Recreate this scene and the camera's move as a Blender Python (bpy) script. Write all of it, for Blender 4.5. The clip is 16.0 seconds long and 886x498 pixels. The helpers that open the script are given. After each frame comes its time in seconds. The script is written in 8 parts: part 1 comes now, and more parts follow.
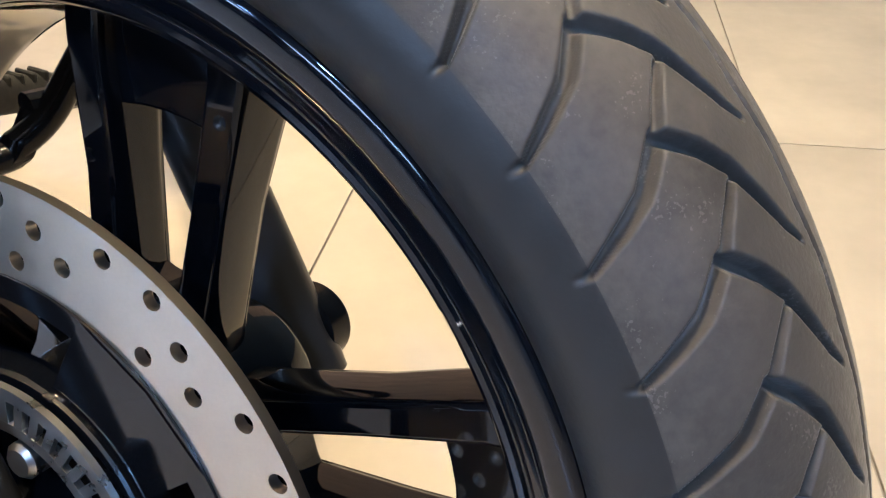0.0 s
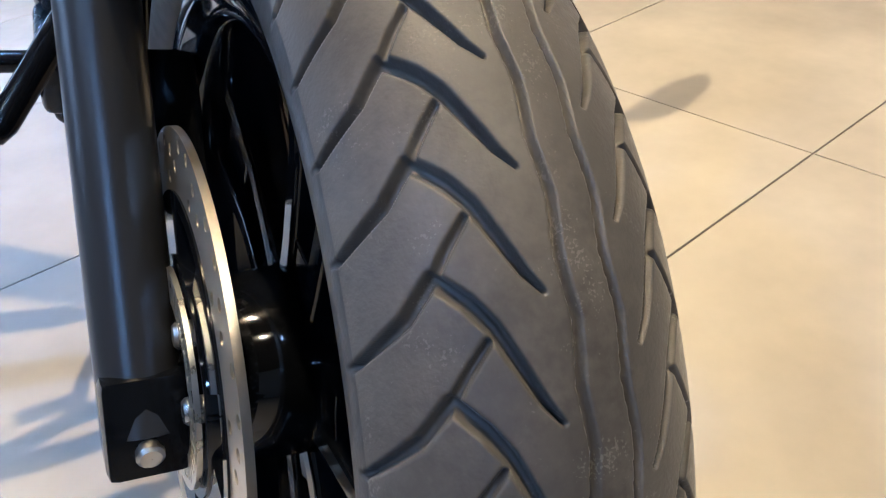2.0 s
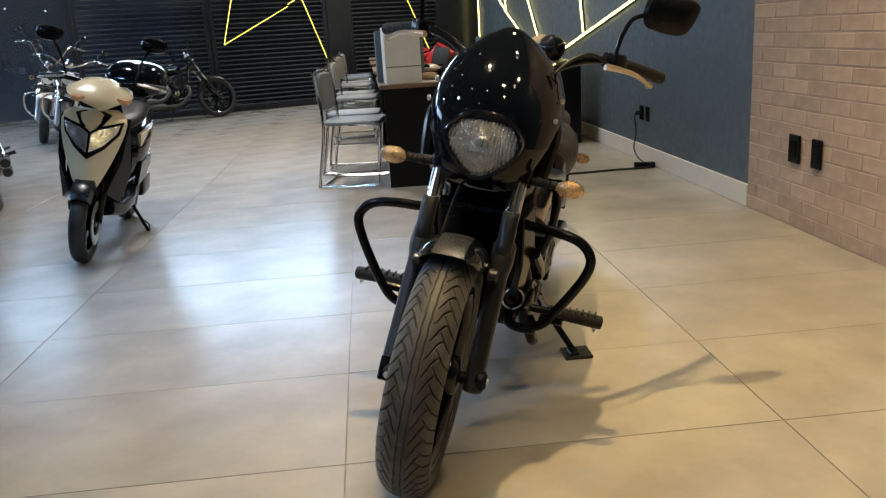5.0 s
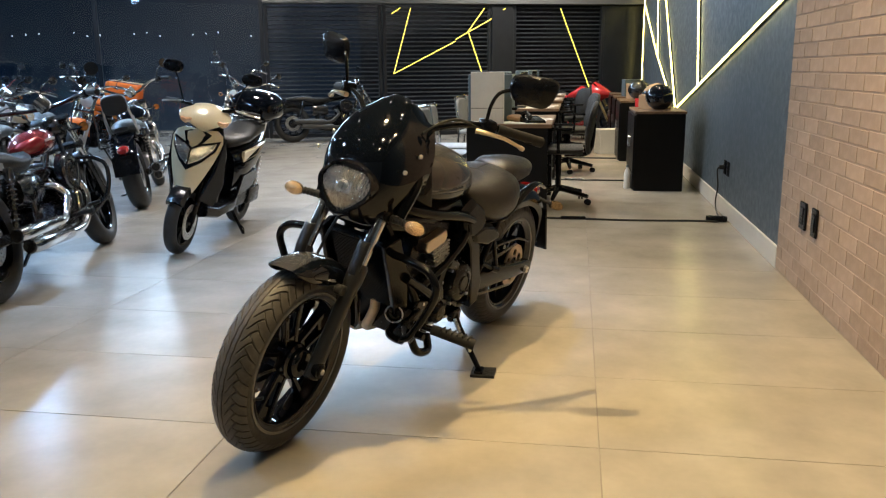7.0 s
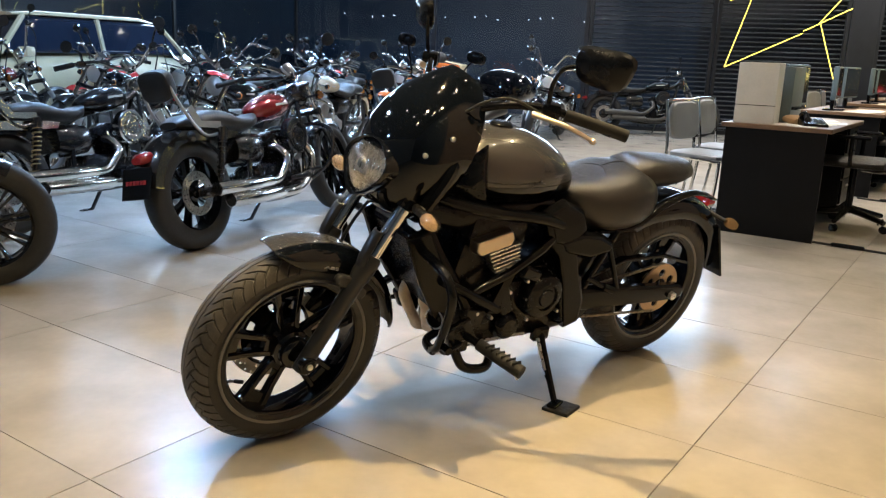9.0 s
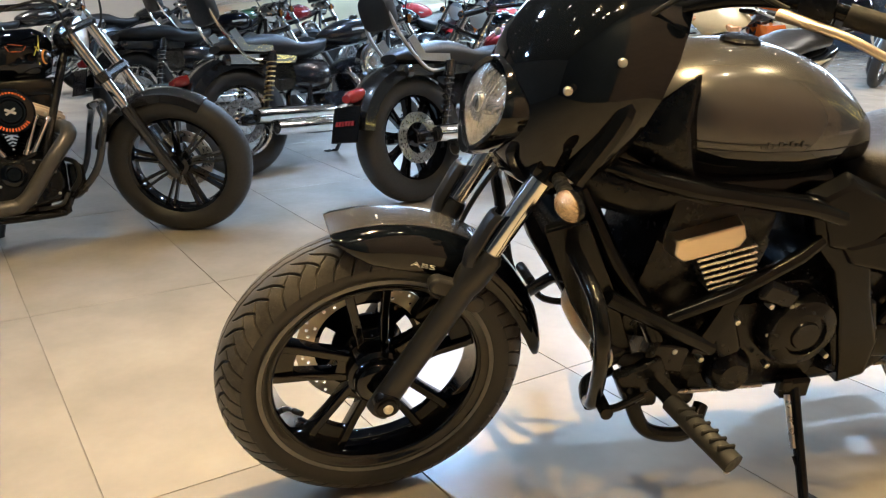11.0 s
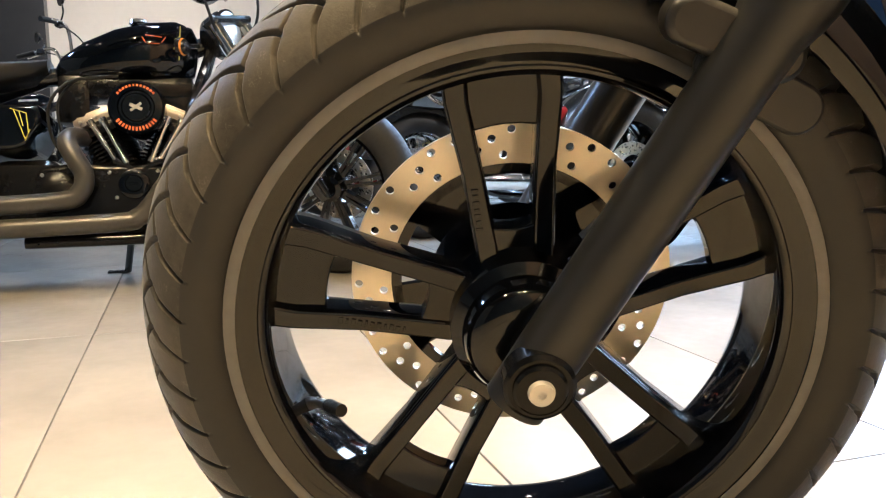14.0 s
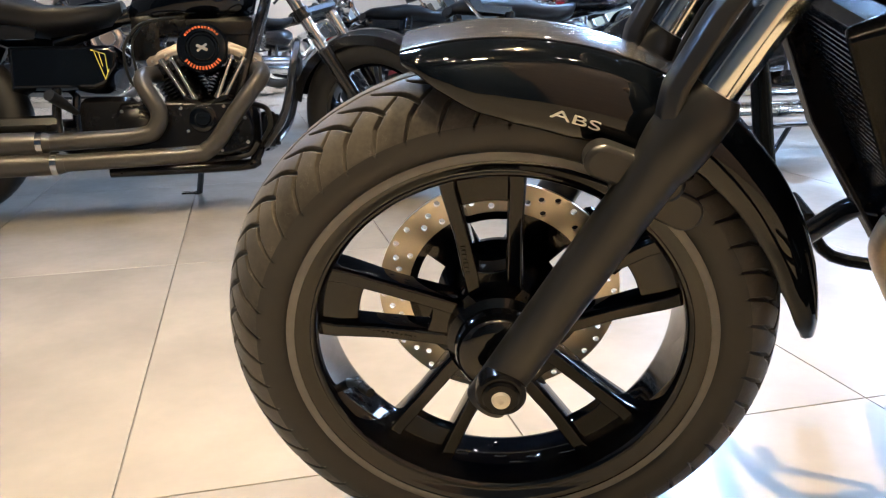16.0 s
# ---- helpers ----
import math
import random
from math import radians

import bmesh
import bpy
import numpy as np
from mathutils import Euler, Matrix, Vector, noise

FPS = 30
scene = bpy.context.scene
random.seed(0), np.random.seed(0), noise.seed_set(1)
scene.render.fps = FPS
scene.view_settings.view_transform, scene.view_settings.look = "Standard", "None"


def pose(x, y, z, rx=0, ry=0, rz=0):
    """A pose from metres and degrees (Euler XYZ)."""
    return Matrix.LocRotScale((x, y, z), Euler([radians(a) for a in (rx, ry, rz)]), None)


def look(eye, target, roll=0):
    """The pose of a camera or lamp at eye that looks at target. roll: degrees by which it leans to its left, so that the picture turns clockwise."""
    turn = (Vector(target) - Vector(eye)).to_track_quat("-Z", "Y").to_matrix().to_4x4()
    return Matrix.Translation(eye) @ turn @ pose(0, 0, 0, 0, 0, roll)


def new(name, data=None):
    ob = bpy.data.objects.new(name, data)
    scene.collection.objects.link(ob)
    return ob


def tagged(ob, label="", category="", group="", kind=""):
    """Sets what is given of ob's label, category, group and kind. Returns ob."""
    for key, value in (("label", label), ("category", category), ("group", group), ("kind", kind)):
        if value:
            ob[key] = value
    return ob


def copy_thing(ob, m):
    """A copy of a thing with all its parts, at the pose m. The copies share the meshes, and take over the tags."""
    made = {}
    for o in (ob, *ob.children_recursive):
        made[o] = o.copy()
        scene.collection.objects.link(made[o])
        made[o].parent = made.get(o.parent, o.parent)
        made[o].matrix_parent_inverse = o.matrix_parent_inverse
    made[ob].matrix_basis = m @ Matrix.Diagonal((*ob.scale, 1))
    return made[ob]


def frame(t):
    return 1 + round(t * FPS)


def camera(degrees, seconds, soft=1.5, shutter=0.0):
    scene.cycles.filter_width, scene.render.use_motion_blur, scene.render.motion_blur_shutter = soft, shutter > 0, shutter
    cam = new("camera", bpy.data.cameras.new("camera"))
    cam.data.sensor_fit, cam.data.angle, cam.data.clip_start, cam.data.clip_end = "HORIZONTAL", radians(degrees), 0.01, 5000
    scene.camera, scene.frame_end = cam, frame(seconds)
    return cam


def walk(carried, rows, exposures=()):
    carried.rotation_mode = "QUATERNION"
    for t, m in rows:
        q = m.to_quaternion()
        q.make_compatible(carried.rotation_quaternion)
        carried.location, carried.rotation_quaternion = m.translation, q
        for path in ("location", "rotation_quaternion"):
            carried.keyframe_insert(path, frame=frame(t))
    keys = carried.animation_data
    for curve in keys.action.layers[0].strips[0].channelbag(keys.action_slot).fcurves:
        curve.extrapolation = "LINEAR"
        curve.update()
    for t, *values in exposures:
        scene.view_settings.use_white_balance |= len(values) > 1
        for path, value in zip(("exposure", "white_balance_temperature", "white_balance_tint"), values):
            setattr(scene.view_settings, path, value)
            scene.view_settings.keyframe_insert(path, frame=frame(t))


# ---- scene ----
cam = camera(57.4, 16.0, soft=1.2)
PATH = [
    (0, (0.22, -0.029, 0.592), (-0.785, 1.282, -0.535), -0.9),
    (0.5, (0.232, 0.013, 0.587), (-0.956, 1.163, -0.539), -1.9),
    (1, (0.263, 0.054, 0.586), (-1.105, 0.967, -0.552), -3.5),
    (1.5, (0.291, 0.098, 0.595), (-1.24, 0.7, -0.543), -5.2),
    (2, (0.336, 0.118, 0.641), (-1.269, 0.453, -0.504), -4.6),
    (2.5, (0.516, 0.152, 0.785), (-1.165, 0.289, -0.289), -3.5),
    (3, (0.706, 0.205, 0.926), (-1.022, 0.106, -0.076), -5.1),
    (3.5, (0.952, 0.372, 0.999), (-0.802, 0.082, 0.083), -5.7),
    (4, (1.209, 0.514, 1.073), (-0.564, 0.068, 0.262), -5.2),
    (4.5, (1.508, 0.658, 1.125), (-0.273, 0.066, 0.433), -4.8),
    (4.7, (1.592, 0.731, 1.088), (-0.201, 0.081, 0.486), -4.1),
    (6.8, (1.649, 1.836, 1.181), (0.049, 0.722, 0.734), -0.3),
    (7, (1.568, 1.938, 1.175), (0.003, 0.772, 0.741), -0.5),
    (7.5, (1.341, 2.097, 1.147), (-0.11, 0.792, 0.713), -0.2),
    (8, (1.071, 2.232, 1.159), (-0.178, 0.731, 0.726), 0.8),
    (8.2, (0.972, 2.291, 1.154), (-0.203, 0.729, 0.729), 1.2),
    (10.3, (0.075, 1.957, 1.079), (-0.427, 0.101, 0.529), 0.9),
    (10.5, (0.016, 1.874, 1.073), (-0.404, 0.002, 0.507), 0.7),
    (11, (-0.057, 1.576, 1.009), (-0.238, -0.32, 0.398), 0.2),
    (11.5, (-0.099, 1.328, 0.948), (-0.08, -0.55, 0.261), 0.0),
    (12, (-0.166, 1.044, 0.806), (0.052, -0.78, 0.015), -1.3),
    (12.5, (-0.155, 0.893, 0.62), (0.151, -0.953, -0.085), -1.9),
    (13, (-0.115, 0.819, 0.493), (0.213, -1.102, 0.044), -1.6),
    (13.5, (-0.106, 0.779, 0.439), (0.225, -1.173, 0.154), -1.1),
    (14, (-0.11, 0.774, 0.437), (0.227, -1.181, 0.184), -0.8),
    (14.5, (-0.119, 0.8, 0.447), (0.232, -1.144, 0.137), -0.4),
    (15, (-0.128, 0.859, 0.487), (0.244, -1.061, 0.069), -0.2),
    (15.5, (-0.151, 0.903, 0.576), (0.255, -0.989, 0.071), -0.3),
    (16, (-0.21, 0.965, 0.63), (0.26, -0.904, 0.096), -1.1),
]
LIGHTNESS = [(0, 0.85, 5150, 15), (0.5, 0.92, 4980, 15), (1.0, 0.95, 4780, 15), (1.5, 1.0, 4600, 15), (2.0, 0.6, 5000, 14), (2.5, 0.17, 4990, 13), (3.0, -0.28, 5250, 12), (3.5, -0.38, 5200, 10), (4.0, -0.4, 5400, 10), (4.5, -0.28, 5750, 9), (7.0, 0.2, 6100, 9), (8.0, 0.28, 5780, 10), (10.5, 0.66, 6650, 11), (11.0, 0.8, 6350, 11), (11.5, 1.02, 6200, 12), (12.0, 1.02, 5950, 13), (12.5, 0.87, 5880, 13), (13.0, 1.08, 5620, 13), (13.5, 1.38, 6050, 12), (14.0, 1.42, 6050, 12), (15.0, 1.36, 5350, 13), (16.0, 1.12, 5700, 14)]
walk(cam, [(t, look(eye, target, roll)) for t, eye, target, roll in PATH], LIGHTNESS)

from mathutils import geometry

# ---- world, light ----
world = bpy.data.worlds.new("showroom_world")
scene.world = world
world.use_nodes = True
bg = world.node_tree.nodes["Background"]
bg.inputs["Color"].default_value, bg.inputs["Strength"].default_value = (0.02, 0.04, 0.09, 1), 0.15

ROOM = pose(0, 0, 0, 0, 0, 27.4)          # u along the long wall, v towards it
WALL_V, SHUT_U, BACK_V, END_U, CEIL = 2.21, -14.5, -9.5, 5.5, 3.6
FRONT = ROOM @ pose(-13.8, 2.2, 0, 0, 0, 19)     # the shutter front, which stands askew: its plane is x = 0, y runs along it
BRICK_U0 = -2.65                                  # where the brick cladding ends


def room(u, v, z=0.0):
    return ROOM @ Vector((u, v, z))


def lamp(name, at, aim, size, watts, colour, spread=140):
    d = bpy.data.lights.new(name, "AREA")
    d.shape, d.size, d.energy, d.color, d.spread = "DISK", size, watts, colour, radians(spread)
    ob = new(name, d)
    ob.matrix_world = look(at, aim)
    return tagged(ob, kind="structure")


WARM, COOL, NEUTRAL = (1.0, 0.74, 0.38), (0.40, 0.65, 1.0), (1.0, 0.92, 0.82)
# Some are real spots; others are unseen fill lamps added to brighten dark areas.
SPOTS = [
    ((1.2, -0.2), (0.6, -1.5), 0.12, 8, WARM, 66),
    ((0.4, 1.55), (0.25, 1.5), 0.10, 20, (1.0, 0.70, 0.30), 120),
    ((-0.35, 0.28), (-0.30, 0.80), 0.05, 34, (1.0, 0.69, 0.31), 86),
    ((0.9, 0.65), (0.3, 0.75), 0.08, 8, WARM, 100),
    ((-2.2, 1.3), (-2.3, 1.2), 0.12, 24, WARM, 100),
    ((2.0, 0.6), (1.9, 0.5), 0.12, 10, WARM, 110),
    ((-1.8, -0.1), (-1.8, -0.15), 0.14, 20, COOL, 56),
    ((-1.8, -2.5), (-1.75, -2.5), 0.16, 16, COOL, 50),
    # added cool fill for the right side of the front tyre
    ((0.4, -2.8), (0.05, -0.3), 0.30, 15, (0.58, 0.78, 1.0), 76),
    ((-3.6, -1.6), (-3.6, -1.7), 0.20, 32, NEUTRAL, 110),
    ((-5.6, -0.6), (-5.6, -0.9), 0.25, 66, NEUTRAL, 120),
    ((-8.0, -2.2), (-8.0, -2.2), 0.25, 62, (1.0, 0.80, 0.55), 130),
    ((-9.6, -4.2), (-11.4, -4.6), 0.30, 44, NEUTRAL, 140),
    ((-11.2, 0.4), (-12.6, 0.2), 0.30, 85, NEUTRAL, 140),
    ((-8.5, 0.9), (-8.5, 0.9), 0.25, 62, WARM, 120),
    # added fill over the floor behind the desks
    ((-6.0, 1.2), (-6.0, 1.1), 0.20, 34, (1.0, 0.86, 0.66), 110),
    ((-3.6, -5.2), (-3.6, -5.2), 0.30, 100, COOL, 150),
    ((-7.2, -6.2), (-7.2, -6.2), 0.30, 135, COOL, 150),
    ((0.6, -6.0), (0.6, -8.0), 0.40, 95, NEUTRAL, 112),
    ((3.8, -4.0), (1.5, -1.5), 0.50, 55, COOL, 150),
    # two added washers that brighten the north wall and its bounce onto the wheel
    ((-0.9, 1.35), (-0.9, 3.4), 0.12, 15, (1.0, 0.78, 0.46), 110),
    ((0.9, 1.35), (0.9, 3.4), 0.12, 12, (1.0, 0.78, 0.46), 110),
]
for (u, v), (au, av), size, watts, colour, spread in SPOTS:
    lamp("ceiling_spot_or_fill", room(u, v, CEIL - 0.03), room(au, av, 0), size, watts, colour, spread)


def window_light(base, at, aim, wide, high, watts):
    """The dusk sky's light in a high window's opening."""
    d = bpy.data.lights.new("high_window_light", "AREA")
    d.shape, d.size, d.size_y, d.energy, d.color = "RECTANGLE", wide, high, watts, (0.62, 0.80, 1.0)
    ob = new("high_window_light", d)
    ob.matrix_world = base @ look(at, aim)
    tagged(ob, kind="structure")


window_light(FRONT, (0.26, -5.9, 3.16), (3, -5.9, 2.3), 1.9, 0.72, 60)
window_light(FRONT, (0.26, -3.9, 3.16), (3, -3.9, 2.3), 1.8, 0.72, 60)
window_light(FRONT, (0.10, -9.3, 3.16), (3, -9.3, 2.3), 3.2, 0.72, 75)
window_light(ROOM, (-6.9, BACK_V + 0.08, 3.16), (-6.2, BACK_V + 3, 2.3), 5.0, 0.72, 115)

# ---- mesh helpers ----


def cat(*geos):
    vs, fs = [], []
    for v, f in geos:
        n = len(vs)
        vs.extend(v)
        fs.extend([tuple(i + n for i in q) for q in f])
    return vs, fs


def tf(geo, m):
    return [tuple(m @ Vector(v)) for v in geo[0]], geo[1]


def mirror_y(geo):
    return [(x, -y, z) for x, y, z in geo[0]], [tuple(reversed(f)) for f in geo[1]]


def rbox(c, s, b=0.004, m=None, seg=1):
    bm = bmesh.new()
    bmesh.ops.create_cube(bm, size=1, matrix=Matrix.Diagonal((*s, 1)))
    if b > 0:
        bmesh.ops.bevel(bm, geom=bm.edges[:], offset=min(b, min(s) * 0.45), segments=seg, affect="EDGES", profile=0.6)
    mm = Matrix.Translation(c) @ (m or Matrix())
    geo = [tuple(mm @ v.co) for v in bm.verts], [tuple(v.index for v in f.verts) for f in bm.faces]
    bm.free()
    return geo


def smooth_line(pts, k=6):
    pts = [Vector(p) for p in pts]
    out = []
    for i in range(len(pts) - 1):
        p0, p1, p2, p3 = pts[max(i - 1, 0)], pts[i], pts[i + 1], pts[min(i + 2, len(pts) - 1)]
        for j in range(k):
            t = j / k
            out.append(0.5 * (2 * p1 + (p2 - p0) * t + (2 * p0 - 5 * p1 + 4 * p2 - p3) * t * t + (3 * p1 - p0 - 3 * p2 + p3) * t ** 3))
    return out + [pts[-1]]


def tube(pts, r, n=10, k=0, flat=1.0):
    pts = smooth_line(pts, k) if k else [Vector(p) for p in pts]
    rr = r if isinstance(r, (list, tuple)) else [r] * len(pts)
    if len(rr) != len(pts):
        rr = list(np.interp(np.linspace(0, 1, len(pts)), np.linspace(0, 1, len(rr)), rr))
    vs, fs = [], []
    t0 = (pts[1] - pts[0]).normalized()
    up = Vector((0, 0, 1)) if abs(t0.z) < 0.9 else Vector((1, 0, 0))
    a = t0.cross(up).normalized()
    for i, p in enumerate(pts):
        t = (pts[min(i + 1, len(pts) - 1)] - pts[max(i - 1, 0)]).normalized()
        a = (a - t * a.dot(t)).normalized()
        b = t.cross(a)
        for j in range(n):
            w = 2 * math.pi * j / n
            vs.append(tuple(p + (a * math.cos(w) + b * math.sin(w) * flat) * rr[i]))
    for i in range(len(pts) - 1):
        for j in range(n):
            fs.append((i * n + j, i * n + (j + 1) % n, (i + 1) * n + (j + 1) % n, (i + 1) * n + j))
    fs.append(tuple(reversed(range(n))))
    fs.append(tuple(range((len(pts) - 1) * n, len(pts) * n)))
    return vs, fs


def lathe(profile, n=48, c=(0, 0, 0), closed=False, m=None):
    """Turns a profile of (radius, across) about the y axis."""
    vs, fs, k = [], [], len(profile)
    for i in range(n):
        w = 2 * math.pi * i / n
        for r, y in profile:
            vs.append((c[0] + r * math.sin(w), c[1] + y, c[2] + r * math.cos(w)))
    for i in range(n):
        for j in range(k if closed else k - 1):
            a, b = i * k + j, i * k + (j + 1) % k
            d, e = ((i + 1) % n) * k + j, ((i + 1) % n) * k + (j + 1) % k
            fs.append((a, d, e, b))
    return tf((vs, fs), m) if m else (vs, fs)


def disc_y(c, r, h, n=28, b=0.002, m=None):
    """A short bevelled cylinder along y."""
    return lathe([(0.0001, -h / 2), (r - b, -h / 2), (r, -h / 2 + b), (r, h / 2 - b), (r - b, h / 2), (0.0001, h / 2)], n, c, m=m)


def rod(a, b, r, n=12):
    return tube([a, b], r, n)


def loft(rings, caps=True, wrap=True):
    n = len(rings[0])
    vs, fs = [tuple(p) for ring in rings for p in ring], []
    for i in range(len(rings) - 1):
        for j in range(n if wrap else n - 1):
            fs.append((i * n + j, i * n + (j + 1) % n, (i + 1) * n + (j + 1) % n, (i + 1) * n + j))
    if caps:
        fs.append(tuple(reversed(range(n))))
        fs.append(tuple(range((len(rings) - 1) * n, len(rings) * n)))
    return vs, fs


def oval(x, zc, w, h, n=24, p=2.4, top=None, tilt=0.0):
    """A rounded ring across x. p: squareness; top: a height of its own above zc."""
    out = []
    for i in range(n):
        a = 2 * math.pi * i / n
        cy, sz = math.cos(a), math.sin(a)
        y = w * math.copysign(abs(cy) ** (2 / p), cy)
        z = (top if top is not None and sz > 0 else h) * math.copysign(abs(sz) ** (2 / p), sz)
        out.append((x + tilt * z, y, zc + z))
    return out


def plate(outline, y0, y1):
    """A plate in the xz plane between y0 and y1."""
    n = len(outline)
    vs = [(x, y0, z) for x, z in outline] + [(x, y1, z) for x, z in outline]
    fs = [tuple(range(n)), tuple(reversed(range(n, 2 * n)))]
    fs += [(i, i + n, (i + 1) % n + n, (i + 1) % n) for i in range(n)]
    return vs, fs


def mesh_of(name, geo, sharp=35):
    me = bpy.data.meshes.new(name)
    me.from_pydata(geo[0], [], geo[1])
    me.validate()
    bm = bmesh.new()
    bm.from_mesh(me)
    bmesh.ops.recalc_face_normals(bm, faces=bm.faces)
    bm.to_mesh(me)
    bm.free()
    me.polygons.foreach_set("use_smooth", [True] * len(me.polygons))
    me.set_sharp_from_angle(angle=radians(sharp))
    return me


def part(name, geo, material, parent=None, label="", sharp=35, bevel=0.0):
    me = mesh_of(name, geo, sharp)
    me.materials.append(material)
    ob = new(name, me)
    if parent:
        ob.parent = parent
    if bevel:
        mod = ob.modifiers.new("edge", "BEVEL")
        mod.width, mod.segments, mod.limit_method = bevel, 2, "ANGLE"
    return tagged(ob, label=label) if label else ob


def thing(name, m, label, category, group="", kind=""):
    ob = new(name)
    ob.empty_display_size = 0.1
    ob.matrix_world = m
    return tagged(ob, label, category, group, kind)


def words(text, size, depth=0.0006):
    """The letters of a text as a mesh in the xy plane."""
    cu = bpy.data.curves.new("letters", "FONT")
    cu.body, cu.size, cu.extrude = text, size, depth
    ob = new("letters", cu)
    me = bpy.data.meshes.new_from_object(ob.evaluated_get(bpy.context.evaluated_depsgraph_get()))
    bpy.data.objects.remove(ob)
    geo = [tuple(v.co) for v in me.vertices], [tuple(p.vertices) for p in me.polygons]
    bpy.data.meshes.remove(me)
    return geo


# ---- materials ----


def material(name, col, rough=0.5, metal=0.0, var=0.15, scale=6.0, bump=0.0, bscale=300.0, coat=0.0, rvar=0.1, spec=0.5, dust=0.0, dustcol=(0.42, 0.38, 0.32), per_object=0.0, specks=0.0, grain=0.5):
    m = bpy.data.materials.new(name)
    m.use_nodes = True
    nt = m.node_tree
    p = nt.nodes["Principled BSDF"]
    tc = nt.nodes.new("ShaderNodeTexCoord")
    big, fine = nt.nodes.new("ShaderNodeTexNoise"), nt.nodes.new("ShaderNodeTexNoise")
    for node, s, d in ((big, scale, 3), (fine, scale * 14, 4)):
        node.inputs["Scale"].default_value, node.inputs["Detail"].default_value = s, d
        nt.links.new(tc.outputs["Object"], node.inputs["Vector"])
    add = nt.nodes.new("ShaderNodeMath")
    add.operation = "MULTIPLY_ADD"
    nt.links.new(fine.outputs["Fac"], add.inputs[0])
    add.inputs[1].default_value = grain
    nt.links.new(big.outputs["Fac"], add.inputs[2])
    last = add.outputs[0]
    if per_object:
        info = nt.nodes.new("ShaderNodeObjectInfo")
        plus = nt.nodes.new("ShaderNodeMath")
        plus.operation = "MULTIPLY_ADD"
        nt.links.new(info.outputs["Random"], plus.inputs[0])
        plus.inputs[1].default_value = per_object
        nt.links.new(last, plus.inputs[2])
        last = plus.outputs[0]
    ramp = nt.nodes.new("ShaderNodeMapRange")
    ramp.inputs["From Min"].default_value, ramp.inputs["From Max"].default_value = 0.25 + grain * 0.5, 0.75 + grain * 0.5 + per_object
    nt.links.new(last, ramp.inputs["Value"])
    mix = nt.nodes.new("ShaderNodeMix")
    mix.data_type = "RGBA"
    mix.inputs[6].default_value = (*[c * (1 - var) for c in col], 1)
    mix.inputs[7].default_value = (*[min(1, c * (1 + var)) for c in col], 1)
    nt.links.new(ramp.outputs[0], mix.inputs[0])
    colour = mix.outputs[2]
    if dust:
        dn = nt.nodes.new("ShaderNodeTexNoise")
        dn.inputs["Scale"].default_value, dn.inputs["Detail"].default_value, dn.inputs["Roughness"].default_value = 14, 6, 0.65
        nt.links.new(tc.outputs["Object"], dn.inputs["Vector"])
        dr = nt.nodes.new("ShaderNodeMapRange")
        dr.inputs["From Min"].default_value, dr.inputs["From Max"].default_value = 0.46, 0.72
        dr.inputs["To Max"].default_value = dust
        nt.links.new(dn.outputs["Fac"], dr.inputs["Value"])
        dm = nt.nodes.new("ShaderNodeMix")
        dm.data_type = "RGBA"
        dm.inputs[7].default_value = (*dustcol, 1)
        nt.links.new(dr.outputs[0], dm.inputs[0])
        nt.links.new(colour, dm.inputs[6])
        colour = dm.outputs[2]
    if specks:
        sn = nt.nodes.new("ShaderNodeTexNoise")
        sn.inputs["Scale"].default_value, sn.inputs["Detail"].default_value, sn.inputs["Roughness"].default_value = 900, 2, 0.5
        patch = nt.nodes.new("ShaderNodeTexNoise")
        patch.inputs["Scale"].default_value = 60
        pick = nt.nodes.new("ShaderNodeMapRange")
        pick.inputs["From Min"].default_value, pick.inputs["From Max"].default_value = 1.22, 1.29
        pick.inputs["To Max"].default_value = specks
        plus = nt.nodes.new("ShaderNodeMath")
        for node in (sn, patch):
            nt.links.new(tc.outputs["Object"], node.inputs["Vector"])
        nt.links.new(sn.outputs["Fac"], plus.inputs[0])
        nt.links.new(patch.outputs["Fac"], plus.inputs[1])
        nt.links.new(plus.outputs[0], pick.inputs["Value"])
        sm = nt.nodes.new("ShaderNodeMix")
        sm.data_type = "RGBA"
        sm.inputs[7].default_value = (0.55, 0.52, 0.47, 1)
        nt.links.new(pick.outputs[0], sm.inputs[0])
        nt.links.new(colour, sm.inputs[6])
        colour = sm.outputs[2]
    nt.links.new(colour, p.inputs["Base Color"])
    rr = nt.nodes.new("ShaderNodeMapRange")
    rr.inputs["To Min"].default_value, rr.inputs["To Max"].default_value = max(0.02, rough * (1 - rvar * 2)), min(1, rough * (1 + rvar * 2))
    rr.inputs["From Min"].default_value, rr.inputs["From Max"].default_value = 0.3, 0.7
    nt.links.new(fine.outputs["Fac"], rr.inputs["Value"])
    nt.links.new(rr.outputs[0], p.inputs["Roughness"])
    p.inputs["Metallic"].default_value = metal
    p.inputs["Specular IOR Level"].default_value = spec
    p.inputs["Coat Weight"].default_value, p.inputs["Coat Roughness"].default_value = coat, 0.04
    if bump:
        bn = nt.nodes.new("ShaderNodeTexNoise")
        bn.inputs["Scale"].default_value, bn.inputs["Detail"].default_value = bscale, 3
        nt.links.new(tc.outputs["Object"], bn.inputs["Vector"])
        bp = nt.nodes.new("ShaderNodeBump")
        bp.inputs["Strength"].default_value, bp.inputs["Distance"].default_value = bump, 0.002
        nt.links.new(bn.outputs["Fac"], bp.inputs["Height"])
        nt.links.new(bp.outputs[0], p.inputs["Normal"])
    return m


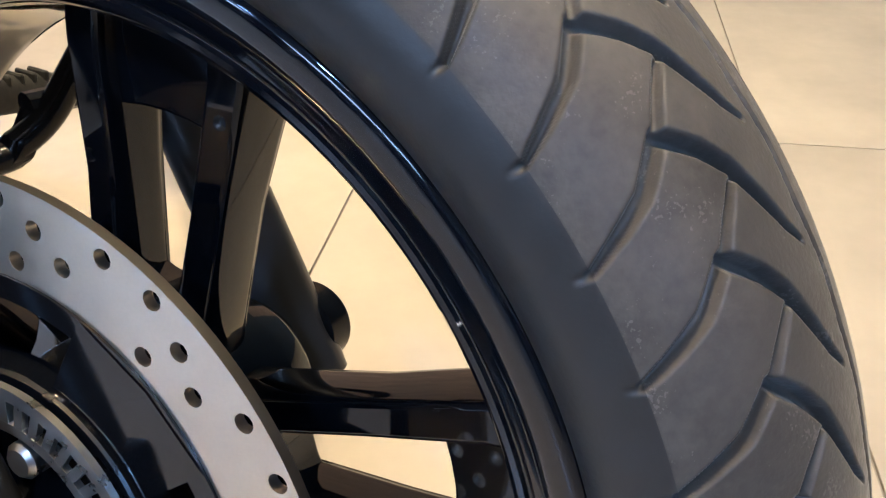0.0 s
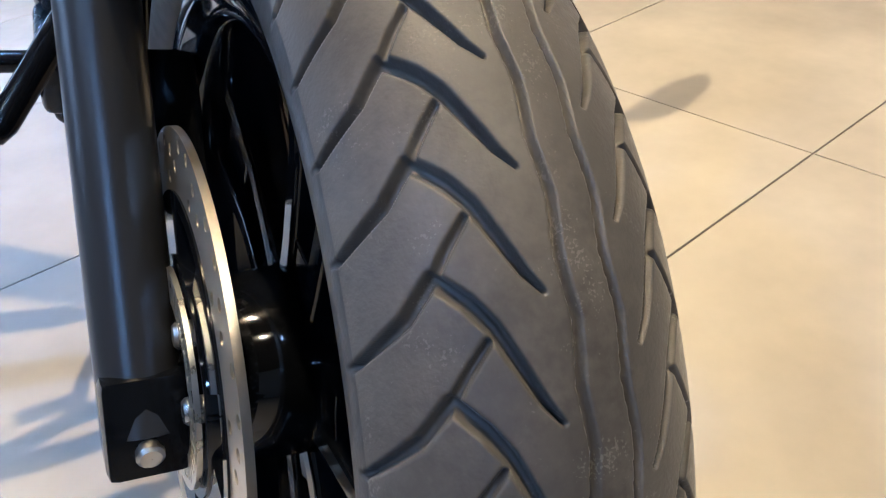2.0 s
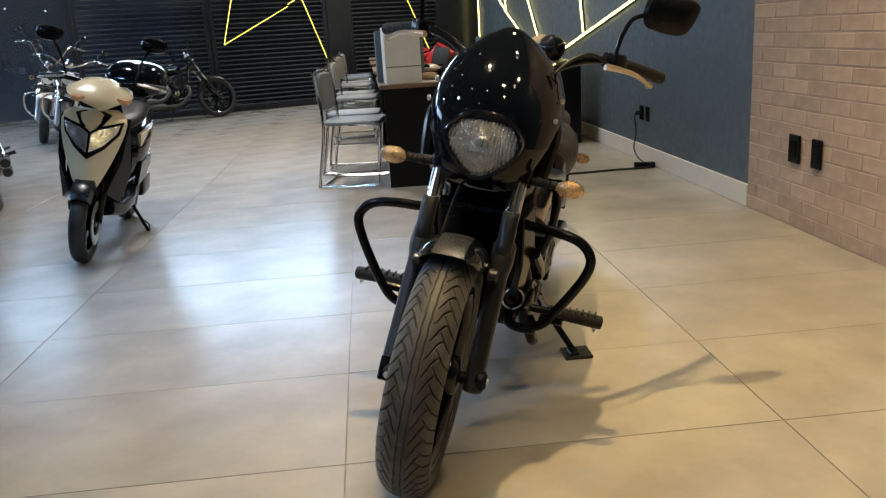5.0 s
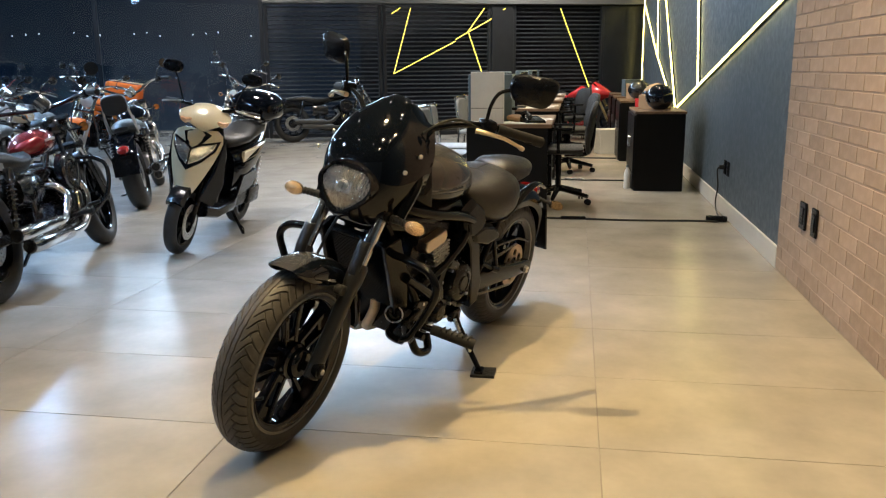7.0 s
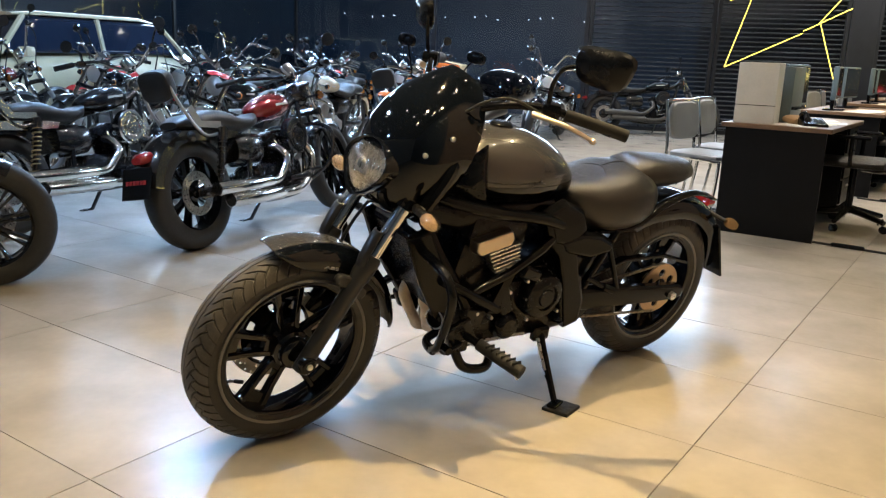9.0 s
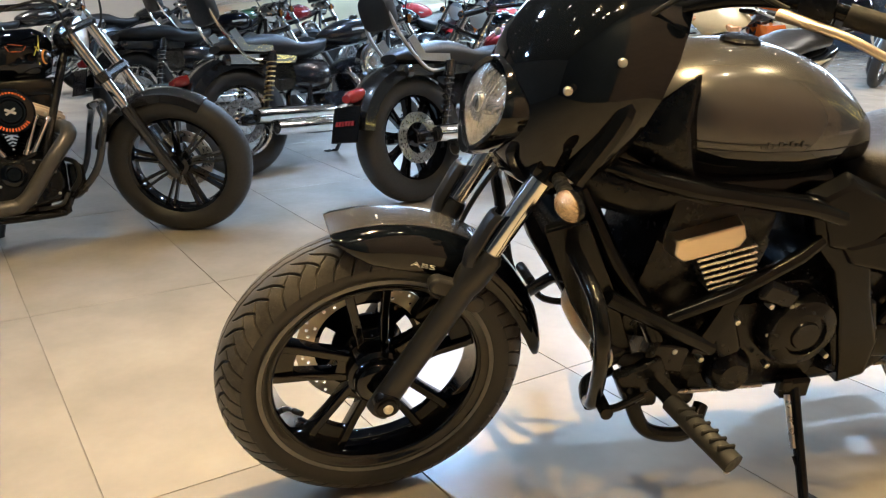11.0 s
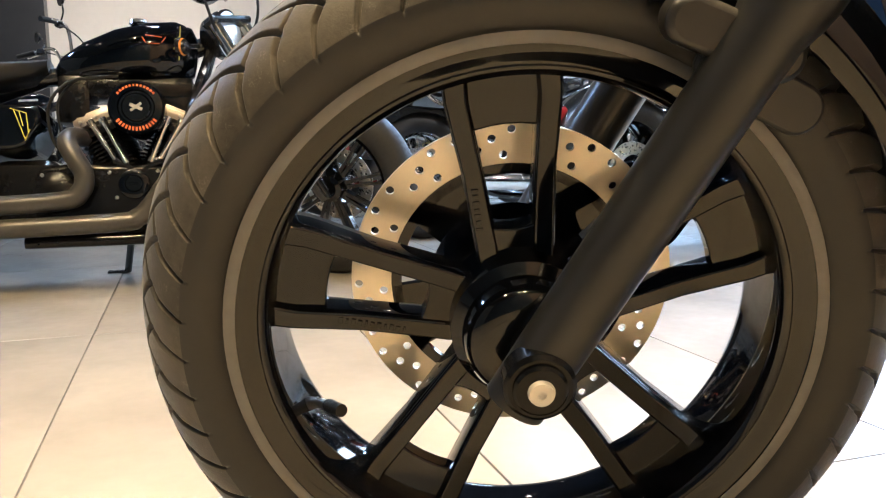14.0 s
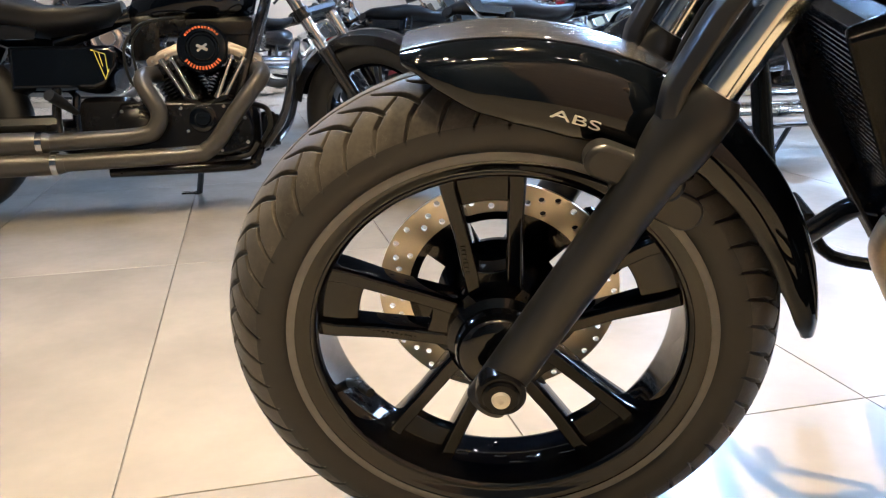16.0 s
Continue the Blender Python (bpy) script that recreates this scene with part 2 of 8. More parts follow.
def glow(name, col, strength):
    m = bpy.data.materials.new(name)
    m.use_nodes = True
    p = m.node_tree.nodes["Principled BSDF"]
    p.inputs["Base Color"].default_value = (*col, 1)
    p.inputs["Emission Color"].default_value, p.inputs["Emission Strength"].default_value = (*col, 1), strength
    return m


def glass(name, col, rough=0.02, ior=1.45):
    m = bpy.data.materials.new(name)
    m.use_nodes = True
    p = m.node_tree.nodes["Principled BSDF"]
    p.inputs["Base Color"].default_value, p.inputs["Roughness"].default_value = (*col, 1), rough
    p.inputs["Transmission Weight"].default_value, p.inputs["IOR"].default_value = 1.0, ior
    return m


RUBBER = material("tyre_rubber", (0.042, 0.0385, 0.0345), 0.48, var=0.35, scale=16, bump=0.10, bscale=600, dust=0.34, dustcol=(0.15, 0.135, 0.115), specks=0.07, spec=0.26)
dusty = RUBBER.node_tree.nodes["Principled BSDF"]
dusty.inputs["Sheen Weight"].default_value, dusty.inputs["Sheen Roughness"].default_value = 0.11, 0.45
SIDEWALL = material("sidewall_rubber", (0.019, 0.0185, 0.018), 0.42, var=0.25, bump=0.06, bscale=500, spec=0.38)
GRIP = material("grip_rubber", (0.012, 0.012, 0.012), 0.6, bump=0.2, bscale=500, spec=0.25)
GLOSS = material("gloss_black_paint", (0.0022, 0.0032, 0.0055), 0.05, var=0.2, spec=0.42, rvar=0.05)
WHEELBLACK = material("wheel_black_enamel", (0.0022, 0.0026, 0.0036), 0.06, var=0.2, spec=0.43, rvar=0.2)
FORKBLACK = material("satin_fork_paint", (0.013, 0.0135, 0.015), 0.3, var=0.05, bump=0.05, bscale=900, spec=0.42, rvar=0.03)
SATIN = material("satin_black_metal", (0.003, 0.0034, 0.0044), 0.16, var=0.25, bump=0.04, bscale=700, spec=0.18)
STRIPE = material("grey_wheel_stripe", (0.135, 0.132, 0.128), 0.4, var=0.15)
GREY = material("graphite_grey_paint", (0.048, 0.048, 0.052), 0.25, metal=0.3, var=0.05, scale=3, coat=0.6, rvar=0.02)
CASE = material("engine_black_casting", (0.0055, 0.006, 0.0075), 0.24, var=0.25, bump=0.14, bscale=420, spec=0.22)
PLASTIC = material("black_plastic", (0.0045, 0.005, 0.0065), 0.2, var=0.3, bump=0.06, bscale=600, spec=0.2)
CHROME = material("chrome", (0.75, 0.74, 0.72), 0.13, metal=1.0, var=0.05)
STEEL = material("brushed_steel", (0.55, 0.54, 0.52), 0.3, metal=1.0, var=0.15, bump=0.06, bscale=900)
DISCSTEEL = material("brake_disc_steel", (0.60, 0.54, 0.45), 0.3, metal=1.0, var=0.05, scale=50, bump=0.06, bscale=1200, rvar=0.04)
BRONZE = material("bronze_cover", (0.42, 0.29, 0.17), 0.38, metal=0.9, var=0.12)
HEADERPIPE = material("tan_exhaust_header", (0.50, 0.38, 0.25), 0.42, metal=0.6, var=0.25, scale=14)
LEATHER = material("black_seat_vinyl", (0.011, 0.0105, 0.0105), 0.4, var=0.2, bump=0.35, bscale=420)
CLEAR = glass("clear_lens", (0.95, 0.95, 0.95))
AMBER = material("amber_bulb", (0.75, 0.28, 0.06), 0.2, var=0.1)
REFLECT = material("lamp_reflector", (0.90, 0.89, 0.86), 0.42, metal=1.0, var=0.05)
MIRROR = material("mirror_glass", (0.85, 0.86, 0.88), 0.02, metal=1.0, var=0.02)
PRINT = material("silver_print", (0.55, 0.53, 0.50), 0.4, metal=0.4)
DARKPRINT = material("dark_print", (0.02, 0.02, 0.02), 0.4)
CHAIN = material("drive_chain_metal", (0.25, 0.22, 0.17), 0.4, metal=1.0, var=0.4, scale=80)
RED = material("red_lens", (0.22, 0.01, 0.01), 0.15, coat=0.6)
AMBERLENS = material("clear_amber_lens", (0.72, 0.42, 0.22), 0.15, var=0.25, scale=60, coat=0.8)
SIGNALBOWL = material("pale_amber_bowl", (0.80, 0.51, 0.27), 0.25, metal=0.8, var=0.35, scale=70, bump=0.5, bscale=160)
CHAMPAGNE = material("champagne_metal", (0.60, 0.50, 0.38), 0.3, metal=0.9, var=0.04, rvar=0.03)
LENSGLASS = glass("headlight_glass", (0.97, 0.97, 0.97), 0.0, 1.12)
HEADBOWL = material("bright_lamp_bowl", (0.78, 0.75, 0.70), 0.12, metal=0.9, var=0.45, scale=26, bump=0.7, bscale=48, spec=0.8, rvar=0.05)
RIMGLOSS = material("rim_black_gloss", (0.003, 0.0035, 0.005), 0.05, var=0.2, spec=0.5, rvar=0.05)

# ---- the room ----
LINTEL = material("dull_grey_lintel_paint", (0.13, 0.128, 0.12), 0.6, var=0.12, scale=1.5)
TILE = material("beige_porcelain_tile", (0.285, 0.258, 0.220), 0.25, var=0.24, scale=2.6, grain=0.12, rvar=0.04, spec=0.48, per_object=0.10)
GROUT = material("dark_grout", (0.16, 0.14, 0.12), 0.8, var=0.2, bump=0.2, bscale=300)
SLATE = material("slate_blue_wall_paint", (0.055, 0.075, 0.095), 0.55, var=0.08, scale=1.5, bump=0.08, bscale=160)
PLASTER = material("beige_wall_paint", (0.50, 0.46, 0.40), 0.7, var=0.06, scale=1.0, bump=0.06, bscale=120)
CEILMAT = material("dark_ceiling_paint", (0.06, 0.06, 0.065), 0.8, var=0.1)
MORTAR = material("brick_mortar", (0.35, 0.262, 0.20), 0.85, var=0.15, bump=0.3, bscale=200)
BRICK = material("terracotta_brick", (0.33, 0.24, 0.18), 0.75, var=0.34, scale=13, bump=0.45, bscale=120, per_object=0.35)
SKIRT = material("pale_baseboard", (0.55, 0.52, 0.47), 0.35, var=0.06)
SHUTTER = material("dark_steel_shutter", (0.10, 0.105, 0.115), 0.4, metal=0.4, var=0.2, bump=0.1, bscale=80)
DARKMETAL = material("dark_frame_metal", (0.02, 0.021, 0.024), 0.35, metal=0.3)
NIGHTGLASS = material("dark_night_glass", (0.012, 0.02, 0.04), 0.06, var=0.1, spec=0.6)
NIGHT = glow("dusk_blue_street", (0.08, 0.18, 0.36), 0.034)
NIGHT.node_tree.nodes["Principled BSDF"].inputs["Base Color"].default_value = (0.003, 0.005, 0.009, 1)
LED = glow("yellow_led_strip", (1.0, 0.80, 0.22), 9.0)
LEDFAR = glow("dim_yellow_led", (1.0, 0.78, 0.10), 2.2)
DOWNLIGHT = glow("downlight_glass", (1.0, 0.9, 0.75), 40.0)


def slab(name, u0, u1, v0, v1, z0, z1, mat_, label, category="wall", bevel=0.0):
    ob = part(name, rbox(((u0 + u1) / 2, (v0 + v1) / 2, (z0 + z1) / 2), (u1 - u0, v1 - v0, z1 - z0), bevel), mat_)
    ob.matrix_world = ROOM
    return tagged(ob, label, category, kind="structure")


floor = slab("floor", SHUT_U, END_U, BACK_V, WALL_V, -0.12, -0.004, GROUT, "large-format beige porcelain tile floor with thin dark joints", "floor")
slab("ceiling", SHUT_U, END_U, BACK_V, WALL_V, CEIL, CEIL + 0.15, CEILMAT, "plain dark painted ceiling of the showroom", "ceiling")
slab("wall_north", SHUT_U, 0.3, WALL_V, WALL_V + 0.2, -0.12, CEIL, SLATE, "slate blue painted wall with diagonal yellow light strips")
# Unseen end wall, kept slate so that the gloss cowl mirrors something dark.
slab("wall_north_end", 0.3, END_U, WALL_V, WALL_V + 0.2, -0.12, CEIL, SLATE, "unseen slate blue wall beyond the brick, for dark reflections")
# Unseen east wall, its beige assumed; it bounces light back onto the bike.
slab("wall_east", END_U, END_U + 0.2, BACK_V, WALL_V + 0.2, -0.12, CEIL, PLASTER, "unseen plain beige wall closing the room, for bounced light")
slab("wall_south", -4.3, END_U, BACK_V - 0.2, BACK_V, -0.12, CEIL, PLASTER, "unseen plain beige wall closing the room, for bounced light behind the rows of motorcycles")
slab("wall_west", SHUT_U - 0.2, SHUT_U, BACK_V, WALL_V + 0.2, -0.12, CEIL, DARKMETAL, "dark wall behind the roller shutters")
slab("column", 1.62, 2.2, BACK_V, BACK_V + 0.25, 0, CEIL, DARKMETAL, "dark painted column against the beige wall", "column")
slab("baseboard", SHUT_U, BRICK_U0, WALL_V - 0.018, WALL_V, 0.0, 0.13, SKIRT, "pale beige skirting along the slate wall", "baseboard", 0.003)

# dark storefront glass along the south side and on from there beside the shutters
storefront = thing("window_1", ROOM, "dark night-time storefront glass in slim dark frames", "window", kind="structure")
PANEGLASS = glass("window_glass", (0.9, 0.93, 0.96), 0.01, 1.4)
for n in range(2):
    part("pane", rbox((-4.3 - (n + 0.5) * 2.73, BACK_V - 0.03, CEIL / 2), (2.70, 0.012, CEIL), 0), PANEGLASS, storefront).visible_shadow = False
for n in range(3):
    part("mullion", rbox((-4.3 - n * 2.73, BACK_V - 0.02, CEIL / 2), (0.05, 0.06, CEIL), 0.004), DARKMETAL, storefront)
side_front = thing("window_2", FRONT, "dark night-time storefront glass beside the roller shutters", "window", kind="structure")
for n in range(2):
    part("pane", rbox((-0.03, -6.95 - (n + 0.5) * 2.71, CEIL / 2), (0.012, 2.68, CEIL), 0), PANEGLASS, side_front).visible_shadow = False
for n in range(2):
    part("mullion", rbox((-0.02, -6.99 - n * 2.71, CEIL / 2), (0.06, 0.07, CEIL), 0.004), DARKMETAL, side_front)
slab("backdrop", -15.5, 0, BACK_V - 3.2, BACK_V - 3.0, -0.12, 6, NIGHT, "plain dusk-blue distance behind the storefront glass", "backdrop")
far_side = part("backdrop", rbox((-2.6, -9.5, 2.94), (0.2, 9.0, 6.12), 0), NIGHT)
far_side.matrix_world = FRONT
tagged(far_side, "plain dusk-blue distance beside the shutters", "backdrop", kind="structure")
# Small glowing beads added behind the pane for the white dots in the dark glass.
GLINT = glow("white_dot_glow", (0.85, 0.92, 1.0), 7.0)
glints = [lathe([(0.0001, -0.011), (0.008, -0.006), (0.011, 0), (0.008, 0.006), (0.0001, 0.011)], 8, (-2.3, -7.3 - 0.37 * k - 0.13 * ((k * 5) % 3), 1.86 + 0.02 * ((k * 7) % 4))) for k in range(14)]
glow_dots = part("glow_dot_row", cat(*glints), GLINT)
glow_dots.matrix_world = FRONT
tagged(glow_dots, "row of tiny glowing white dots added behind the glass", "street lights", kind="stuff")

# roller shutters with their slats
for n, (v0, v1) in enumerate(((-6.91, -4.95), (-4.87, -2.96), (-2.50, -0.83))):
    shutter = thing("door_%d" % (n + 1), FRONT, "closed dark steel roller shutter with horizontal slats", "roller shutter", kind="structure")
    part("guide", rbox((0.05, v0, 1.14), (0.1, 0.06, 2.28), 0.004), DARKMETAL, shutter)
    part("guide", rbox((0.05, v1, 1.14), (0.1, 0.06, 2.28), 0.004), DARKMETAL, shutter)
    part("bottom_rail", rbox((0.05, (v0 + v1) / 2, 0.035), (0.05, v1 - v0, 0.07), 0.006), DARKMETAL, shutter)
    slat = mesh_of("slat", tube([(0.05, v0, 0), (0.05, v1, 0)], 0.038, 8, flat=0.32))
    slat.materials.append(SHUTTER)
    for k in range(30):
        ob = new("slat", slat)
        ob.parent, ob.location = shutter, (0, 0, 0.108 + k * 0.0735)


def front_slab(name, y0, y1, x1, z0, z1, mat_, label, category):
    ob = part(name, rbox((x1 / 2 - 0.05, (y0 + y1) / 2, (z0 + z1) / 2), (x1 + 0.1, y1 - y0, z1 - z0), 0.004), mat_)
    ob.matrix_world = FRONT
    return tagged(ob, label, category, kind="structure")


front_slab("shutter_header", -6.95, 0.1, 0.22, 2.30, 2.76, LINTEL, "dull grey lintel box above the roller shutters", "lintel")
front_slab("shutter_lintel", -2.9, 0.1, 0.22, 2.762, CEIL, LINTEL, "dull grey wall above the lintel box", "wall")
for n in range(2):
    part("pane", rbox((0.05, -3.92 - 2.0 * n, 3.18), (0.012, 1.94, 0.83), 0), PANEGLASS, side_front, "high pane above the shutters").visible_shadow = False
    part("mullion", rbox((0.05, -2.93 - 2.0 * (n + 1), 3.18), (0.06, 0.05, 0.83), 0.004), DARKMETAL, side_front)
front_slab("pillar", -2.93, -2.53, 0.14, 0, 2.28, DARKMETAL, "dark pillar between two roller shutters", "pillar")
front_slab("end_panel", -0.80, 0.1, 0.10, 0, 2.28, DARKMETAL, "dark blank panel in the corner beside the shutter", "panel")


def led_strip(a, b, w, mat_, label, group, base=ROOM):
    a, b = Vector(a), Vector(b)
    strip = thing("led_strip", base, label, "led strip", group)
    part("channel", tube([a, b], w * 0.75, 4), DARKMETAL, strip)
    off = Vector((0, -w * 0.6, 0)) if abs(a.y - b.y) < 1e-6 else Vector((w * 0.6, 0, 0))
    part("diffuser", tube([a + off, b + off], w * 0.55, 8), mat_, strip)


V0 = WALL_V - 0.012
for (ua, za), (ub, zb) in (((-7.9, 0.69), (BRICK_U0 - 0.015, 1.615)), ((-6.2, 0.99), (-6.75, 2.7)), ((-8.0, 0.70), (-10.2, 2.5)), ((-8.6, 0.80), (-10.5, 1.32)), ((-10.5, 1.32), (-11.0, 2.6)), ((-10.5, 1.32), (-13.3, 2.26)), ((-13.4, 0.8), (-13.45, 2.7))):
    led_strip((ua, V0, za), (ub, V0, zb), 0.019, LED, "glowing warm yellow light strip set on the slate wall", "light strips on the slate wall")
for (va, za), (vb, zb) in (((-4.58, 2.23), (-4.74, 2.13)), ((-4.40, 2.23), (-4.72, 1.10)), ((-4.72, 1.10), (-3.60, 1.66)), ((-3.60, 1.69), (-2.93, 2.05)), ((-3.39, 1.80), (-3.07, 2.23)), ((-3.36, 1.80), (-3.0, 0.78)), ((-1.66, 2.23), (-1.0, 0.65)), ((-2.68, 2.23), (-2.73, 2.20))):
    led_strip((0.13, va, za), (0.13, vb, zb), 0.013, LEDFAR, "dim yellow light strip in front of the shutters", "light strips on the shutters", FRONT)

# small recessed downlights in rows
dl = thing("downlight", Matrix.Translation(room(0, 0, CEIL)), "small round recessed ceiling downlight", "downlight", "ceiling downlights")
part("trim_ring", lathe([(0.035, 0), (0.05, 0), (0.05, 0.008), (0.035, 0.008)], 20, closed=True, m=pose(0, 0, 0, 90)), SKIRT, dl)
part("lens", disc_y((0, 0, -0.002), 0.034, 0.006, 16, m=pose(0, 0, 0, 90)), DOWNLIGHT, dl)
dl.matrix_world = Matrix.Translation(room(SPOTS[0][0][0] + 0.12, SPOTS[0][0][1], CEIL))
# one fixture beside every lamp of the list, the added fill ones too
for spot in SPOTS[1:]:
    copy_thing(dl, Matrix.Translation(room(spot[0][0] + 0.22, spot[0][1], CEIL)))
for i in range(7):
    for j in range(4):
        copy_thing(dl, Matrix.Translation(room(2.6 - 1.9 * i, -7.6 + 2.1 * j + 0.2 * (i % 2), CEIL)))

# ---- the motorcycle in front: frame of reference ----
BIKE = pose(-0.0527, 0.0516, -0.001) @ pose(0, 0, 0, 0, 0, 6.5) @ pose(0, 0, 0, -10.5)
AXIS_AT, AXIS = Vector((0.12, 0, 0)), Vector((-0.515, 0, 0.857)).normalized()
STEER = Matrix.Translation(AXIS_AT) @ Matrix.Rotation(radians(4.8), 4, AXIS) @ Matrix.Translation(-AXIS_AT)
AXLE = Vector((0, 0, 0.306))
REAR = Vector((-1.49, 0, 0.306))

bike = thing("motorcycle", BIKE, "black and graphite grey cruiser with crash bars on its side stand", "motorcycle")


def steered(geo):
    return tf(geo, STEER)


def groove_field(nq, ns, pitch, q_edge, scale_q=1.0):
    """Depth of the tread grooves over one pitch: rows along the tread, columns across it."""
    q = np.linspace(-q_edge, q_edge, nq)
    s = np.arange(ns) / ns * pitch
    S, Q = np.meshgrid(s, q, indexing="ij")
    D = np.zeros_like(S)
    deg = pitch / 7.2
    arms = [
        ([(0.3, .0448), (2.2, .0514), (3.3, .0571), (4.3, .0612), (4.9, .0630)], .0033, .0010, .0052),
        ([(0, .0437), (1.75, .0361), (3.3, .0309), (5.75, .0252), (7.8, .0200), (9.0, .0155)], .0033, .0010, .0054),
        ([(0.2, .0437), (-1.4, .0391), (-3.1, .0327)], .0024, .0018, .0034),
    ]
    arms = [([(t * deg, 0.066 * math.asin(la / 0.066)) for t, la in line], w0, w1, depth) for line, w0, w1, depth in arms]
    for line, w0, w1, depth in arms:
        line = [(a, b * scale_q) for a, b in line]
        for side, off in ((-1, 0.0), (1, pitch / 2)):
            for wrap in (-2, -1, 0, 1, 2):
                for i in range(len(line) - 1):
                    (s0, q0), (s1, q1) = line[i], line[i + 1]
                    ds, dq = s1 - s0, (q1 - q0) * side
                    ps, pq = S - (s0 + off + wrap * pitch), Q - q0 * side
                    t = np.clip((ps * ds + pq * dq) / (ds * ds + dq * dq), 0, 1)
                    dist = np.hypot(ps - t * ds, pq - t * dq)
                    f0, f1 = i / (len(line) - 1), (i + 1) / (len(line) - 1)
                    w = w0 + (w1 - w0) * (f0 + (f1 - f0) * t) ** 2.2
                    x = np.clip(1.35 * (1 - dist / w), 0, 1)
                    D = np.maximum(D, depth * x * x * (3 - 2 * x))
    for side, off in ((-1, 0.0), (1, 0.5)):
        tri = np.abs(((S / pitch + off) % 1) - 0.5) * 2
        centre = side * (0.0079 + 0.0020 * (tri - 0.5)) * scale_q
        D = np.maximum(D, 0.0040 * np.clip(1.7 * (1 - np.abs(Q - centre) / 0.0018), 0, 1))
    return q, D


def tyre_geo(c, ring, tube_r, bead_r, bead_w, pitches, ns, nq, wide=1.0):
    """A tyre about the y axis with a grooved tread between -80 and 80 degrees of its section."""
    edge = tube_r * radians(70)
    pitch = 2 * math.pi * (ring + tube_r * 0.85) / pitches
    q, D = groove_field(nq, ns, pitch, edge, wide)
    n = pitches * ns
    D = np.tile(D, (pitches, 1))
    D = np.roll(D, round(n * 3.65 / 360), 0)
    a = q / tube_r
    r = ring + (tube_r - D) * np.cos(a)
    y = np.tile(tube_r * np.sin(a), (n, 1)) - D * np.sin(a)
    z0, y0 = ring + tube_r * math.cos(radians(70)), tube_r * math.sin(radians(70))
    side = [(z0 + (bead_r - z0) * f, y0 + 0.0016 * math.sin(f * 3.1) + (bead_w + 0.002 - y0) * f ** 2.2) for f in (0.06, 0.2, 0.4, 0.6, 0.8, 0.93)] + [(bead_r, bead_w), (bead_r - 0.004, bead_w - 0.006)]
    R = np.concatenate([np.tile([p[0] for p in side[::-1]], (n, 1)), r, np.tile([p[0] for p in side], (n, 1))], 1)
    Y = np.concatenate([np.tile([-p[1] for p in side[::-1]], (n, 1)), y, np.tile([p[1] for p in side], (n, 1))], 1)
    th = np.arange(n)[:, None] / n * 2 * math.pi
    V = np.stack([c[0] + R * np.sin(th), c[1] + Y, c[2] + R * np.cos(th)], -1)
    k = V.shape[1]
    i, j = np.meshgrid(np.arange(n), np.arange(k - 1), indexing="ij")
    i2 = (i + 1) % n
    F = np.stack([i * k + j, i * k + j + 1, i2 * k + j + 1, i2 * k + j], -1).reshape(-1, 4)
    return V.reshape(-1, 3), F


def big_mesh(name, V, F, mat_, parent, m=None, label="", second=None, slots=None):
    if m is not None:
        M = np.array(m)
        V = V @ M[:3, :3].T + M[:3, 3]
    me = bpy.data.meshes.new(name)
    me.from_pydata(V.tolist(), [], F.tolist())
    me.materials.append(mat_)
    if second is not None:
        me.materials.append(second)
        me.polygons.foreach_set("material_index", slots)
    me.polygons.foreach_set("use_smooth", [True] * len(me.polygons))
    ob = new(name, me)
    ob.parent = parent
    return tagged(ob, label=label) if label else ob


def spoke_pair(c, phi, r0, r1, half0, half1, deep):
    """Two bars with a web at the rim and one at the hub; phi from straight ahead upwards, in degrees."""
    def beam(side):
        rings = []
        for r, h, w, d in ((r0, half0, 0.0095, deep * 0.72), (r0 + 0.02, half0 + 0.002, 0.0092, deep * 0.66), ((r0 + r1) / 2, (half0 + half1) / 2, 0.0088, deep * 0.6), (r1 - 0.02, half1, 0.0095, deep * 0.74), (r1 - 0.006, half1, 0.0100, deep * 0.78), (r1 + 0.002, half1, 0.0125, deep * 0.84)):
            o = side * h
            rings.append([(r, -d, o - w), (r, -d - 0.004, o - w * 0.8), (r, -d - 0.004, o + w * 0.8), (r, -d, o + w), (r, d - 0.001, o + w), (r, d + 0.001, o + w * 0.86), (r, d + 0.004, o + w * 0.80), (r, d + 0.004, o - w * 0.80), (r, d + 0.001, o - w * 0.86), (r, d - 0.001, o - w)])
        return loft(rings)
    web_out = []
    for k, z in enumerate(np.linspace(-half1, half1, 7)):
        inner = r1 - 0.047 + 0.006 * (1 - (z / half1) ** 2)
        web_out.append([(inner, -0.008, z), (r1 + 0.002, -0.012, z), (r1 + 0.002, 0.012, z), (inner, 0.008, z)])
    web_in = []
    for z in np.linspace(-half0, half0, 5):
        web_in.append([(r0 - 0.01, -deep * 0.8, z), (r0 + 0.03 - 0.004 * (1 - (z / half0) ** 2), -deep * 0.7, z), (r0 + 0.03 - 0.004 * (1 - (z / half0) ** 2), deep * 0.7, z), (r0 - 0.01, deep * 0.8, z)])
    g = cat(beam(-1), beam(1), loft(web_out), loft(web_in))
    return tf(g, Matrix.Translation(c) @ pose(0, 0, 0, 0, -phi, 0))


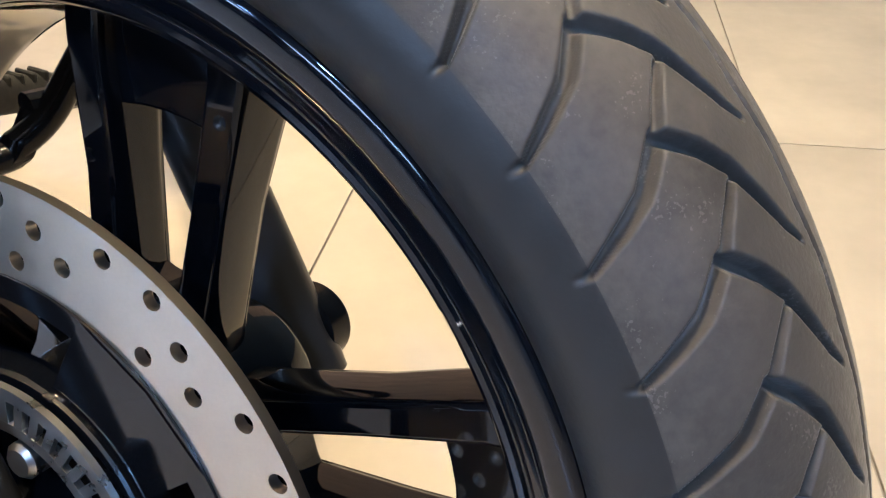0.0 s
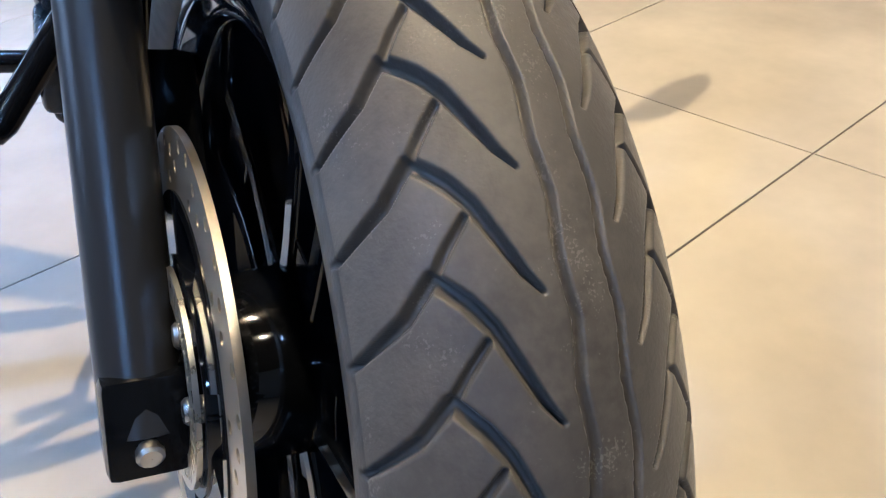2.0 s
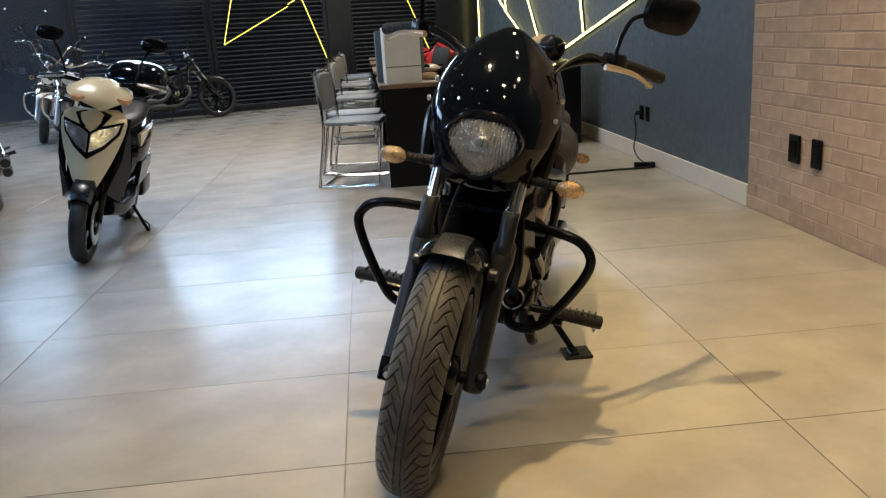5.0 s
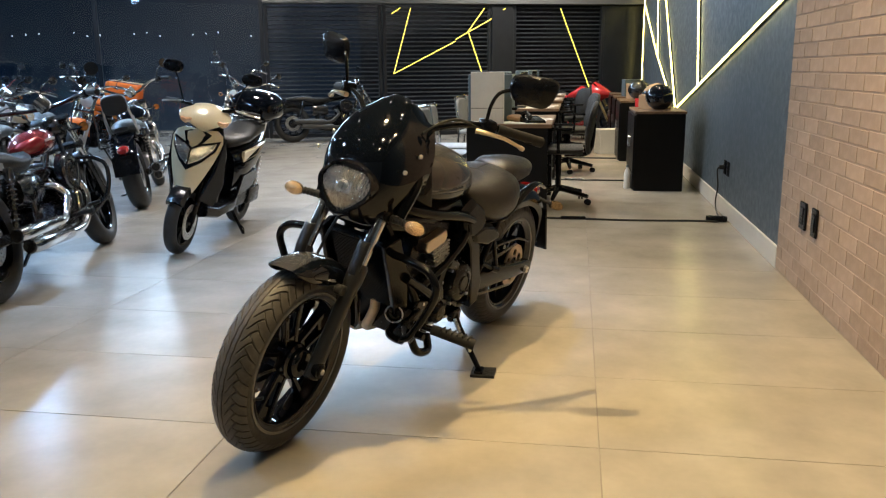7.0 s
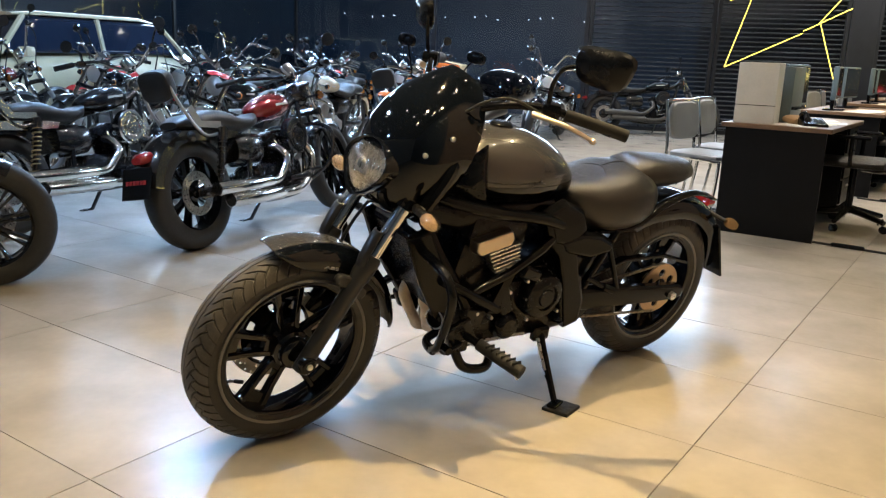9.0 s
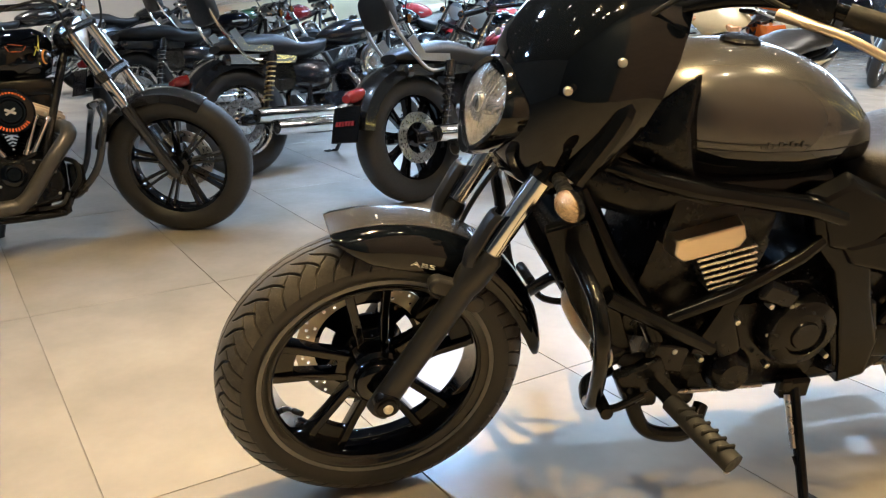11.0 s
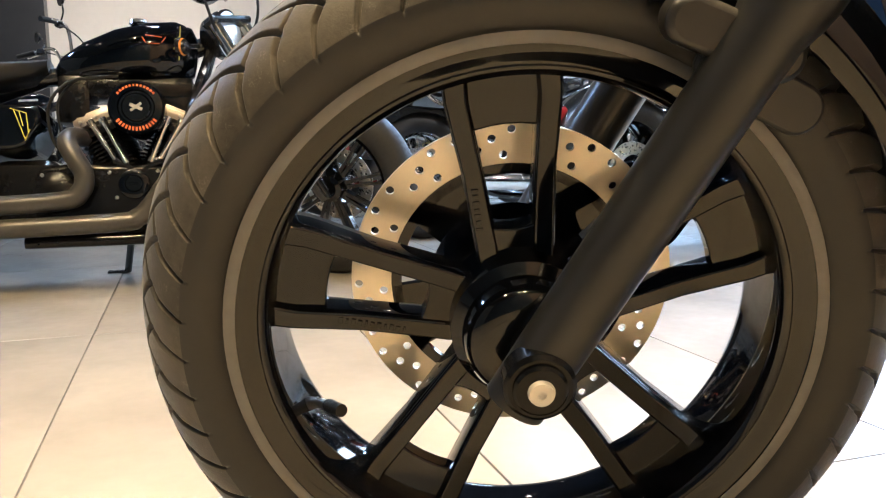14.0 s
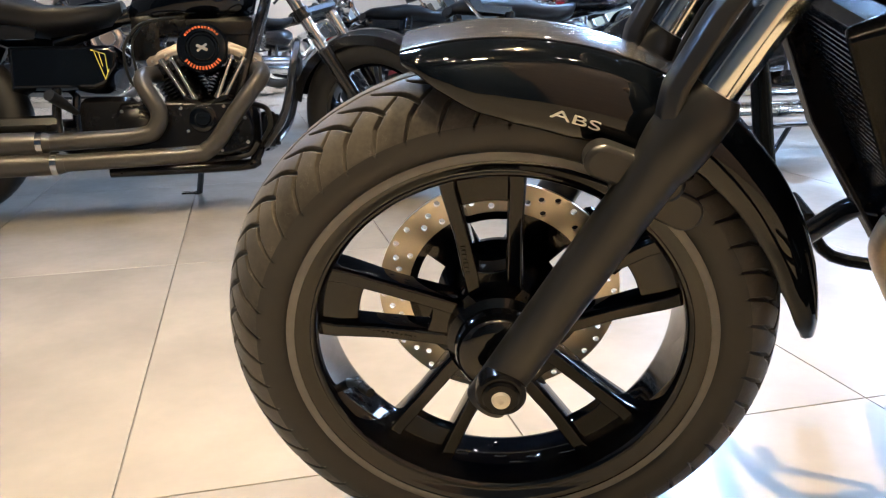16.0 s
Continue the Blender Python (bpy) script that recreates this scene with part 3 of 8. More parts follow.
def cast_wheel(name, c, m, parent, rim_r, rim_w, ring, tube_r, pitches, ns, nq, wide, phase, disc_side):
    lip = rim_r - 0.0335
    prof = [(lip, 0), (lip + 0.0005, rim_w * 0.60), (lip + 0.002, rim_w * 0.74), (lip + 0.004, rim_w * 0.80), (lip + 0.0062, rim_w * 0.835), (lip + 0.0085, rim_w * 0.838), (lip + 0.0098, rim_w * 0.822), (lip + 0.012, rim_w * 0.83), (lip + 0.018, rim_w * 0.945), (lip + 0.0235, rim_w * 0.975), (lip + 0.0275, rim_w * 0.99), (lip + 0.030, rim_w), (rim_r - 0.001, rim_w * 0.985), (rim_r + 0.0015, rim_w * 0.90), (rim_r - 0.012, rim_w * 0.8)]
    prof = prof[::-1] + [(r, -w) for r, w in prof[1:]]
    wheel = part(name, tf(lathe(prof, 128, c, closed=True), m), RIMGLOSS, parent, "gloss black cast alloy wheel with five split spokes")
    V, F = tyre_geo(c, ring, tube_r, rim_r - 0.002, rim_w * 0.93, pitches, ns, nq, wide)
    cols = nq + 15
    slots = np.tile([0 if 8 <= j < cols - 8 else 1 for j in range(cols)], len(F) // cols).tolist()
    big_mesh("tyre", V, F, RUBBER, wheel, m, "worn black tyre with curved chevron grooves, lightly dusty", SIDEWALL, slots)
    for s in (1,):
        part("rim_stripe", tf(lathe([(lip + 0.0245, s * (rim_w * 0.978 + 0.0012)), (lip + 0.0275, s * (rim_w * 0.99 + 0.0012)), (lip + 0.0300, s * (rim_w + 0.0012)), (lip + 0.0335, s * (rim_w + 0.0006))], 96, c), m), STRIPE, wheel, "dull grey rim edge")
    for k in range(5):
        part("spoke", tf(spoke_pair(c, phase + 72 * k, 0.052, lip + 0.002, 0.021, 0.0355, rim_w * 0.36), m), WHEELBLACK, wheel, bevel=0.0015)
    hub = cat(lathe([(0.0001, 0.070), (0.012, 0.070), (0.034, 0.068), (0.043, 0.064), (0.048, 0.056), (0.0495, 0.04), (0.058, 0.034), (0.06, 0), (0.058, -0.034), (0.05, -0.06), (0.0001, -0.062)], 48, c))
    part("hub", tf(hub, m), WHEELBLACK, wheel)
    return wheel


def drilled_ring(c, y, r0, r1, h, holes, hole_r, n=120, k=12):
    """A flat ring with round drilled holes, triangulated between its edges."""
    loops = [[(r * math.sin(2 * math.pi * i / n), r * math.cos(2 * math.pi * i / n)) for i in range(n)] for r in (r0, r1)]
    for hr, hw in holes:
        cx, cz = hr * math.sin(hw), hr * math.cos(hw)
        loops.append([(cx + hole_r * math.sin(2 * math.pi * i / k), cz + hole_r * math.cos(2 * math.pi * i / k)) for i in range(k)])
    pts, edges = [], []
    for loop in loops:
        b = len(pts)
        pts.extend(Vector(p) for p in loop)
        edges.extend((b + i, b + (i + 1) % len(loop)) for i in range(len(loop)))
    vv, ee, ff = geometry.delaunay_2d_cdt(pts, edges, [], 0, 1e-7)[:3]
    keep = []
    for f in ff:
        m_ = sum((vv[i] for i in f), Vector((0, 0))) / len(f)
        if r0 < m_.length < r1 and all((m_.x - hr * math.sin(hw)) ** 2 + (m_.y - hr * math.cos(hw)) ** 2 > (hole_r * 0.97) ** 2 for hr, hw in holes):
            keep.append(tuple(f))
    nv = len(vv)
    vs = [(c[0] + p.x, c[1] + y - h / 2, c[2] + p.y) for p in vv] + [(c[0] + p.x, c[1] + y + h / 2, c[2] + p.y) for p in vv]
    fs = keep + [tuple(i + nv for i in reversed(f)) for f in keep]
    count = {}
    for f in keep:
        for a, b in zip(f, f[1:] + f[:1]):
            count[frozenset((a, b))] = count.get(frozenset((a, b)), 0) + 1
    fs += [(a, b, b + nv, a + nv) for a, b in (tuple(e) for e, q in count.items() if q == 1)]
    return vs, fs


# front wheel
FW = cast_wheel("front_wheel", AXLE, STEER, bike, 0.2325, 0.053, 0.240, 0.066, 50, 54, 256, 1.0, 13.3, -1)
holes = []
for k in range(12):
    w = 2 * math.pi * k / 12
    for dr, dw in ((0.139, 0.0), (0.132, 0.13), (0.124, 0.24), (0.117, 0.06), (0.138, 0.36)):
        holes.append((dr, w + dw))
disc = part("brake_disc", steered(drilled_ring(AXLE, -0.0740, 0.109, 0.1455, 0.0045, holes, 0.0038, 120)), DISCSTEEL, FW, "drilled steel front brake disc")
part("disc_carrier", steered(lathe([(0.045, -0.0785), (0.072, -0.0795), (0.074, -0.0705), (0.06, -0.055), (0.045, -0.055)], 48, AXLE, closed=True)), WHEELBLACK, FW)
part("carrier_ring", steered(lathe([(0.100, -0.0775), (0.1095, -0.0775), (0.1095, -0.071), (0.100, -0.071)], 60, AXLE, closed=True)), WHEELBLACK, FW)
for k in range(5):
    part("carrier_arm", steered(tf(plate([(0.066, -0.026), (0.104, -0.034), (0.108, 0.0), (0.104, 0.034), (0.066, 0.026)], -0.078, -0.071), Matrix.Translation(AXLE) @ pose(0, 0, 0, 0, 72 * k + 20, 0))), WHEELBLACK, FW)
ring_bars = [lathe([(0.046, -0.084), (0.0505, -0.084), (0.0505, -0.081), (0.046, -0.081)], 72, AXLE, closed=True), lathe([(0.0605, -0.084), (0.066, -0.084), (0.066, -0.081), (0.0605, -0.081)], 72, AXLE, closed=True)]
ring_bars += [tf(rbox((0, -0.0825, 0.0555), (0.0042, 0.0029, 0.011), 0), Matrix.Translation(AXLE) @ pose(0, 0, 0, 0, 360 * k / 44, 0)) for k in range(44)]
part("sensor_ring", steered(cat(*ring_bars)), STEEL, FW, "slotted steel speed sensor ring")
for k in range(5):
    w = radians(72 * k + 12)
    part("disc_bolt", steered(disc_y(AXLE + Vector((0.036 * math.sin(w), -0.080, 0.036 * math.cos(w))), 0.008, 0.012, 12)), STEEL, FW)
wv = radians(-24)
vdir = Vector((math.cos(wv), 0, math.sin(wv)))
vbase = AXLE + vdir * 0.199
valve = part("valve", steered(tube([vbase, vbase - vdir * 0.010 + Vector((0, 0.005, 0)), vbase - vdir * 0.020 + Vector((0, 0.016, 0))], [0.0062, 0.0046, 0.0042], 12)), STEEL, FW, "short metal tyre valve")
part("valve_cap", steered(tube([vbase - vdir * 0.020 + Vector((0, 0.016, 0)), vbase - vdir * 0.023 + Vector((0, 0.020, 0)), vbase - vdir * 0.036 + Vector((0, 0.037, 0))], [0.0046, 0.0060, 0.0054], 12)), GRIP, valve, "black ribbed valve cap")
def stamped(phi, r0_, count, side):
    """A line of small raised marks along the face of a spoke."""
    m_ = Matrix.Translation(AXLE) @ pose(0, 0, 0, 0, -phi, 0)
    bars = [tf(rbox((r0_ + 0.0052 * k, 0.0166, side * (0.0270 + 0.00018 * k)), (0.0034 if k % 3 else 0.0018, 0.0012, 0.0052 - 0.0012 * (k % 2)), 0.0002), m_) for k in range(count)]
    return steered(cat(*bars))


for phi, r0_, count in ((13.3, 0.092, 11), (85.3, 0.082, 7)):
    tagged(part("stamped_mark", stamped(phi, r0_, count, -1), WHEELBLACK, FW, "small raised casting marks"), kind="stuff")
# raised marks on the tyre's walls
marks = []
for s in (-1, 1):
    for w0, count, step, size in ((52, 3, 1.6, 0.006), (60, 9, 1.1, 0.0045), (105, 12, 1.5, 0.008), (140, 7, 1.2, 0.005), (200, 10, 1.6, 0.007), (262, 14, 1.2, 0.005), (318, 9, 1.7, 0.009)):
        for k in range(count):
            w = radians(w0 + k * step)
            rr = 0.254 + 0.002 * ((k * 7) % 3 - 1)
            m_ = Matrix.Translation(AXLE) @ pose(0, 0, 0, 0, math.degrees(w), 0)
            marks.append(tf(rbox((0, s * 0.0612, rr), (size * 0.55, 0.0012, size * (0.6 + 0.4 * ((k * 5) % 3) / 2)), 0.0003), m_))
tagged(part("sidewall_relief", steered(cat(*marks)), SIDEWALL, FW, "small raised moulded relief"), kind="stuff")

# fork
UP = AXIS.copy()


def leg_at(y, d, fwd=0.0):
    return AXLE + Vector((0, y, 0)) + UP * d + Vector((fwd, 0, 0))


def tab(a, b, r, n=10):
    """The outline of a bar with round ends."""
    w = math.atan2(b[1] - a[1], b[0] - a[0])
    return [(a[0] + r * math.cos(w + math.pi / 2 + math.pi * k / n), a[1] + r * math.sin(w + math.pi / 2 + math.pi * k / n)) for k in range(n + 1)] + [(b[0] + r * math.cos(w - math.pi / 2 + math.pi * k / n), b[1] + r * math.sin(w - math.pi / 2 + math.pi * k / n)) for k in range(n + 1)]


for s in (1, -1):
    y = s * 0.104
    lower = tube([leg_at(y, -0.032), leg_at(y, -0.028), leg_at(y, 0.02), leg_at(y, 0.27), leg_at(y, 0.285), leg_at(y, 0.30), leg_at(y, 0.345), leg_at(y, 0.355)], [0.012, 0.0235, 0.024, 0.024, 0.028, 0.030, 0.0295, 0.024], 24)
    leg = part("fork_leg", steered(lower), FORKBLACK, bike, "satin black fork lower leg")
    part("stanchion", steered(tube([leg_at(y, 0.35), leg_at(y, 0.56)], 0.0205, 20)), CHROME, leg, "polished chrome fork tube")
    part("fender_lug", steered(plate(tab((-0.092, 0.546), (-0.150, 0.522), 0.0165), s * 0.082, s * 0.108)), FORKBLACK, leg, bevel=0.005)
    part("fender_stay", steered(plate(tab((-0.172, 0.486), (-0.118, 0.515), 0.0175), s * 0.081, s * 0.090)), FORKBLACK, leg, bevel=0.003)
    blade = [[leg_at(y + w, d, off + th) for w, th in ((-0.021, -0.010), (-0.012, 0.0), (0, 0.003), (0.012, 0.0), (0.021, -0.010), (0.019, -0.017), (0.010, -0.007), (0, -0.005), (-0.010, -0.007), (-0.019, -0.017))] for d, off in ((0.318, 0.026), (0.336, 0.036), (0.36, 0.045), (0.43, 0.050), (0.445, 0.048))]
    part("fork_guard", steered(loft(blade)), FORKBLACK, leg, "satin black blade guarding the fork tube", bevel=0.0015)
    part("lower_clamp", steered(tube([leg_at(y, 0.51), leg_at(y, 0.55)], 0.030, 20)), SATIN, leg)
    part("upper_clamp", steered(rod(leg_at(y, 0.60), leg_at(y, 0.635), 0.03, 16)), SATIN, leg)
    if s > 0:
        part("axle_cap", steered(cat(disc_y(AXLE + Vector((0, 0.119, 0.002)), 0.0255, 0.024, 40, 0.003), disc_y(AXLE + Vector((0, 0.131, 0.002)), 0.019, 0.008, 40, 0.002))), SATIN, leg)
        part("axle_bolt", steered(lathe([(0.0001, 0.137), (0.003, 0.1375), (0.003, 0.139), (0.0085, 0.139), (0.0095, 0.136), (0.0095, 0.13)], 24, AXLE + Vector((0, 0, 0.002)))), PRINT, leg, "pale zinc axle bolt")
    else:
        part("axle_clamp", steered(rbox(AXLE + Vector((0.006, y, -0.018)), (0.052, 0.046, 0.06), 0.006, pose(0, 0, 0, 0, -20, 0), 2)), SATIN, leg)
        part("pinch_bolt", steered(disc_y((0, 0, 0), 0.008, 0.01, 14, m=Matrix.Translation(AXLE + Vector((0.036, y, -0.022))) @ pose(0, 0, 0, 0, 0, 90))), STEEL, leg)
part("lower_yoke", steered(rbox(leg_at(0, 0.53), (0.07, 0.25, 0.04), 0.012, pose(0, 0, 0, 0, -31, 0), 2)), SATIN, bike)
for s in (1, -1):
    part("axle_spacer", steered(rod(AXLE + Vector((0, s * 0.06, 0)), AXLE + Vector((0, s * 0.11, 0)), 0.015, 20)), SATIN, bike)
# brake caliper behind the right leg
cal = rbox((-0.140, -0.068, 0.398), (0.060, 0.05, 0.105), 0.012, pose(0, 0, 0, 0, -34, 0), 2)
caliper = part("brake_caliper", steered(cat(cal, rbox((-0.112, -0.088, 0.378), (0.05, 0.018, 0.05), 0.005, pose(0, 0, 0, 0, -34, 0)))), SATIN, bike, "black front brake caliper")
part("brake_hose", steered(tube([(-0.13, -0.08, 0.43), (-0.17, -0.085, 0.50), (-0.19, -0.06, 0.60), (-0.23, -0.05, 0.68), (-0.30, -0.03, 0.78)], 0.005, 8, 5)), GRIP, caliper)


def fender_geo(a0, a1, n, half, top_r, side_r, thick, y_lim=None, lift=0.0):
    """A mudguard about the front axle: a0 to a1 in degrees from straight ahead over the top."""
    rings = []
    for i in range(n + 1):
        a = a0 + (a1 - a0) * i / n
        sr = float(np.interp(a, [p[0] for p in side_r], [p[1] for p in side_r]))
        hw = float(np.interp(a, [p[0] for p in half], [p[1] for p in half]))
        outer = []
        for j in range(21):
            b = math.pi * (j / 20)
            y = -hw * math.copysign(abs(math.cos(b)) ** 0.62, math.cos(b))
            r = sr + (top_r - sr) * abs(math.sin(b)) ** 0.72
            outer.append((y, r + lift))
        if y_lim:
            ys = np.linspace(-y_lim, y_lim, 15)
            outer = [(yy, float(np.interp(yy, [p[0] for p in outer], [p[1] for p in outer]))) for yy in ys]
        ring = outer + [(y * (1 - thick / max(hw, 0.01)), r - thick) for y, r in reversed(outer)]
        w = radians(a)
        rings.append([(AXLE.x + r * math.cos(w), y, AXLE.z + r * math.sin(w)) for y, r in ring])
    return loft(rings)


HALF = [(74, 0.045), (78, 0.066), (84, 0.075), (150, 0.077), (174, 0.062), (183, 0.03)]
SIDER = [(74, 0.334), (77, 0.322), (80, 0.304), (86, 0.282), (94, 0.269), (104, 0.263), (116, 0.268), (128, 0.284), (150, 0.288), (164, 0.295), (173, 0.308), (183, 0.334)]
fender = part("front_fender", steered(fender_geo(75, 178, 44, HALF, 0.338, SIDER, 0.003)), GLOSS, bike, "gloss black front mudguard with a grey top stripe", 50)
part("stripe", steered(fender_geo(75, 136, 30, HALF, 0.338, SIDER, 0.002, 0.037, 0.0012)), GREY, fender, "graphite grey painted stripe", 50)
abs_ = tf(words("ABS", 0.0120), Matrix.Diagonal((2.35, 1, 1, 1)))
for s in (1,):
    m_ = Matrix.Translation(AXLE + Vector((-0.047, 0.0780, 0.2745))) @ Matrix.Rotation(radians(180), 4, "Z") @ pose(0, 0, 0, 90, 0, 0) @ pose(0, 0, 0, 0, 0, -19)
    part("lettering", steered(tf(abs_, m_)), PRINT, fender, "silver block letters")
for s in (1, -1):
    part("fender_screw", steered(disc_y((-0.172, s * 0.079, 0.522), 0.007, 0.006, 14)), SATIN, fender)

# headlight and cowl, which turn with the fork
SHIELD = [(0.0, 0.076), (0.03, 0.072), (0.06, 0.055), (0.083, 0.03), (0.088, 0.005), (0.078, -0.022), (0.055, -0.05), (0.028, -0.074), (0.0, -0.085)]
ring2 = SHIELD + [(-y, z) for y, z in reversed(SHIELD[1:-1])]
ring2 = [tuple(p) for p in smooth_line([(y, z, 0) for y, z in ring2 + ring2[:1]], 3)[:-1]]
HL = Vector((-0.206, 0, 0.842))


def shield(dx, k, bulge=0.0):
    return [(HL.x + dx - 0.31 * z * k + bulge, y * k, HL.z + 0.91 * z * k) for y, z, _ in ring2]


head_lamp = part("headlight", steered(loft([shield(-0.10, 0.6), shield(-0.06, 1.12), shield(0.012, 1.16), shield(0.026, 1.10), shield(0.020, 1.0), shield(0.006, 0.98)], caps=False)), GLOSS, bike, "shield-shaped headlight in a gloss black bezel")
def fluted():
    """The bowl behind the lens, with upright ribs."""
    outline = shield(0.0, 1.0)
    n = len(outline)
    dense = []
    for i in range(n):
        for j in range(4):
            f = j / 4
            p, q = outline[i], outline[(i + 1) % n]
            dense.append(tuple(p[k] * (1 - f) + q[k] * f for k in range(3)))
    rings = []
    for rho in np.linspace(1.0, 0.02, 34):
        ring = []
        for x, y, z in dense:
            yy, zz = y * rho, HL.z + (z - HL.z) * rho
            rib = 0.0028 * math.cos(2 * math.pi * yy / 0.0088) * (1 if abs(zz - HL.z) > 0.022 or abs(yy) > 0.03 else 0.2)
            ring.append((HL.x - 0.34 * (zz - HL.z) + 0.006 + 0.022 * (1 - rho ** 2) + rib, yy, zz))
        rings.append(ring)
    return loft(rings, caps=False)


part("reflector", steered(fluted()), HEADBOWL, head_lamp, "fluted chrome reflector", 80)
part("bulb_cap", steered(tf(disc_y((0, 0, 0), 0.019, 0.02, 24, 0.004), Matrix.Translation(HL + Vector((0.021, 0, 0))) @ pose(0, 0, 0, 0, 0, 90))), STEEL, head_lamp)
lens = part("lens", steered(loft([shield(0.016, 1.0), shield(0.024, 0.96), shield(0.034, 0.7), shield(0.039, 0.35), shield(0.041, 0.04)])), LENSGLASS, head_lamp, "clear glass lens")
lens.visible_shadow = False

COWL = [(0.700, -0.262, -0.300, 0.085), (0.730, -0.215, -0.330, 0.118), (0.78, -0.198, -0.365, 0.150), (0.84, -0.203, -0.395, 0.168), (0.90, -0.208, -0.418, 0.176), (0.955, -0.229, -0.440, 0.170), (1.00, -0.265, -0.458, 0.152), (1.04, -0.312, -0.472, 0.130), (1.075, -0.363, -0.484, 0.105), (1.10, -0.410, -0.492, 0.077), (1.115, -0.445, -0.497, 0.045)]
rings = []
for z, xf, xr, w in COWL:
    out = []
    for j in range(33):
        b = math.pi * j / 32
        y = w * math.copysign(abs(math.cos(b)) ** 0.85, math.cos(b))
        x = xr + (xf - xr) * abs(math.sin(b)) ** 0.8
        out.append((x, y, z - 0.03 * (1 - abs(math.sin(b))) * (1 if z > 1.05 else 0)))
    out += [(x - 0.004, y * 0.97, zz) for x, y, zz in reversed(out)]
    rings.append(out)
cowl = part("headlight_cowl", steered(loft(rings)), GLOSS, bike, "tall gloss black headlight cowl with small screws", 50)
for s in (1, -1):
    for x, y, z in ((-0.262, 0.163, 0.918), (-0.368, 0.166, 0.880), (-0.300, 0.142, 0.757), (-0.345, 0.166, 0.96)):
        part("cowl_screw", steered(tf(disc_y((0, 0, 0), 0.0075, 0.008, 14, 0.002), Matrix.Translation((x, s * y, z)) @ pose(0, 0, 0, 0, 0, -s * 28))), STEEL, cowl)
    part("cowl_stay", steered(tube([(-0.30, s * 0.15, 0.76), (-0.36, s * 0.16, 0.87), (-0.39, s * 0.13, 0.94)], [0.02, 0.022, 0.012], 8, 4)), SATIN, cowl)
# turn signals
for s in (1, -1):
    base = Vector((-0.285, s * 0.11, 0.755))
    out = Vector((-0.262, s * 0.232, 0.757))
    sig = part("turn_signal", steered(cat(tube([base, base.lerp(out, 0.35), base.lerp(out, 0.72)], [0.013, 0.012, 0.010], 12), *[lathe([(0.0105, -0.003), (0.0135, 0), (0.0105, 0.003)], 12, base.lerp(out, 0.3 + 0.1 * k)) for k in range(5)])), GRIP, bike, "front turn signal on a black rubber stalk")
    eggs = [oval(0, 0, 0.036 * math.sin(a), 0.023 * math.sin(a), 20, 2.0) for a in np.linspace(0.03, math.pi / 2, 7)]
    part("lens", steered(tf(loft([[(0.022 * math.cos(a), y, z) for _, y, z in e] for a, e in zip(np.linspace(0.03, math.pi / 2, 7), eggs)]), Matrix.Translation(out + Vector((0.004, 0, 0))))), CLEAR, sig, "clear lens over an amber bulb").visible_shadow = False
    part("bowl", steered(tf(loft([[(0.013 * math.cos(a) ** 2 + 0.001, y * 0.93, z * 0.93) for _, y, z in e] for a, e in zip(np.linspace(0.03, math.pi / 2, 7), eggs)]), Matrix.Translation(out + Vector((0.004, 0, 0))))), SIGNALBOWL, sig, "faceted pale amber bowl")
    part("housing", steered(tf(loft([[(-0.020 * math.cos(a), y * 1.02, z * 1.02) for _, y, z in e] for a, e in zip(np.linspace(0.03, math.pi / 2, 7), eggs)]), Matrix.Translation(out + Vector((0.003, 0, 0))))), PLASTIC, sig)

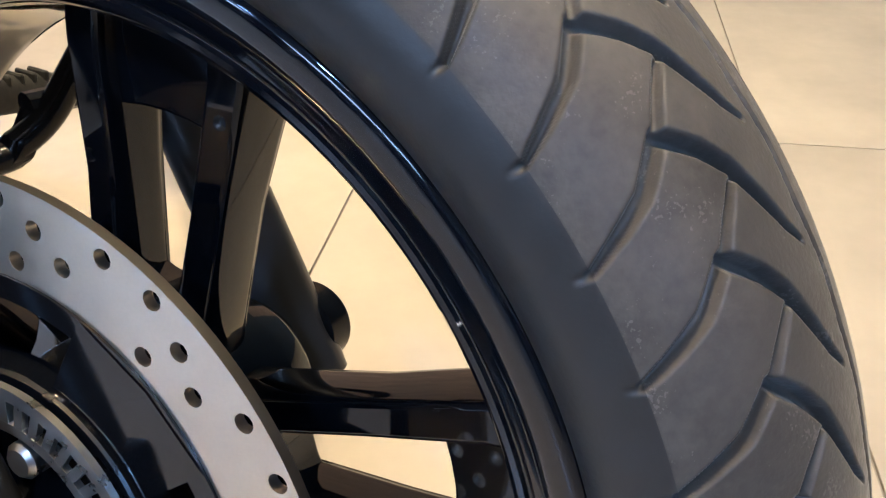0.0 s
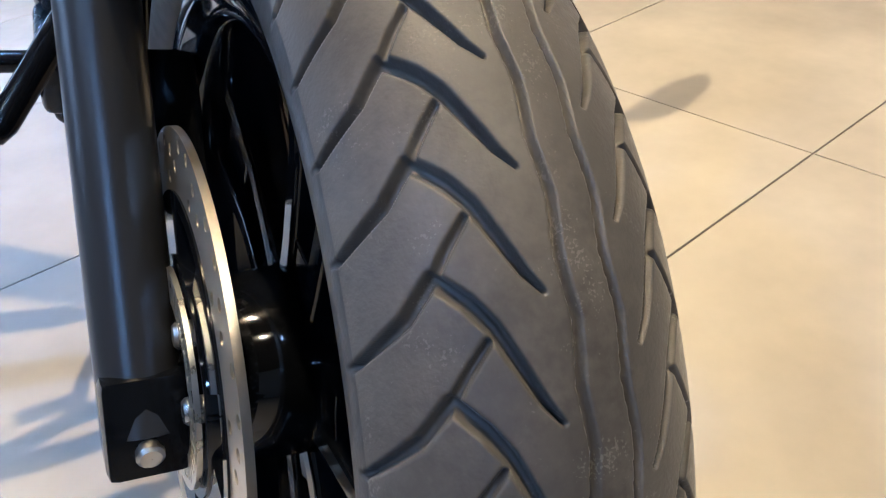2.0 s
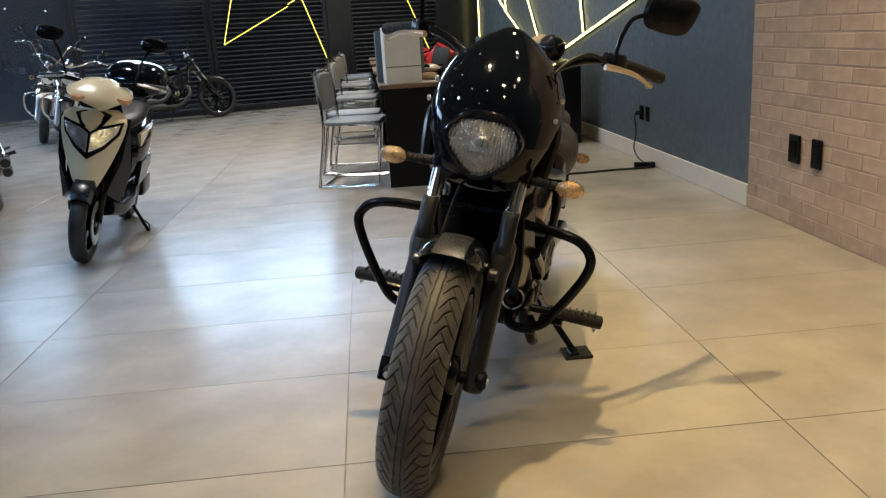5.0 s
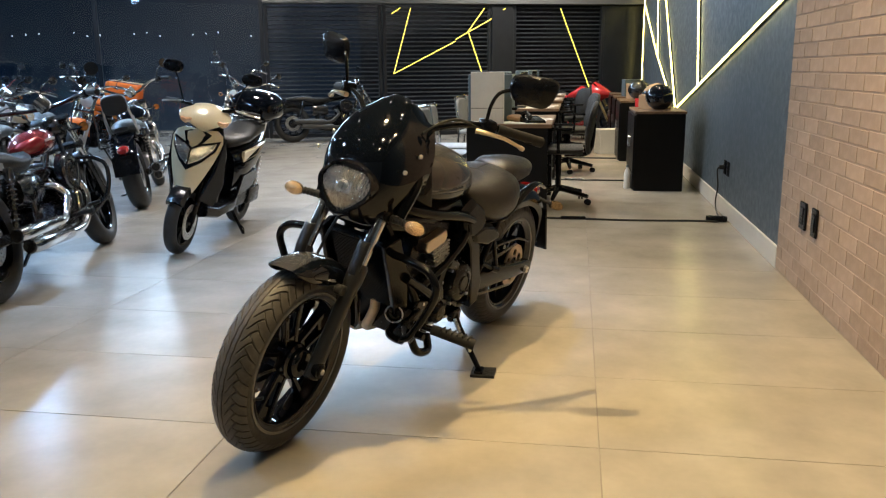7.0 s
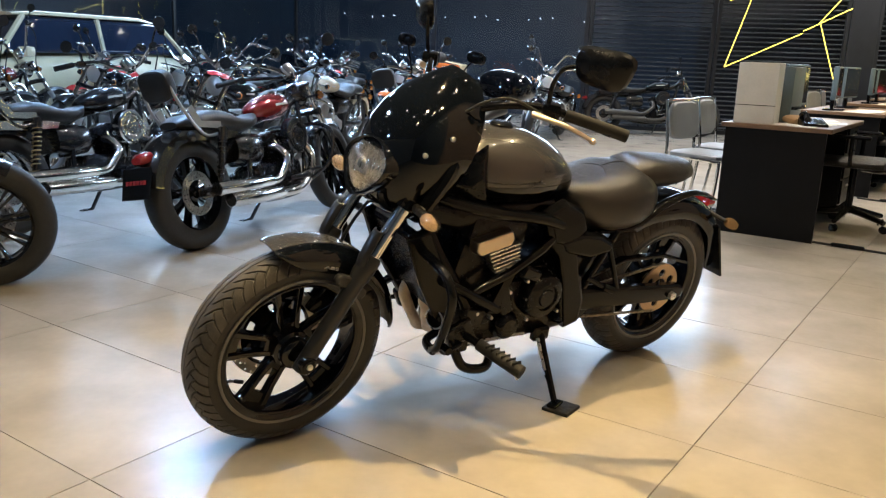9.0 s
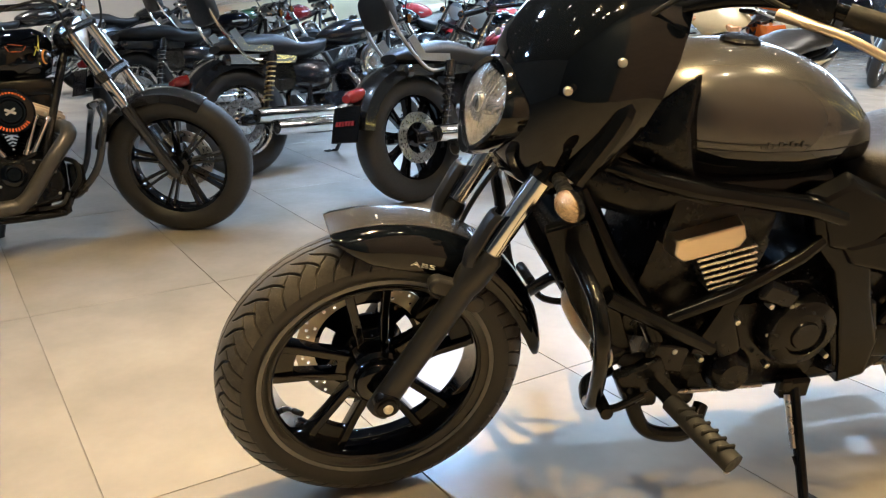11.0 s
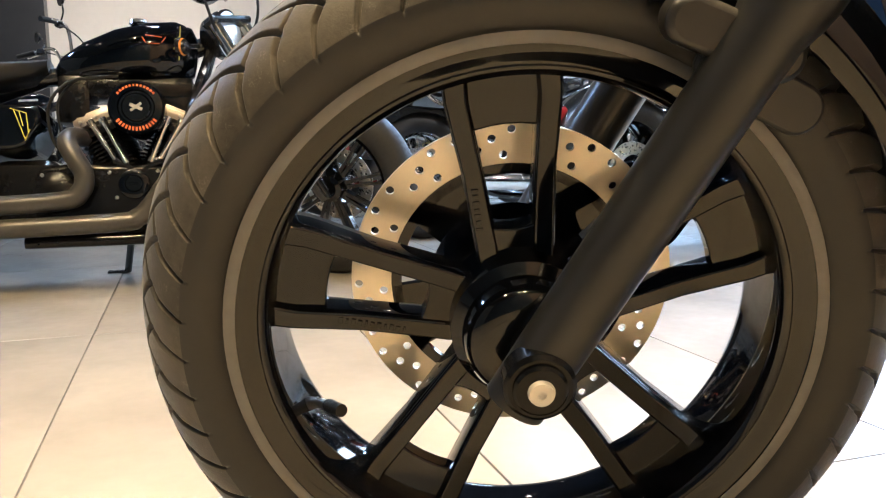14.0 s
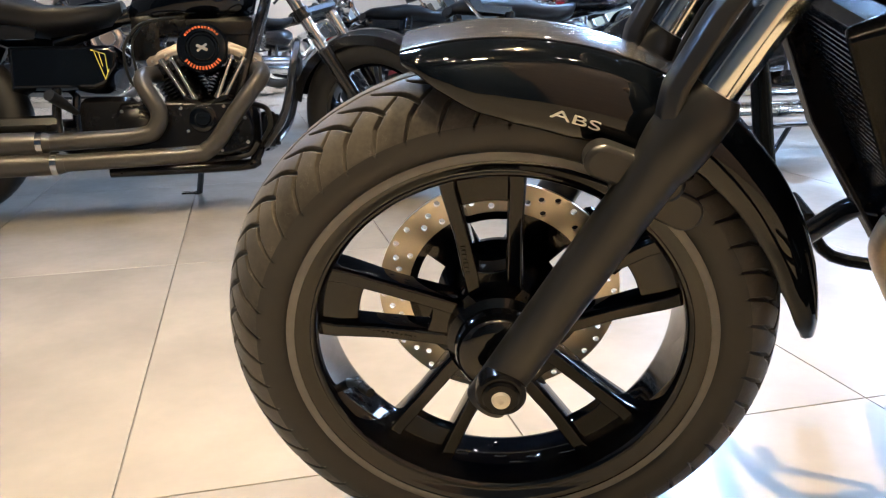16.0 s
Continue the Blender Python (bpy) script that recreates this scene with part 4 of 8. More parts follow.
# handlebar
for s in (1, -1):
    bar = part("handlebar", steered(tube([(-0.40, s * 0.03, 0.985), (-0.43, s * 0.09, 1.01), (-0.50, s * 0.18, 1.055), (-0.575, s * 0.27, 1.068), (-0.64, s * 0.33, 1.052), (-0.70, s * 0.395, 1.035)], 0.0115, 14, 6)), SATIN, bike)
    part("grip", steered(tube([(-0.605, s * 0.302, 1.062), (-0.665, s * 0.36, 1.050), (-0.735, s * 0.420, 1.034)], [0.0165, 0.0165, 0.018], 16, 4)), GRIP, bar)
    part("switch_box", steered(rbox((-0.575, s * 0.275, 1.068), (0.05, 0.05, 0.042), 0.008, pose(0, 0, 0, 0, 0, s * -42), 2)), PLASTIC, bar)
    part("lever", steered(tube([(-0.532, s * 0.255, 1.052), (-0.550, s * 0.300, 1.049), (-0.585, s * 0.342, 1.040), (-0.628, s * 0.378, 1.020), (-0.637, s * 0.385, 1.015), (-0.645, s * 0.391, 1.012)], [0.012, 0.0095, 0.008, 0.0075, 0.012, 0.009], 12, 5, 0.8)), CHAMPAGNE, bar, "pale champagne hand lever with a ball end")
    part("mirror_stalk", steered(tube([(-0.56, s * 0.275, 1.085), (-0.553, s * 0.282, 1.14), (-0.56, s * 0.30, 1.185), (-0.595, s * 0.335, 1.203)], 0.0062, 10, 5)), SATIN, bar)
    shape = [(0, 0.050), (0.045, 0.052), (0.080, 0.038), (0.078, 0.0), (0.055, -0.046), (0.0, -0.052), (-0.06, -0.040), (-0.078, 0.0), (-0.07, 0.038), (-0.04, 0.050)]
    pts = [tuple(p) for p in smooth_line([(a, b, 0) for a, b in shape + shape[:1]], 4)[:-1]]
    mm = Matrix.Translation((-0.605, 0.395 if s > 0 else -0.365, 1.212 if s > 0 else 1.192)) @ pose(0, 0, 0, 0, 8, s * 24)
    shell = [[(dx, y * k * s, z * k) for y, z, _ in pts] for dx, k in ((0.032, 0.25), (0.03, 0.6), (0.016, 0.93), (0.0, 1.0), (-0.004, 0.97))]
    mir = part("mirror", steered(tf(loft(shell), mm)), PLASTIC, bike, "black rear-view mirror")
    part("mirror_glass", steered(tf(loft([[(-0.005, y * 0.9 * s, z * 0.88) for y, z, _ in pts], [(-0.0065, y * 0.9 * s, z * 0.88) for y, z, _ in pts]]), mm)), MIRROR, mir)
part("riser", steered(cat(rod((-0.36, 0.045, 0.90), (-0.405, 0.045, 0.99), 0.016), rod((-0.36, -0.045, 0.90), (-0.405, -0.045, 0.99), 0.016), rbox((-0.365, 0, 0.905), (0.08, 0.24, 0.03), 0.01, pose(0, 0, 0, 0, -31, 0)))), SATIN, bike)
part("instrument", steered(cat(rbox((-0.40, 0, 1.02), (0.05, 0.13, 0.10), 0.02, pose(0, 0, 0, 0, -25, 0), 3))), PLASTIC, bike)
part("clutch_cable", steered(tube([(-0.54, 0.26, 1.06), (-0.47, 0.2, 1.08), (-0.40, 0.13, 1.02), (-0.36, 0.08, 0.9), (-0.38, 0.05, 0.75)], 0.0045, 8, 6)), GRIP, bike)

# fuel tank
TANK = [(-0.455, 0.845, 0.075, 0.035, 0.03), (-0.475, 0.835, 0.105, 0.075, 0.065), (-0.52, 0.825, 0.132, 0.098, 0.098), (-0.58, 0.82, 0.148, 0.105, 0.118), (-0.65, 0.815, 0.155, 0.105, 0.127), (-0.72, 0.808, 0.152, 0.10, 0.126), (-0.79, 0.80, 0.140, 0.09, 0.112), (-0.85, 0.79, 0.120, 0.075, 0.088), (-0.90, 0.775, 0.095, 0.055, 0.058), (-0.93, 0.76, 0.065, 0.03, 0.03)]


def tank_rings(k=1.0, lo=None, hi=None):
    rs = []
    for x, zc, w, h, t in TANK:
        rs.append(oval(x, zc, w * k, h * k, 40, 2.5, t * k))
    return rs


tank = part("fuel_tank", loft(tank_rings()), GREY, bike, "graphite grey metallic fuel tank with dark lower band", 60)
def tank_strip(z_a, z_b, x_a, x_b, y_s, n=18, off=1.012):
    """A thin band that follows the side of the tank."""
    rs = []
    for i in range(n + 1):
        x = x_a + (x_b - x_a) * i / n
        zc, w, h, t = [float(np.interp(-x, [-r[0] for r in TANK], [r[c] for r in TANK])) for c in (1, 2, 3, 4)]
        row = []
        for f in (0.0, 0.25, 0.5, 0.75, 1.0):
            z = (z_a(x) * (1 - f) + z_b(x) * f)
            dz = z - zc
            hh = t if dz > 0 else h
            q = max(0.0, 1 - abs(dz / hh) ** 2.5) ** (1 / 2.5)
            row.append((x, y_s * w * q * off, zc + dz * off))
        rs.append(row + [(x, y * 0.96, z) for x, y, z in reversed(row)])
    return loft(rs)


for s in (1, -1):
    part("tank_band", tank_strip(lambda x: 0.735 + 0.02 * (-x - 0.5), lambda x: 0.795 - 0.04 * (-x - 0.5), -0.49, -0.90, s), GLOSS, tank, "gloss black lower band")
    part("pinstripe", tank_strip(lambda x: 0.806 - 0.05 * (-x - 0.5), lambda x: 0.809 - 0.05 * (-x - 0.5), -0.50, -0.74, s, off=1.013), DARKPRINT, tank)
    for k in range(8):
        part("badge_bar", tank_strip(lambda x: 0.796, lambda x: 0.802 + 0.004 * ((k * 3) % 2), -0.640 - k * 0.011, -0.6465 - k * 0.011, s, 3, 1.016), DARKPRINT, tank)
part("filler_cap", lathe([(0.0001, 0.012), (0.03, 0.011), (0.036, 0.006), (0.037, 0)], 32, m=Matrix.Translation((-0.655, 0, 0.938)) @ pose(0, 0, 0, 90, 0, 0)), SATIN, tank)
for s in (1, -1):
    part("tank_shroud", loft([[(-0.40, s * 0.085, 0.86), (-0.40, s * 0.10, 0.80), (-0.41, s * 0.085, 0.755), (-0.41, s * 0.06, 0.80)], [(-0.46, s * 0.115, 0.875), (-0.47, s * 0.145, 0.80), (-0.49, s * 0.125, 0.735), (-0.49, s * 0.06, 0.80)], [(-0.53, s * 0.115, 0.925), (-0.50, s * 0.150, 0.835), (-0.535, s * 0.15, 0.735), (-0.54, s * 0.08, 0.80)]]), PLASTIC, bike, "black plastic side shroud ahead of the tank", bevel=0.006)

# seats
SEAT = [(-0.885, 0.725, 0.075, 0.05, 0.03), (-0.94, 0.715, 0.115, 0.085, 0.050), (-1.02, 0.690, 0.150, 0.10, 0.078), (-1.10, 0.685, 0.168, 0.112, 0.098), (-1.17, 0.685, 0.17, 0.11, 0.112), (-1.23, 0.685, 0.158, 0.10, 0.112), (-1.28, 0.685, 0.14, 0.08, 0.095), (-1.32, 0.685, 0.11, 0.06, 0.07)]
seat = part("rider_seat", loft([oval(x, zc, w, h, 32, 2.6, t) for x, zc, w, h, t in SEAT]), LEATHER, bike, "black vinyl bucket seat with seams", 60)
part("seam", cat(tube([(-1.05, 0.120, 0.748), (-1.09, 0.06, 0.777), (-1.12, 0.0, 0.788), (-1.09, -0.06, 0.777), (-1.05, -0.120, 0.748)], 0.0025, 6, 5), tube([(-1.12, 0, 0.788), (-1.18, 0, 0.798), (-1.24, 0, 0.796)], 0.0025, 6, 4)), LEATHER, seat)
PIL = [(-1.225, 0.765, 0.06, 0.03, 0.030), (-1.245, 0.763, 0.090, 0.04, 0.050), (-1.30, 0.762, 0.104, 0.05, 0.060), (-1.38, 0.760, 0.105, 0.05, 0.055), (-1.46, 0.760, 0.095, 0.04, 0.050), (-1.53, 0.760, 0.07, 0.03, 0.040), (-1.56, 0.760, 0.035, 0.02, 0.02)]
part("pillion_seat", loft([oval(x, zc, w, h, 28, 2.4, t) for x, zc, w, h, t in PIL]), LEATHER, bike, "small black pillion pad", 60)

# rear fender and tail
rr = []
for i in range(29):
    a = radians(52 + (172 - 52) * i / 28)
    hw = float(np.interp(i, [0, 6, 20, 28], [0.075, 0.095, 0.09, 0.055]))
    R_ = float(np.interp(i, [0, 8, 28], [0.40, 0.375, 0.372]))
    ring = []
    for j in range(17):
        b = math.pi * j / 16
        ring.append((-hw * math.copysign(abs(math.cos(b)) ** 0.6, math.cos(b)), R_ - 0.085 + 0.085 * abs(math.sin(b)) ** 0.7))
    ring += [(y * 0.96, r - 0.004) for y, r in reversed(ring)]
    rr.append([(REAR.x + r * math.cos(a), y, REAR.z + r * math.sin(a)) for y, r in ring])
rf = part("rear_fender", loft(rr), GLOSS, bike, "gloss black rear mudguard", 50)
for s in (1, -1):
    part("fender_rail", tube([(-1.05, s * 0.115, 0.60), (-1.20, s * 0.12, 0.60), (-1.36, s * 0.118, 0.675), (-1.52, s * 0.11, 0.70), (-1.66, s * 0.095, 0.66)], [0.016, 0.020, 0.022, 0.018, 0.010], 12, 6, 0.6), SATIN, rf)
    sig = part("rear_signal", tube([(-1.69, s * 0.04, 0.60), (-1.73, s * 0.12, 0.575)], 0.008, 10), GRIP, rf)
    part("lens", tf(loft([oval(0, 0, 0.034 * k, 0.022 * k, 16, 2.0) for k in (1,)] + [[(-0.016, y * 0.5, z * 0.5) for _, y, z in oval(0, 0, 0.034, 0.022, 16, 2.0)]]), Matrix.Translation((-1.735, s * 0.145, 0.573))), SIGNALBOWL, sig)
part("tail_lamp", loft([oval(-1.70, 0.625, 0.05, 0.03, 20), oval(-1.745, 0.62, 0.045, 0.027, 20), oval(-1.76, 0.615, 0.03, 0.018, 20)]), RED, rf, "red tail lamp")
part("plate_holder", cat(rbox((-1.79, 0, 0.43), (0.012, 0.20, 0.25), 0.004, pose(0, 0, 0, 0, 24, 0)), tube([(-1.66, 0, 0.62), (-1.745, 0, 0.55)], 0.02, 8)), PLASTIC, rf, "plain black plate holder")

# rear wheel and drive
RW = cast_wheel("rear_wheel", REAR, Matrix(), bike, 0.222, 0.068, 0.228, 0.078, 50, 12, 100, 1.15, 40, -1)
sp_holes = [(0.062, 2 * math.pi * k / 6) for k in range(6)]
part("sprocket", drilled_ring(REAR, 0.078, 0.04, 0.100, 0.006, sp_holes, 0.017, 90), BRONZE, RW, "gold-toned rear sprocket")
part("rear_disc", drilled_ring(REAR, -0.078, 0.09, 0.125, 0.005, [(0.108, 2 * math.pi * k / 20) for k in range(20)], 0.004, 90), DISCSTEEL, RW)
links = []
for a, b in (((-0.93, 0.345), (-1.49, 0.41)), ((-0.93, 0.265), (-1.49, 0.21))):
    links = []
    for k in range(44):
        f = (k + 0.5) / 44
        links.append(rbox((a[0] + (b[0] - a[0]) * f, 0.078 + 0.002 * (k % 2), a[1] + (b[1] - a[1]) * f), (0.0135, 0.010, 0.010), 0.002))
    part("chain", cat(*links), CHAIN, bike, "oily drive chain run")
for s in (1, -1):
    part("swingarm", cat(loft([[(x, s * (0.125 + dy), z + dz) for dy, dz in ((-0.018, -h), (0.012, -h), (0.018, -h * 0.6), (0.018, h * 0.6), (0.012, h), (-0.018, h))] for x, z, h in ((-0.92, 0.36, 0.04), (-1.15, 0.345, 0.04), (-1.40, 0.32, 0.034), (-1.53, 0.312, 0.03), (-1.555, 0.31, 0.02))])), SATIN, bike, bevel=0.003)
    part("axle_nut", disc_y(REAR + Vector((0, s * 0.148, 0)), 0.017, 0.02, 6), STEEL, bike)
    part("frame_strut", cat(rod((-1.02, s * 0.13, 0.40), (-1.13, s * 0.13, 0.60), 0.014), rod((-1.20, s * 0.13, 0.36), (-1.10, s * 0.13, 0.56), 0.010)), SATIN, bike)
part("chain_guard", loft([[(x, y, z) for y, z in ((0.065, z0), (0.10, z0), (0.10, z0 + 0.012), (0.065, z0 + 0.012))] for x, z0 in ((-1.05, 0.40), (-1.25, 0.45), (-1.45, 0.445), (-1.60, 0.40))]), PLASTIC, bike, bevel=0.003)

# frame
for s in (1, -1):
    rail = part("frame_rail", tube([(-0.335, s * 0.06, 0.775), (-0.40, s * 0.125, 0.760), (-0.52, s * 0.152, 0.730), (-0.65, s * 0.158, 0.705), (-0.76, s * 0.155, 0.682), (-0.84, s * 0.150, 0.655)], [0.018, 0.021, 0.022, 0.022, 0.023, 0.022], 16, 7, 0.8), SATIN, bike, "satin black perimeter frame rail")
    spine = [(-0.78, 0.672), (-0.86, 0.655), (-0.925, 0.58), (-0.965, 0.47), (-1.015, 0.36), (-1.01, 0.28), (-0.945, 0.265), (-0.925, 0.35), (-0.895, 0.45), (-0.86, 0.54), (-0.80, 0.60)]
    part("frame_plate", loft([[(x, s * 0.118, z) for x, z in spine], [(x, s * 0.15, z) for x, z in spine], [(-0.91 + (x + 0.91) * 0.9, s * 0.158, 0.47 + (z - 0.47) * 0.96) for x, z in spine]]), SATIN, bike, "broad black frame plate", bevel=0.005)
    part("down_tube", tube([(-0.36, s * 0.07, 0.70), (-0.43, s * 0.11, 0.56), (-0.52, s * 0.13, 0.42), (-0.56, s * 0.135, 0.30), (-0.62, s * 0.13, 0.255)], 0.019, 12, 6), SATIN, bike)
    part("engine_brace", tube([(-0.40, s * 0.160, 0.525), (-0.52, s * 0.165, 0.457), (-0.63, s * 0.160, 0.393)], 0.0165, 12), SATIN, bike)
    part("upper_brace", cat(tube([(-0.53, s * 0.155, 0.465), (-0.642, s * 0.168, 0.515), (-0.766, s * 0.165, 0.582), (-0.81, s * 0.155, 0.61)], 0.014, 12), loft([[(-0.585 - 0.055 * f, s * 0.150, 0.39 + 0.125 * f), (-0.585 - 0.055 * f, s * 0.170, 0.39 + 0.125 * f), (-0.618 - 0.050 * f, s * 0.172, 0.385 + 0.130 * f), (-0.618 - 0.050 * f, s * 0.150, 0.385 + 0.130 * f)] for f in (0, 0.5, 1)])), SATIN, bike)
part("head_tube", tube([leg_at(0, 0.45, -0.05), leg_at(0, 0.66, -0.05)], 0.035, 16), SATIN, bike)
part("under_tank_shroud", loft([oval(-0.36, 0.72, 0.085, 0.06, 20, 3), oval(-0.45, 0.70, 0.115, 0.06, 20, 3), oval(-0.60, 0.69, 0.125, 0.05, 20, 3), oval(-0.85, 0.68, 0.10, 0.05, 20, 3)]), PLASTIC, bike)
for side in (lambda g: g, mirror_y):
    part("side_cover", side(loft([[(-0.835, 0.14, 0.60), (-0.87, 0.14, 0.55), (-0.98, 0.14, 0.515), (-1.10, 0.14, 0.53), (-1.115, 0.14, 0.565), (-1.03, 0.14, 0.61), (-0.93, 0.14, 0.625)], [(-0.86, 0.17, 0.595), (-0.89, 0.17, 0.56), (-0.985, 0.172, 0.535), (-1.075, 0.17, 0.545), (-1.085, 0.168, 0.56), (-1.02, 0.17, 0.595), (-0.94, 0.17, 0.61)]])), SATIN, bike, "black side cover below the seat", bevel=0.006)
side_plate = loft([[(-0.76, 0.13, 0.70), (-0.84, 0.13, 0.74), (-0.95, 0.13, 0.69), (-0.98, 0.13, 0.62), (-0.90, 0.13, 0.56), (-0.82, 0.13, 0.58)], [(-0.79, 0.162, 0.695), (-0.85, 0.158, 0.72), (-0.93, 0.158, 0.68), (-0.95, 0.162, 0.63), (-0.90, 0.166, 0.585), (-0.83, 0.168, 0.60)]])
for g in (side_plate, mirror_y(side_plate)):
    part("side_frame", g, SATIN, bike, bevel=0.006)
part("airbox", rbox((-0.98, 0, 0.50), (0.22, 0.22, 0.20), 0.03, None, 2), PLASTIC, bike)

# engine
engine = part("engine", rbox((-0.72, 0, 0.35), (0.40, 0.24, 0.22), 0.03, None, 2), CASE, bike, "black twin-cylinder engine with cast covers")
part("cylinder_block", rbox((-0.60, 0, 0.50), (0.24, 0.22, 0.26), 0.02, pose(0, 0, 0, 0, -14, 0), 2), CASE, engine)
part("cylinder_head", rbox((-0.62, 0, 0.63), (0.22, 0.25, 0.10), 0.02, pose(0, 0, 0, 0, -10, 0), 2), CASE, engine)
part("gearbox", rbox((-0.84, 0, 0.42), (0.18, 0.22, 0.16), 0.03, None, 2), CASE, engine)
for s in (1, -1):
    y = s * 0.135
    part("cam_cover", tf(loft([[(x, y - s * 0.02, z) for x, z in ((-0.075, 0.02), (-0.07, 0.055), (0.07, 0.055), (0.075, 0.02), (0.06, 0.0), (-0.06, 0.0))], [(x, y + s * 0.022, z) for x, z in ((-0.07, 0.022), (-0.064, 0.05), (0.064, 0.05), (0.07, 0.022), (0.055, 0.004), (-0.055, 0.004))]]), Matrix.Translation((-0.592, 0, 0.590)) @ pose(0, 0, 0, 0, 12.5, 0)), CHAMPAGNE, engine, "champagne-toned cam cover plate", bevel=0.004)
    for k in range(6):
        part("fin", tf(rbox((-0.004 - k * 0.002, y, -0.006 - k * 0.0135), (0.118 - k * 0.004, 0.045, 0.0062), 0.002), Matrix.Translation((-0.618, 0, 0.600)) @ pose(0, 0, 0, 0, 12.5, 0)), STEEL, engine, "bright edged cooling fin")
    part("crank_cover", lathe([(0.0001, 0.03), (0.028, 0.03), (0.031, 0.024), (0.042, 0.022), (0.045, 0.028), (0.052, 0.027), (0.072, 0.018), (0.082, 0), (0.085, -0.04)], 48, m=Matrix.Translation((-0.826, s * 0.142, 0.405)) @ (Matrix() if s > 0 else pose(0, 0, 0, 0, 0, 180))), CASE, engine, "round engine side cover")
    part("water_pump", lathe([(0.0001, 0.03), (0.03, 0.028), (0.042, 0.018), (0.05, 0), (0.052, -0.03)], 32, m=Matrix.Translation((-0.70, s * 0.13, 0.31)) @ (Matrix() if s > 0 else pose(0, 0, 0, 0, 0, 180))), CASE, engine)
    part("side_casting", loft([[(-0.905, 0.10, 0.52), (-1.00, 0.10, 0.47), (-1.04, 0.10, 0.36), (-1.00, 0.10, 0.28), (-0.93, 0.10, 0.27), (-0.90, 0.10, 0.36)], [(-0.915, 0.148, 0.50), (-0.985, 0.15, 0.455), (-1.015, 0.15, 0.36), (-0.985, 0.15, 0.30), (-0.935, 0.15, 0.29), (-0.91, 0.15, 0.37)]]) if s > 0 else mirror_y(loft([[(-0.905, 0.10, 0.52), (-1.00, 0.10, 0.47), (-1.04, 0.10, 0.36), (-1.00, 0.10, 0.28), (-0.93, 0.10, 0.27), (-0.90, 0.10, 0.36)], [(-0.915, 0.148, 0.50), (-0.985, 0.15, 0.455), (-1.015, 0.15, 0.36), (-0.985, 0.15, 0.30), (-0.935, 0.15, 0.29), (-0.91, 0.15, 0.37)]])), CASE, engine, bevel=0.006)
    for x, z in ((-0.745, 0.47), (-0.77, 0.33), (-0.68, 0.44), (-0.90, 0.34), (-0.755, 0.405), (-0.62, 0.36), (-0.56, 0.385)):
        part("case_bolt", disc_y((x, s * 0.146, z), 0.0065, 0.02, 6, 0.001), STEEL, engine)
    part("cast_rib", cat(rbox((-0.66, s * 0.135, 0.42), (0.05, 0.05, 0.12), 0.008, pose(0, 0, 0, 0, 22, 0)), rbox((-0.55, s * 0.13, 0.37), (0.09, 0.05, 0.075), 0.01, pose(0, 0, 0, 0, -10, 0)), rbox((-0.76, s * 0.135, 0.49), (0.09, 0.04, 0.05), 0.01, pose(0, 0, 0, 0, -25, 0))), CASE, engine, bevel=0.003)
part("sump", loft([oval(-0.55, 0.275, 0.08, 0.03, 20, 3), oval(-0.65, 0.268, 0.11, 0.045, 20, 3), oval(-0.82, 0.268, 0.11, 0.045, 20, 3), oval(-0.90, 0.275, 0.09, 0.035, 20, 3)]), CASE, engine)

# radiator with shrouds
rad = part("radiator", tf(cat(rbox((0, 0, 0), (0.035, 0.235, 0.30), 0.008)), Matrix.Translation((-0.385, 0, 0.525)) @ pose(0, 0, 0, 0, 27, 0)), PLASTIC, bike, "black radiator with fine fins")
for k in range(40):
    part("radiator_fin", tf(rbox((0.019, 0, -0.135 + k * 0.0069), (0.006, 0.20, 0.0022), 0), Matrix.Translation((-0.385, 0, 0.525)) @ pose(0, 0, 0, 0, 27, 0)), SATIN, rad)
for s in (1, -1):
    sh = part("radiator_shroud", tf(loft([[(0.035, s * 0.118, 0.165), (0.04, s * 0.135, 0.16), (-0.035, s * 0.15, 0.15), (-0.035, s * 0.12, 0.16)], [(0.045, s * 0.12, 0.0), (0.05, s * 0.14, 0.0), (-0.03, s * 0.158, 0.0), (-0.03, s * 0.12, 0.0)], [(0.03, s * 0.10, -0.17), (0.035, s * 0.12, -0.175), (-0.02, s * 0.135, -0.18), (-0.02, s * 0.10, -0.18)]]), Matrix.Translation((-0.385, 0, 0.525)) @ pose(0, 0, 0, 0, 27, 0)), PLASTIC, rad, "black radiator side shroud", bevel=0.004)
horn = part("horn", tf(lathe([(0.0001, 0.012), (0.022, 0.012), (0.026, 0.020), (0.031, 0.022), (0.033, 0.018), (0.033, -0.02), (0.025, -0.03), (0.0001, -0.032)], 32), Matrix.Translation((-0.445, 0.109, 0.372)) @ pose(0, 0, 0, 0, 0, -68)), PLASTIC, bike, "round black horn")
part("horn_rim", tf(lathe([(0.0285, 0.0225), (0.031, 0.0242), (0.0335, 0.0215), (0.031, 0.0212)], 40, closed=True), Matrix.Translation((-0.445, 0.109, 0.372)) @ pose(0, 0, 0, 0, 0, -68)), STEEL, horn)
part("hose", tube([(-0.42, 0.10, 0.40), (-0.47, 0.13, 0.36), (-0.54, 0.13, 0.36), (-0.62, 0.12, 0.34)], 0.015, 12, 6), GRIP, bike)
part("hose", tube([(-0.40, -0.10, 0.65), (-0.46, -0.12, 0.66), (-0.54, -0.10, 0.62)], 0.014, 10, 5), GRIP, bike)

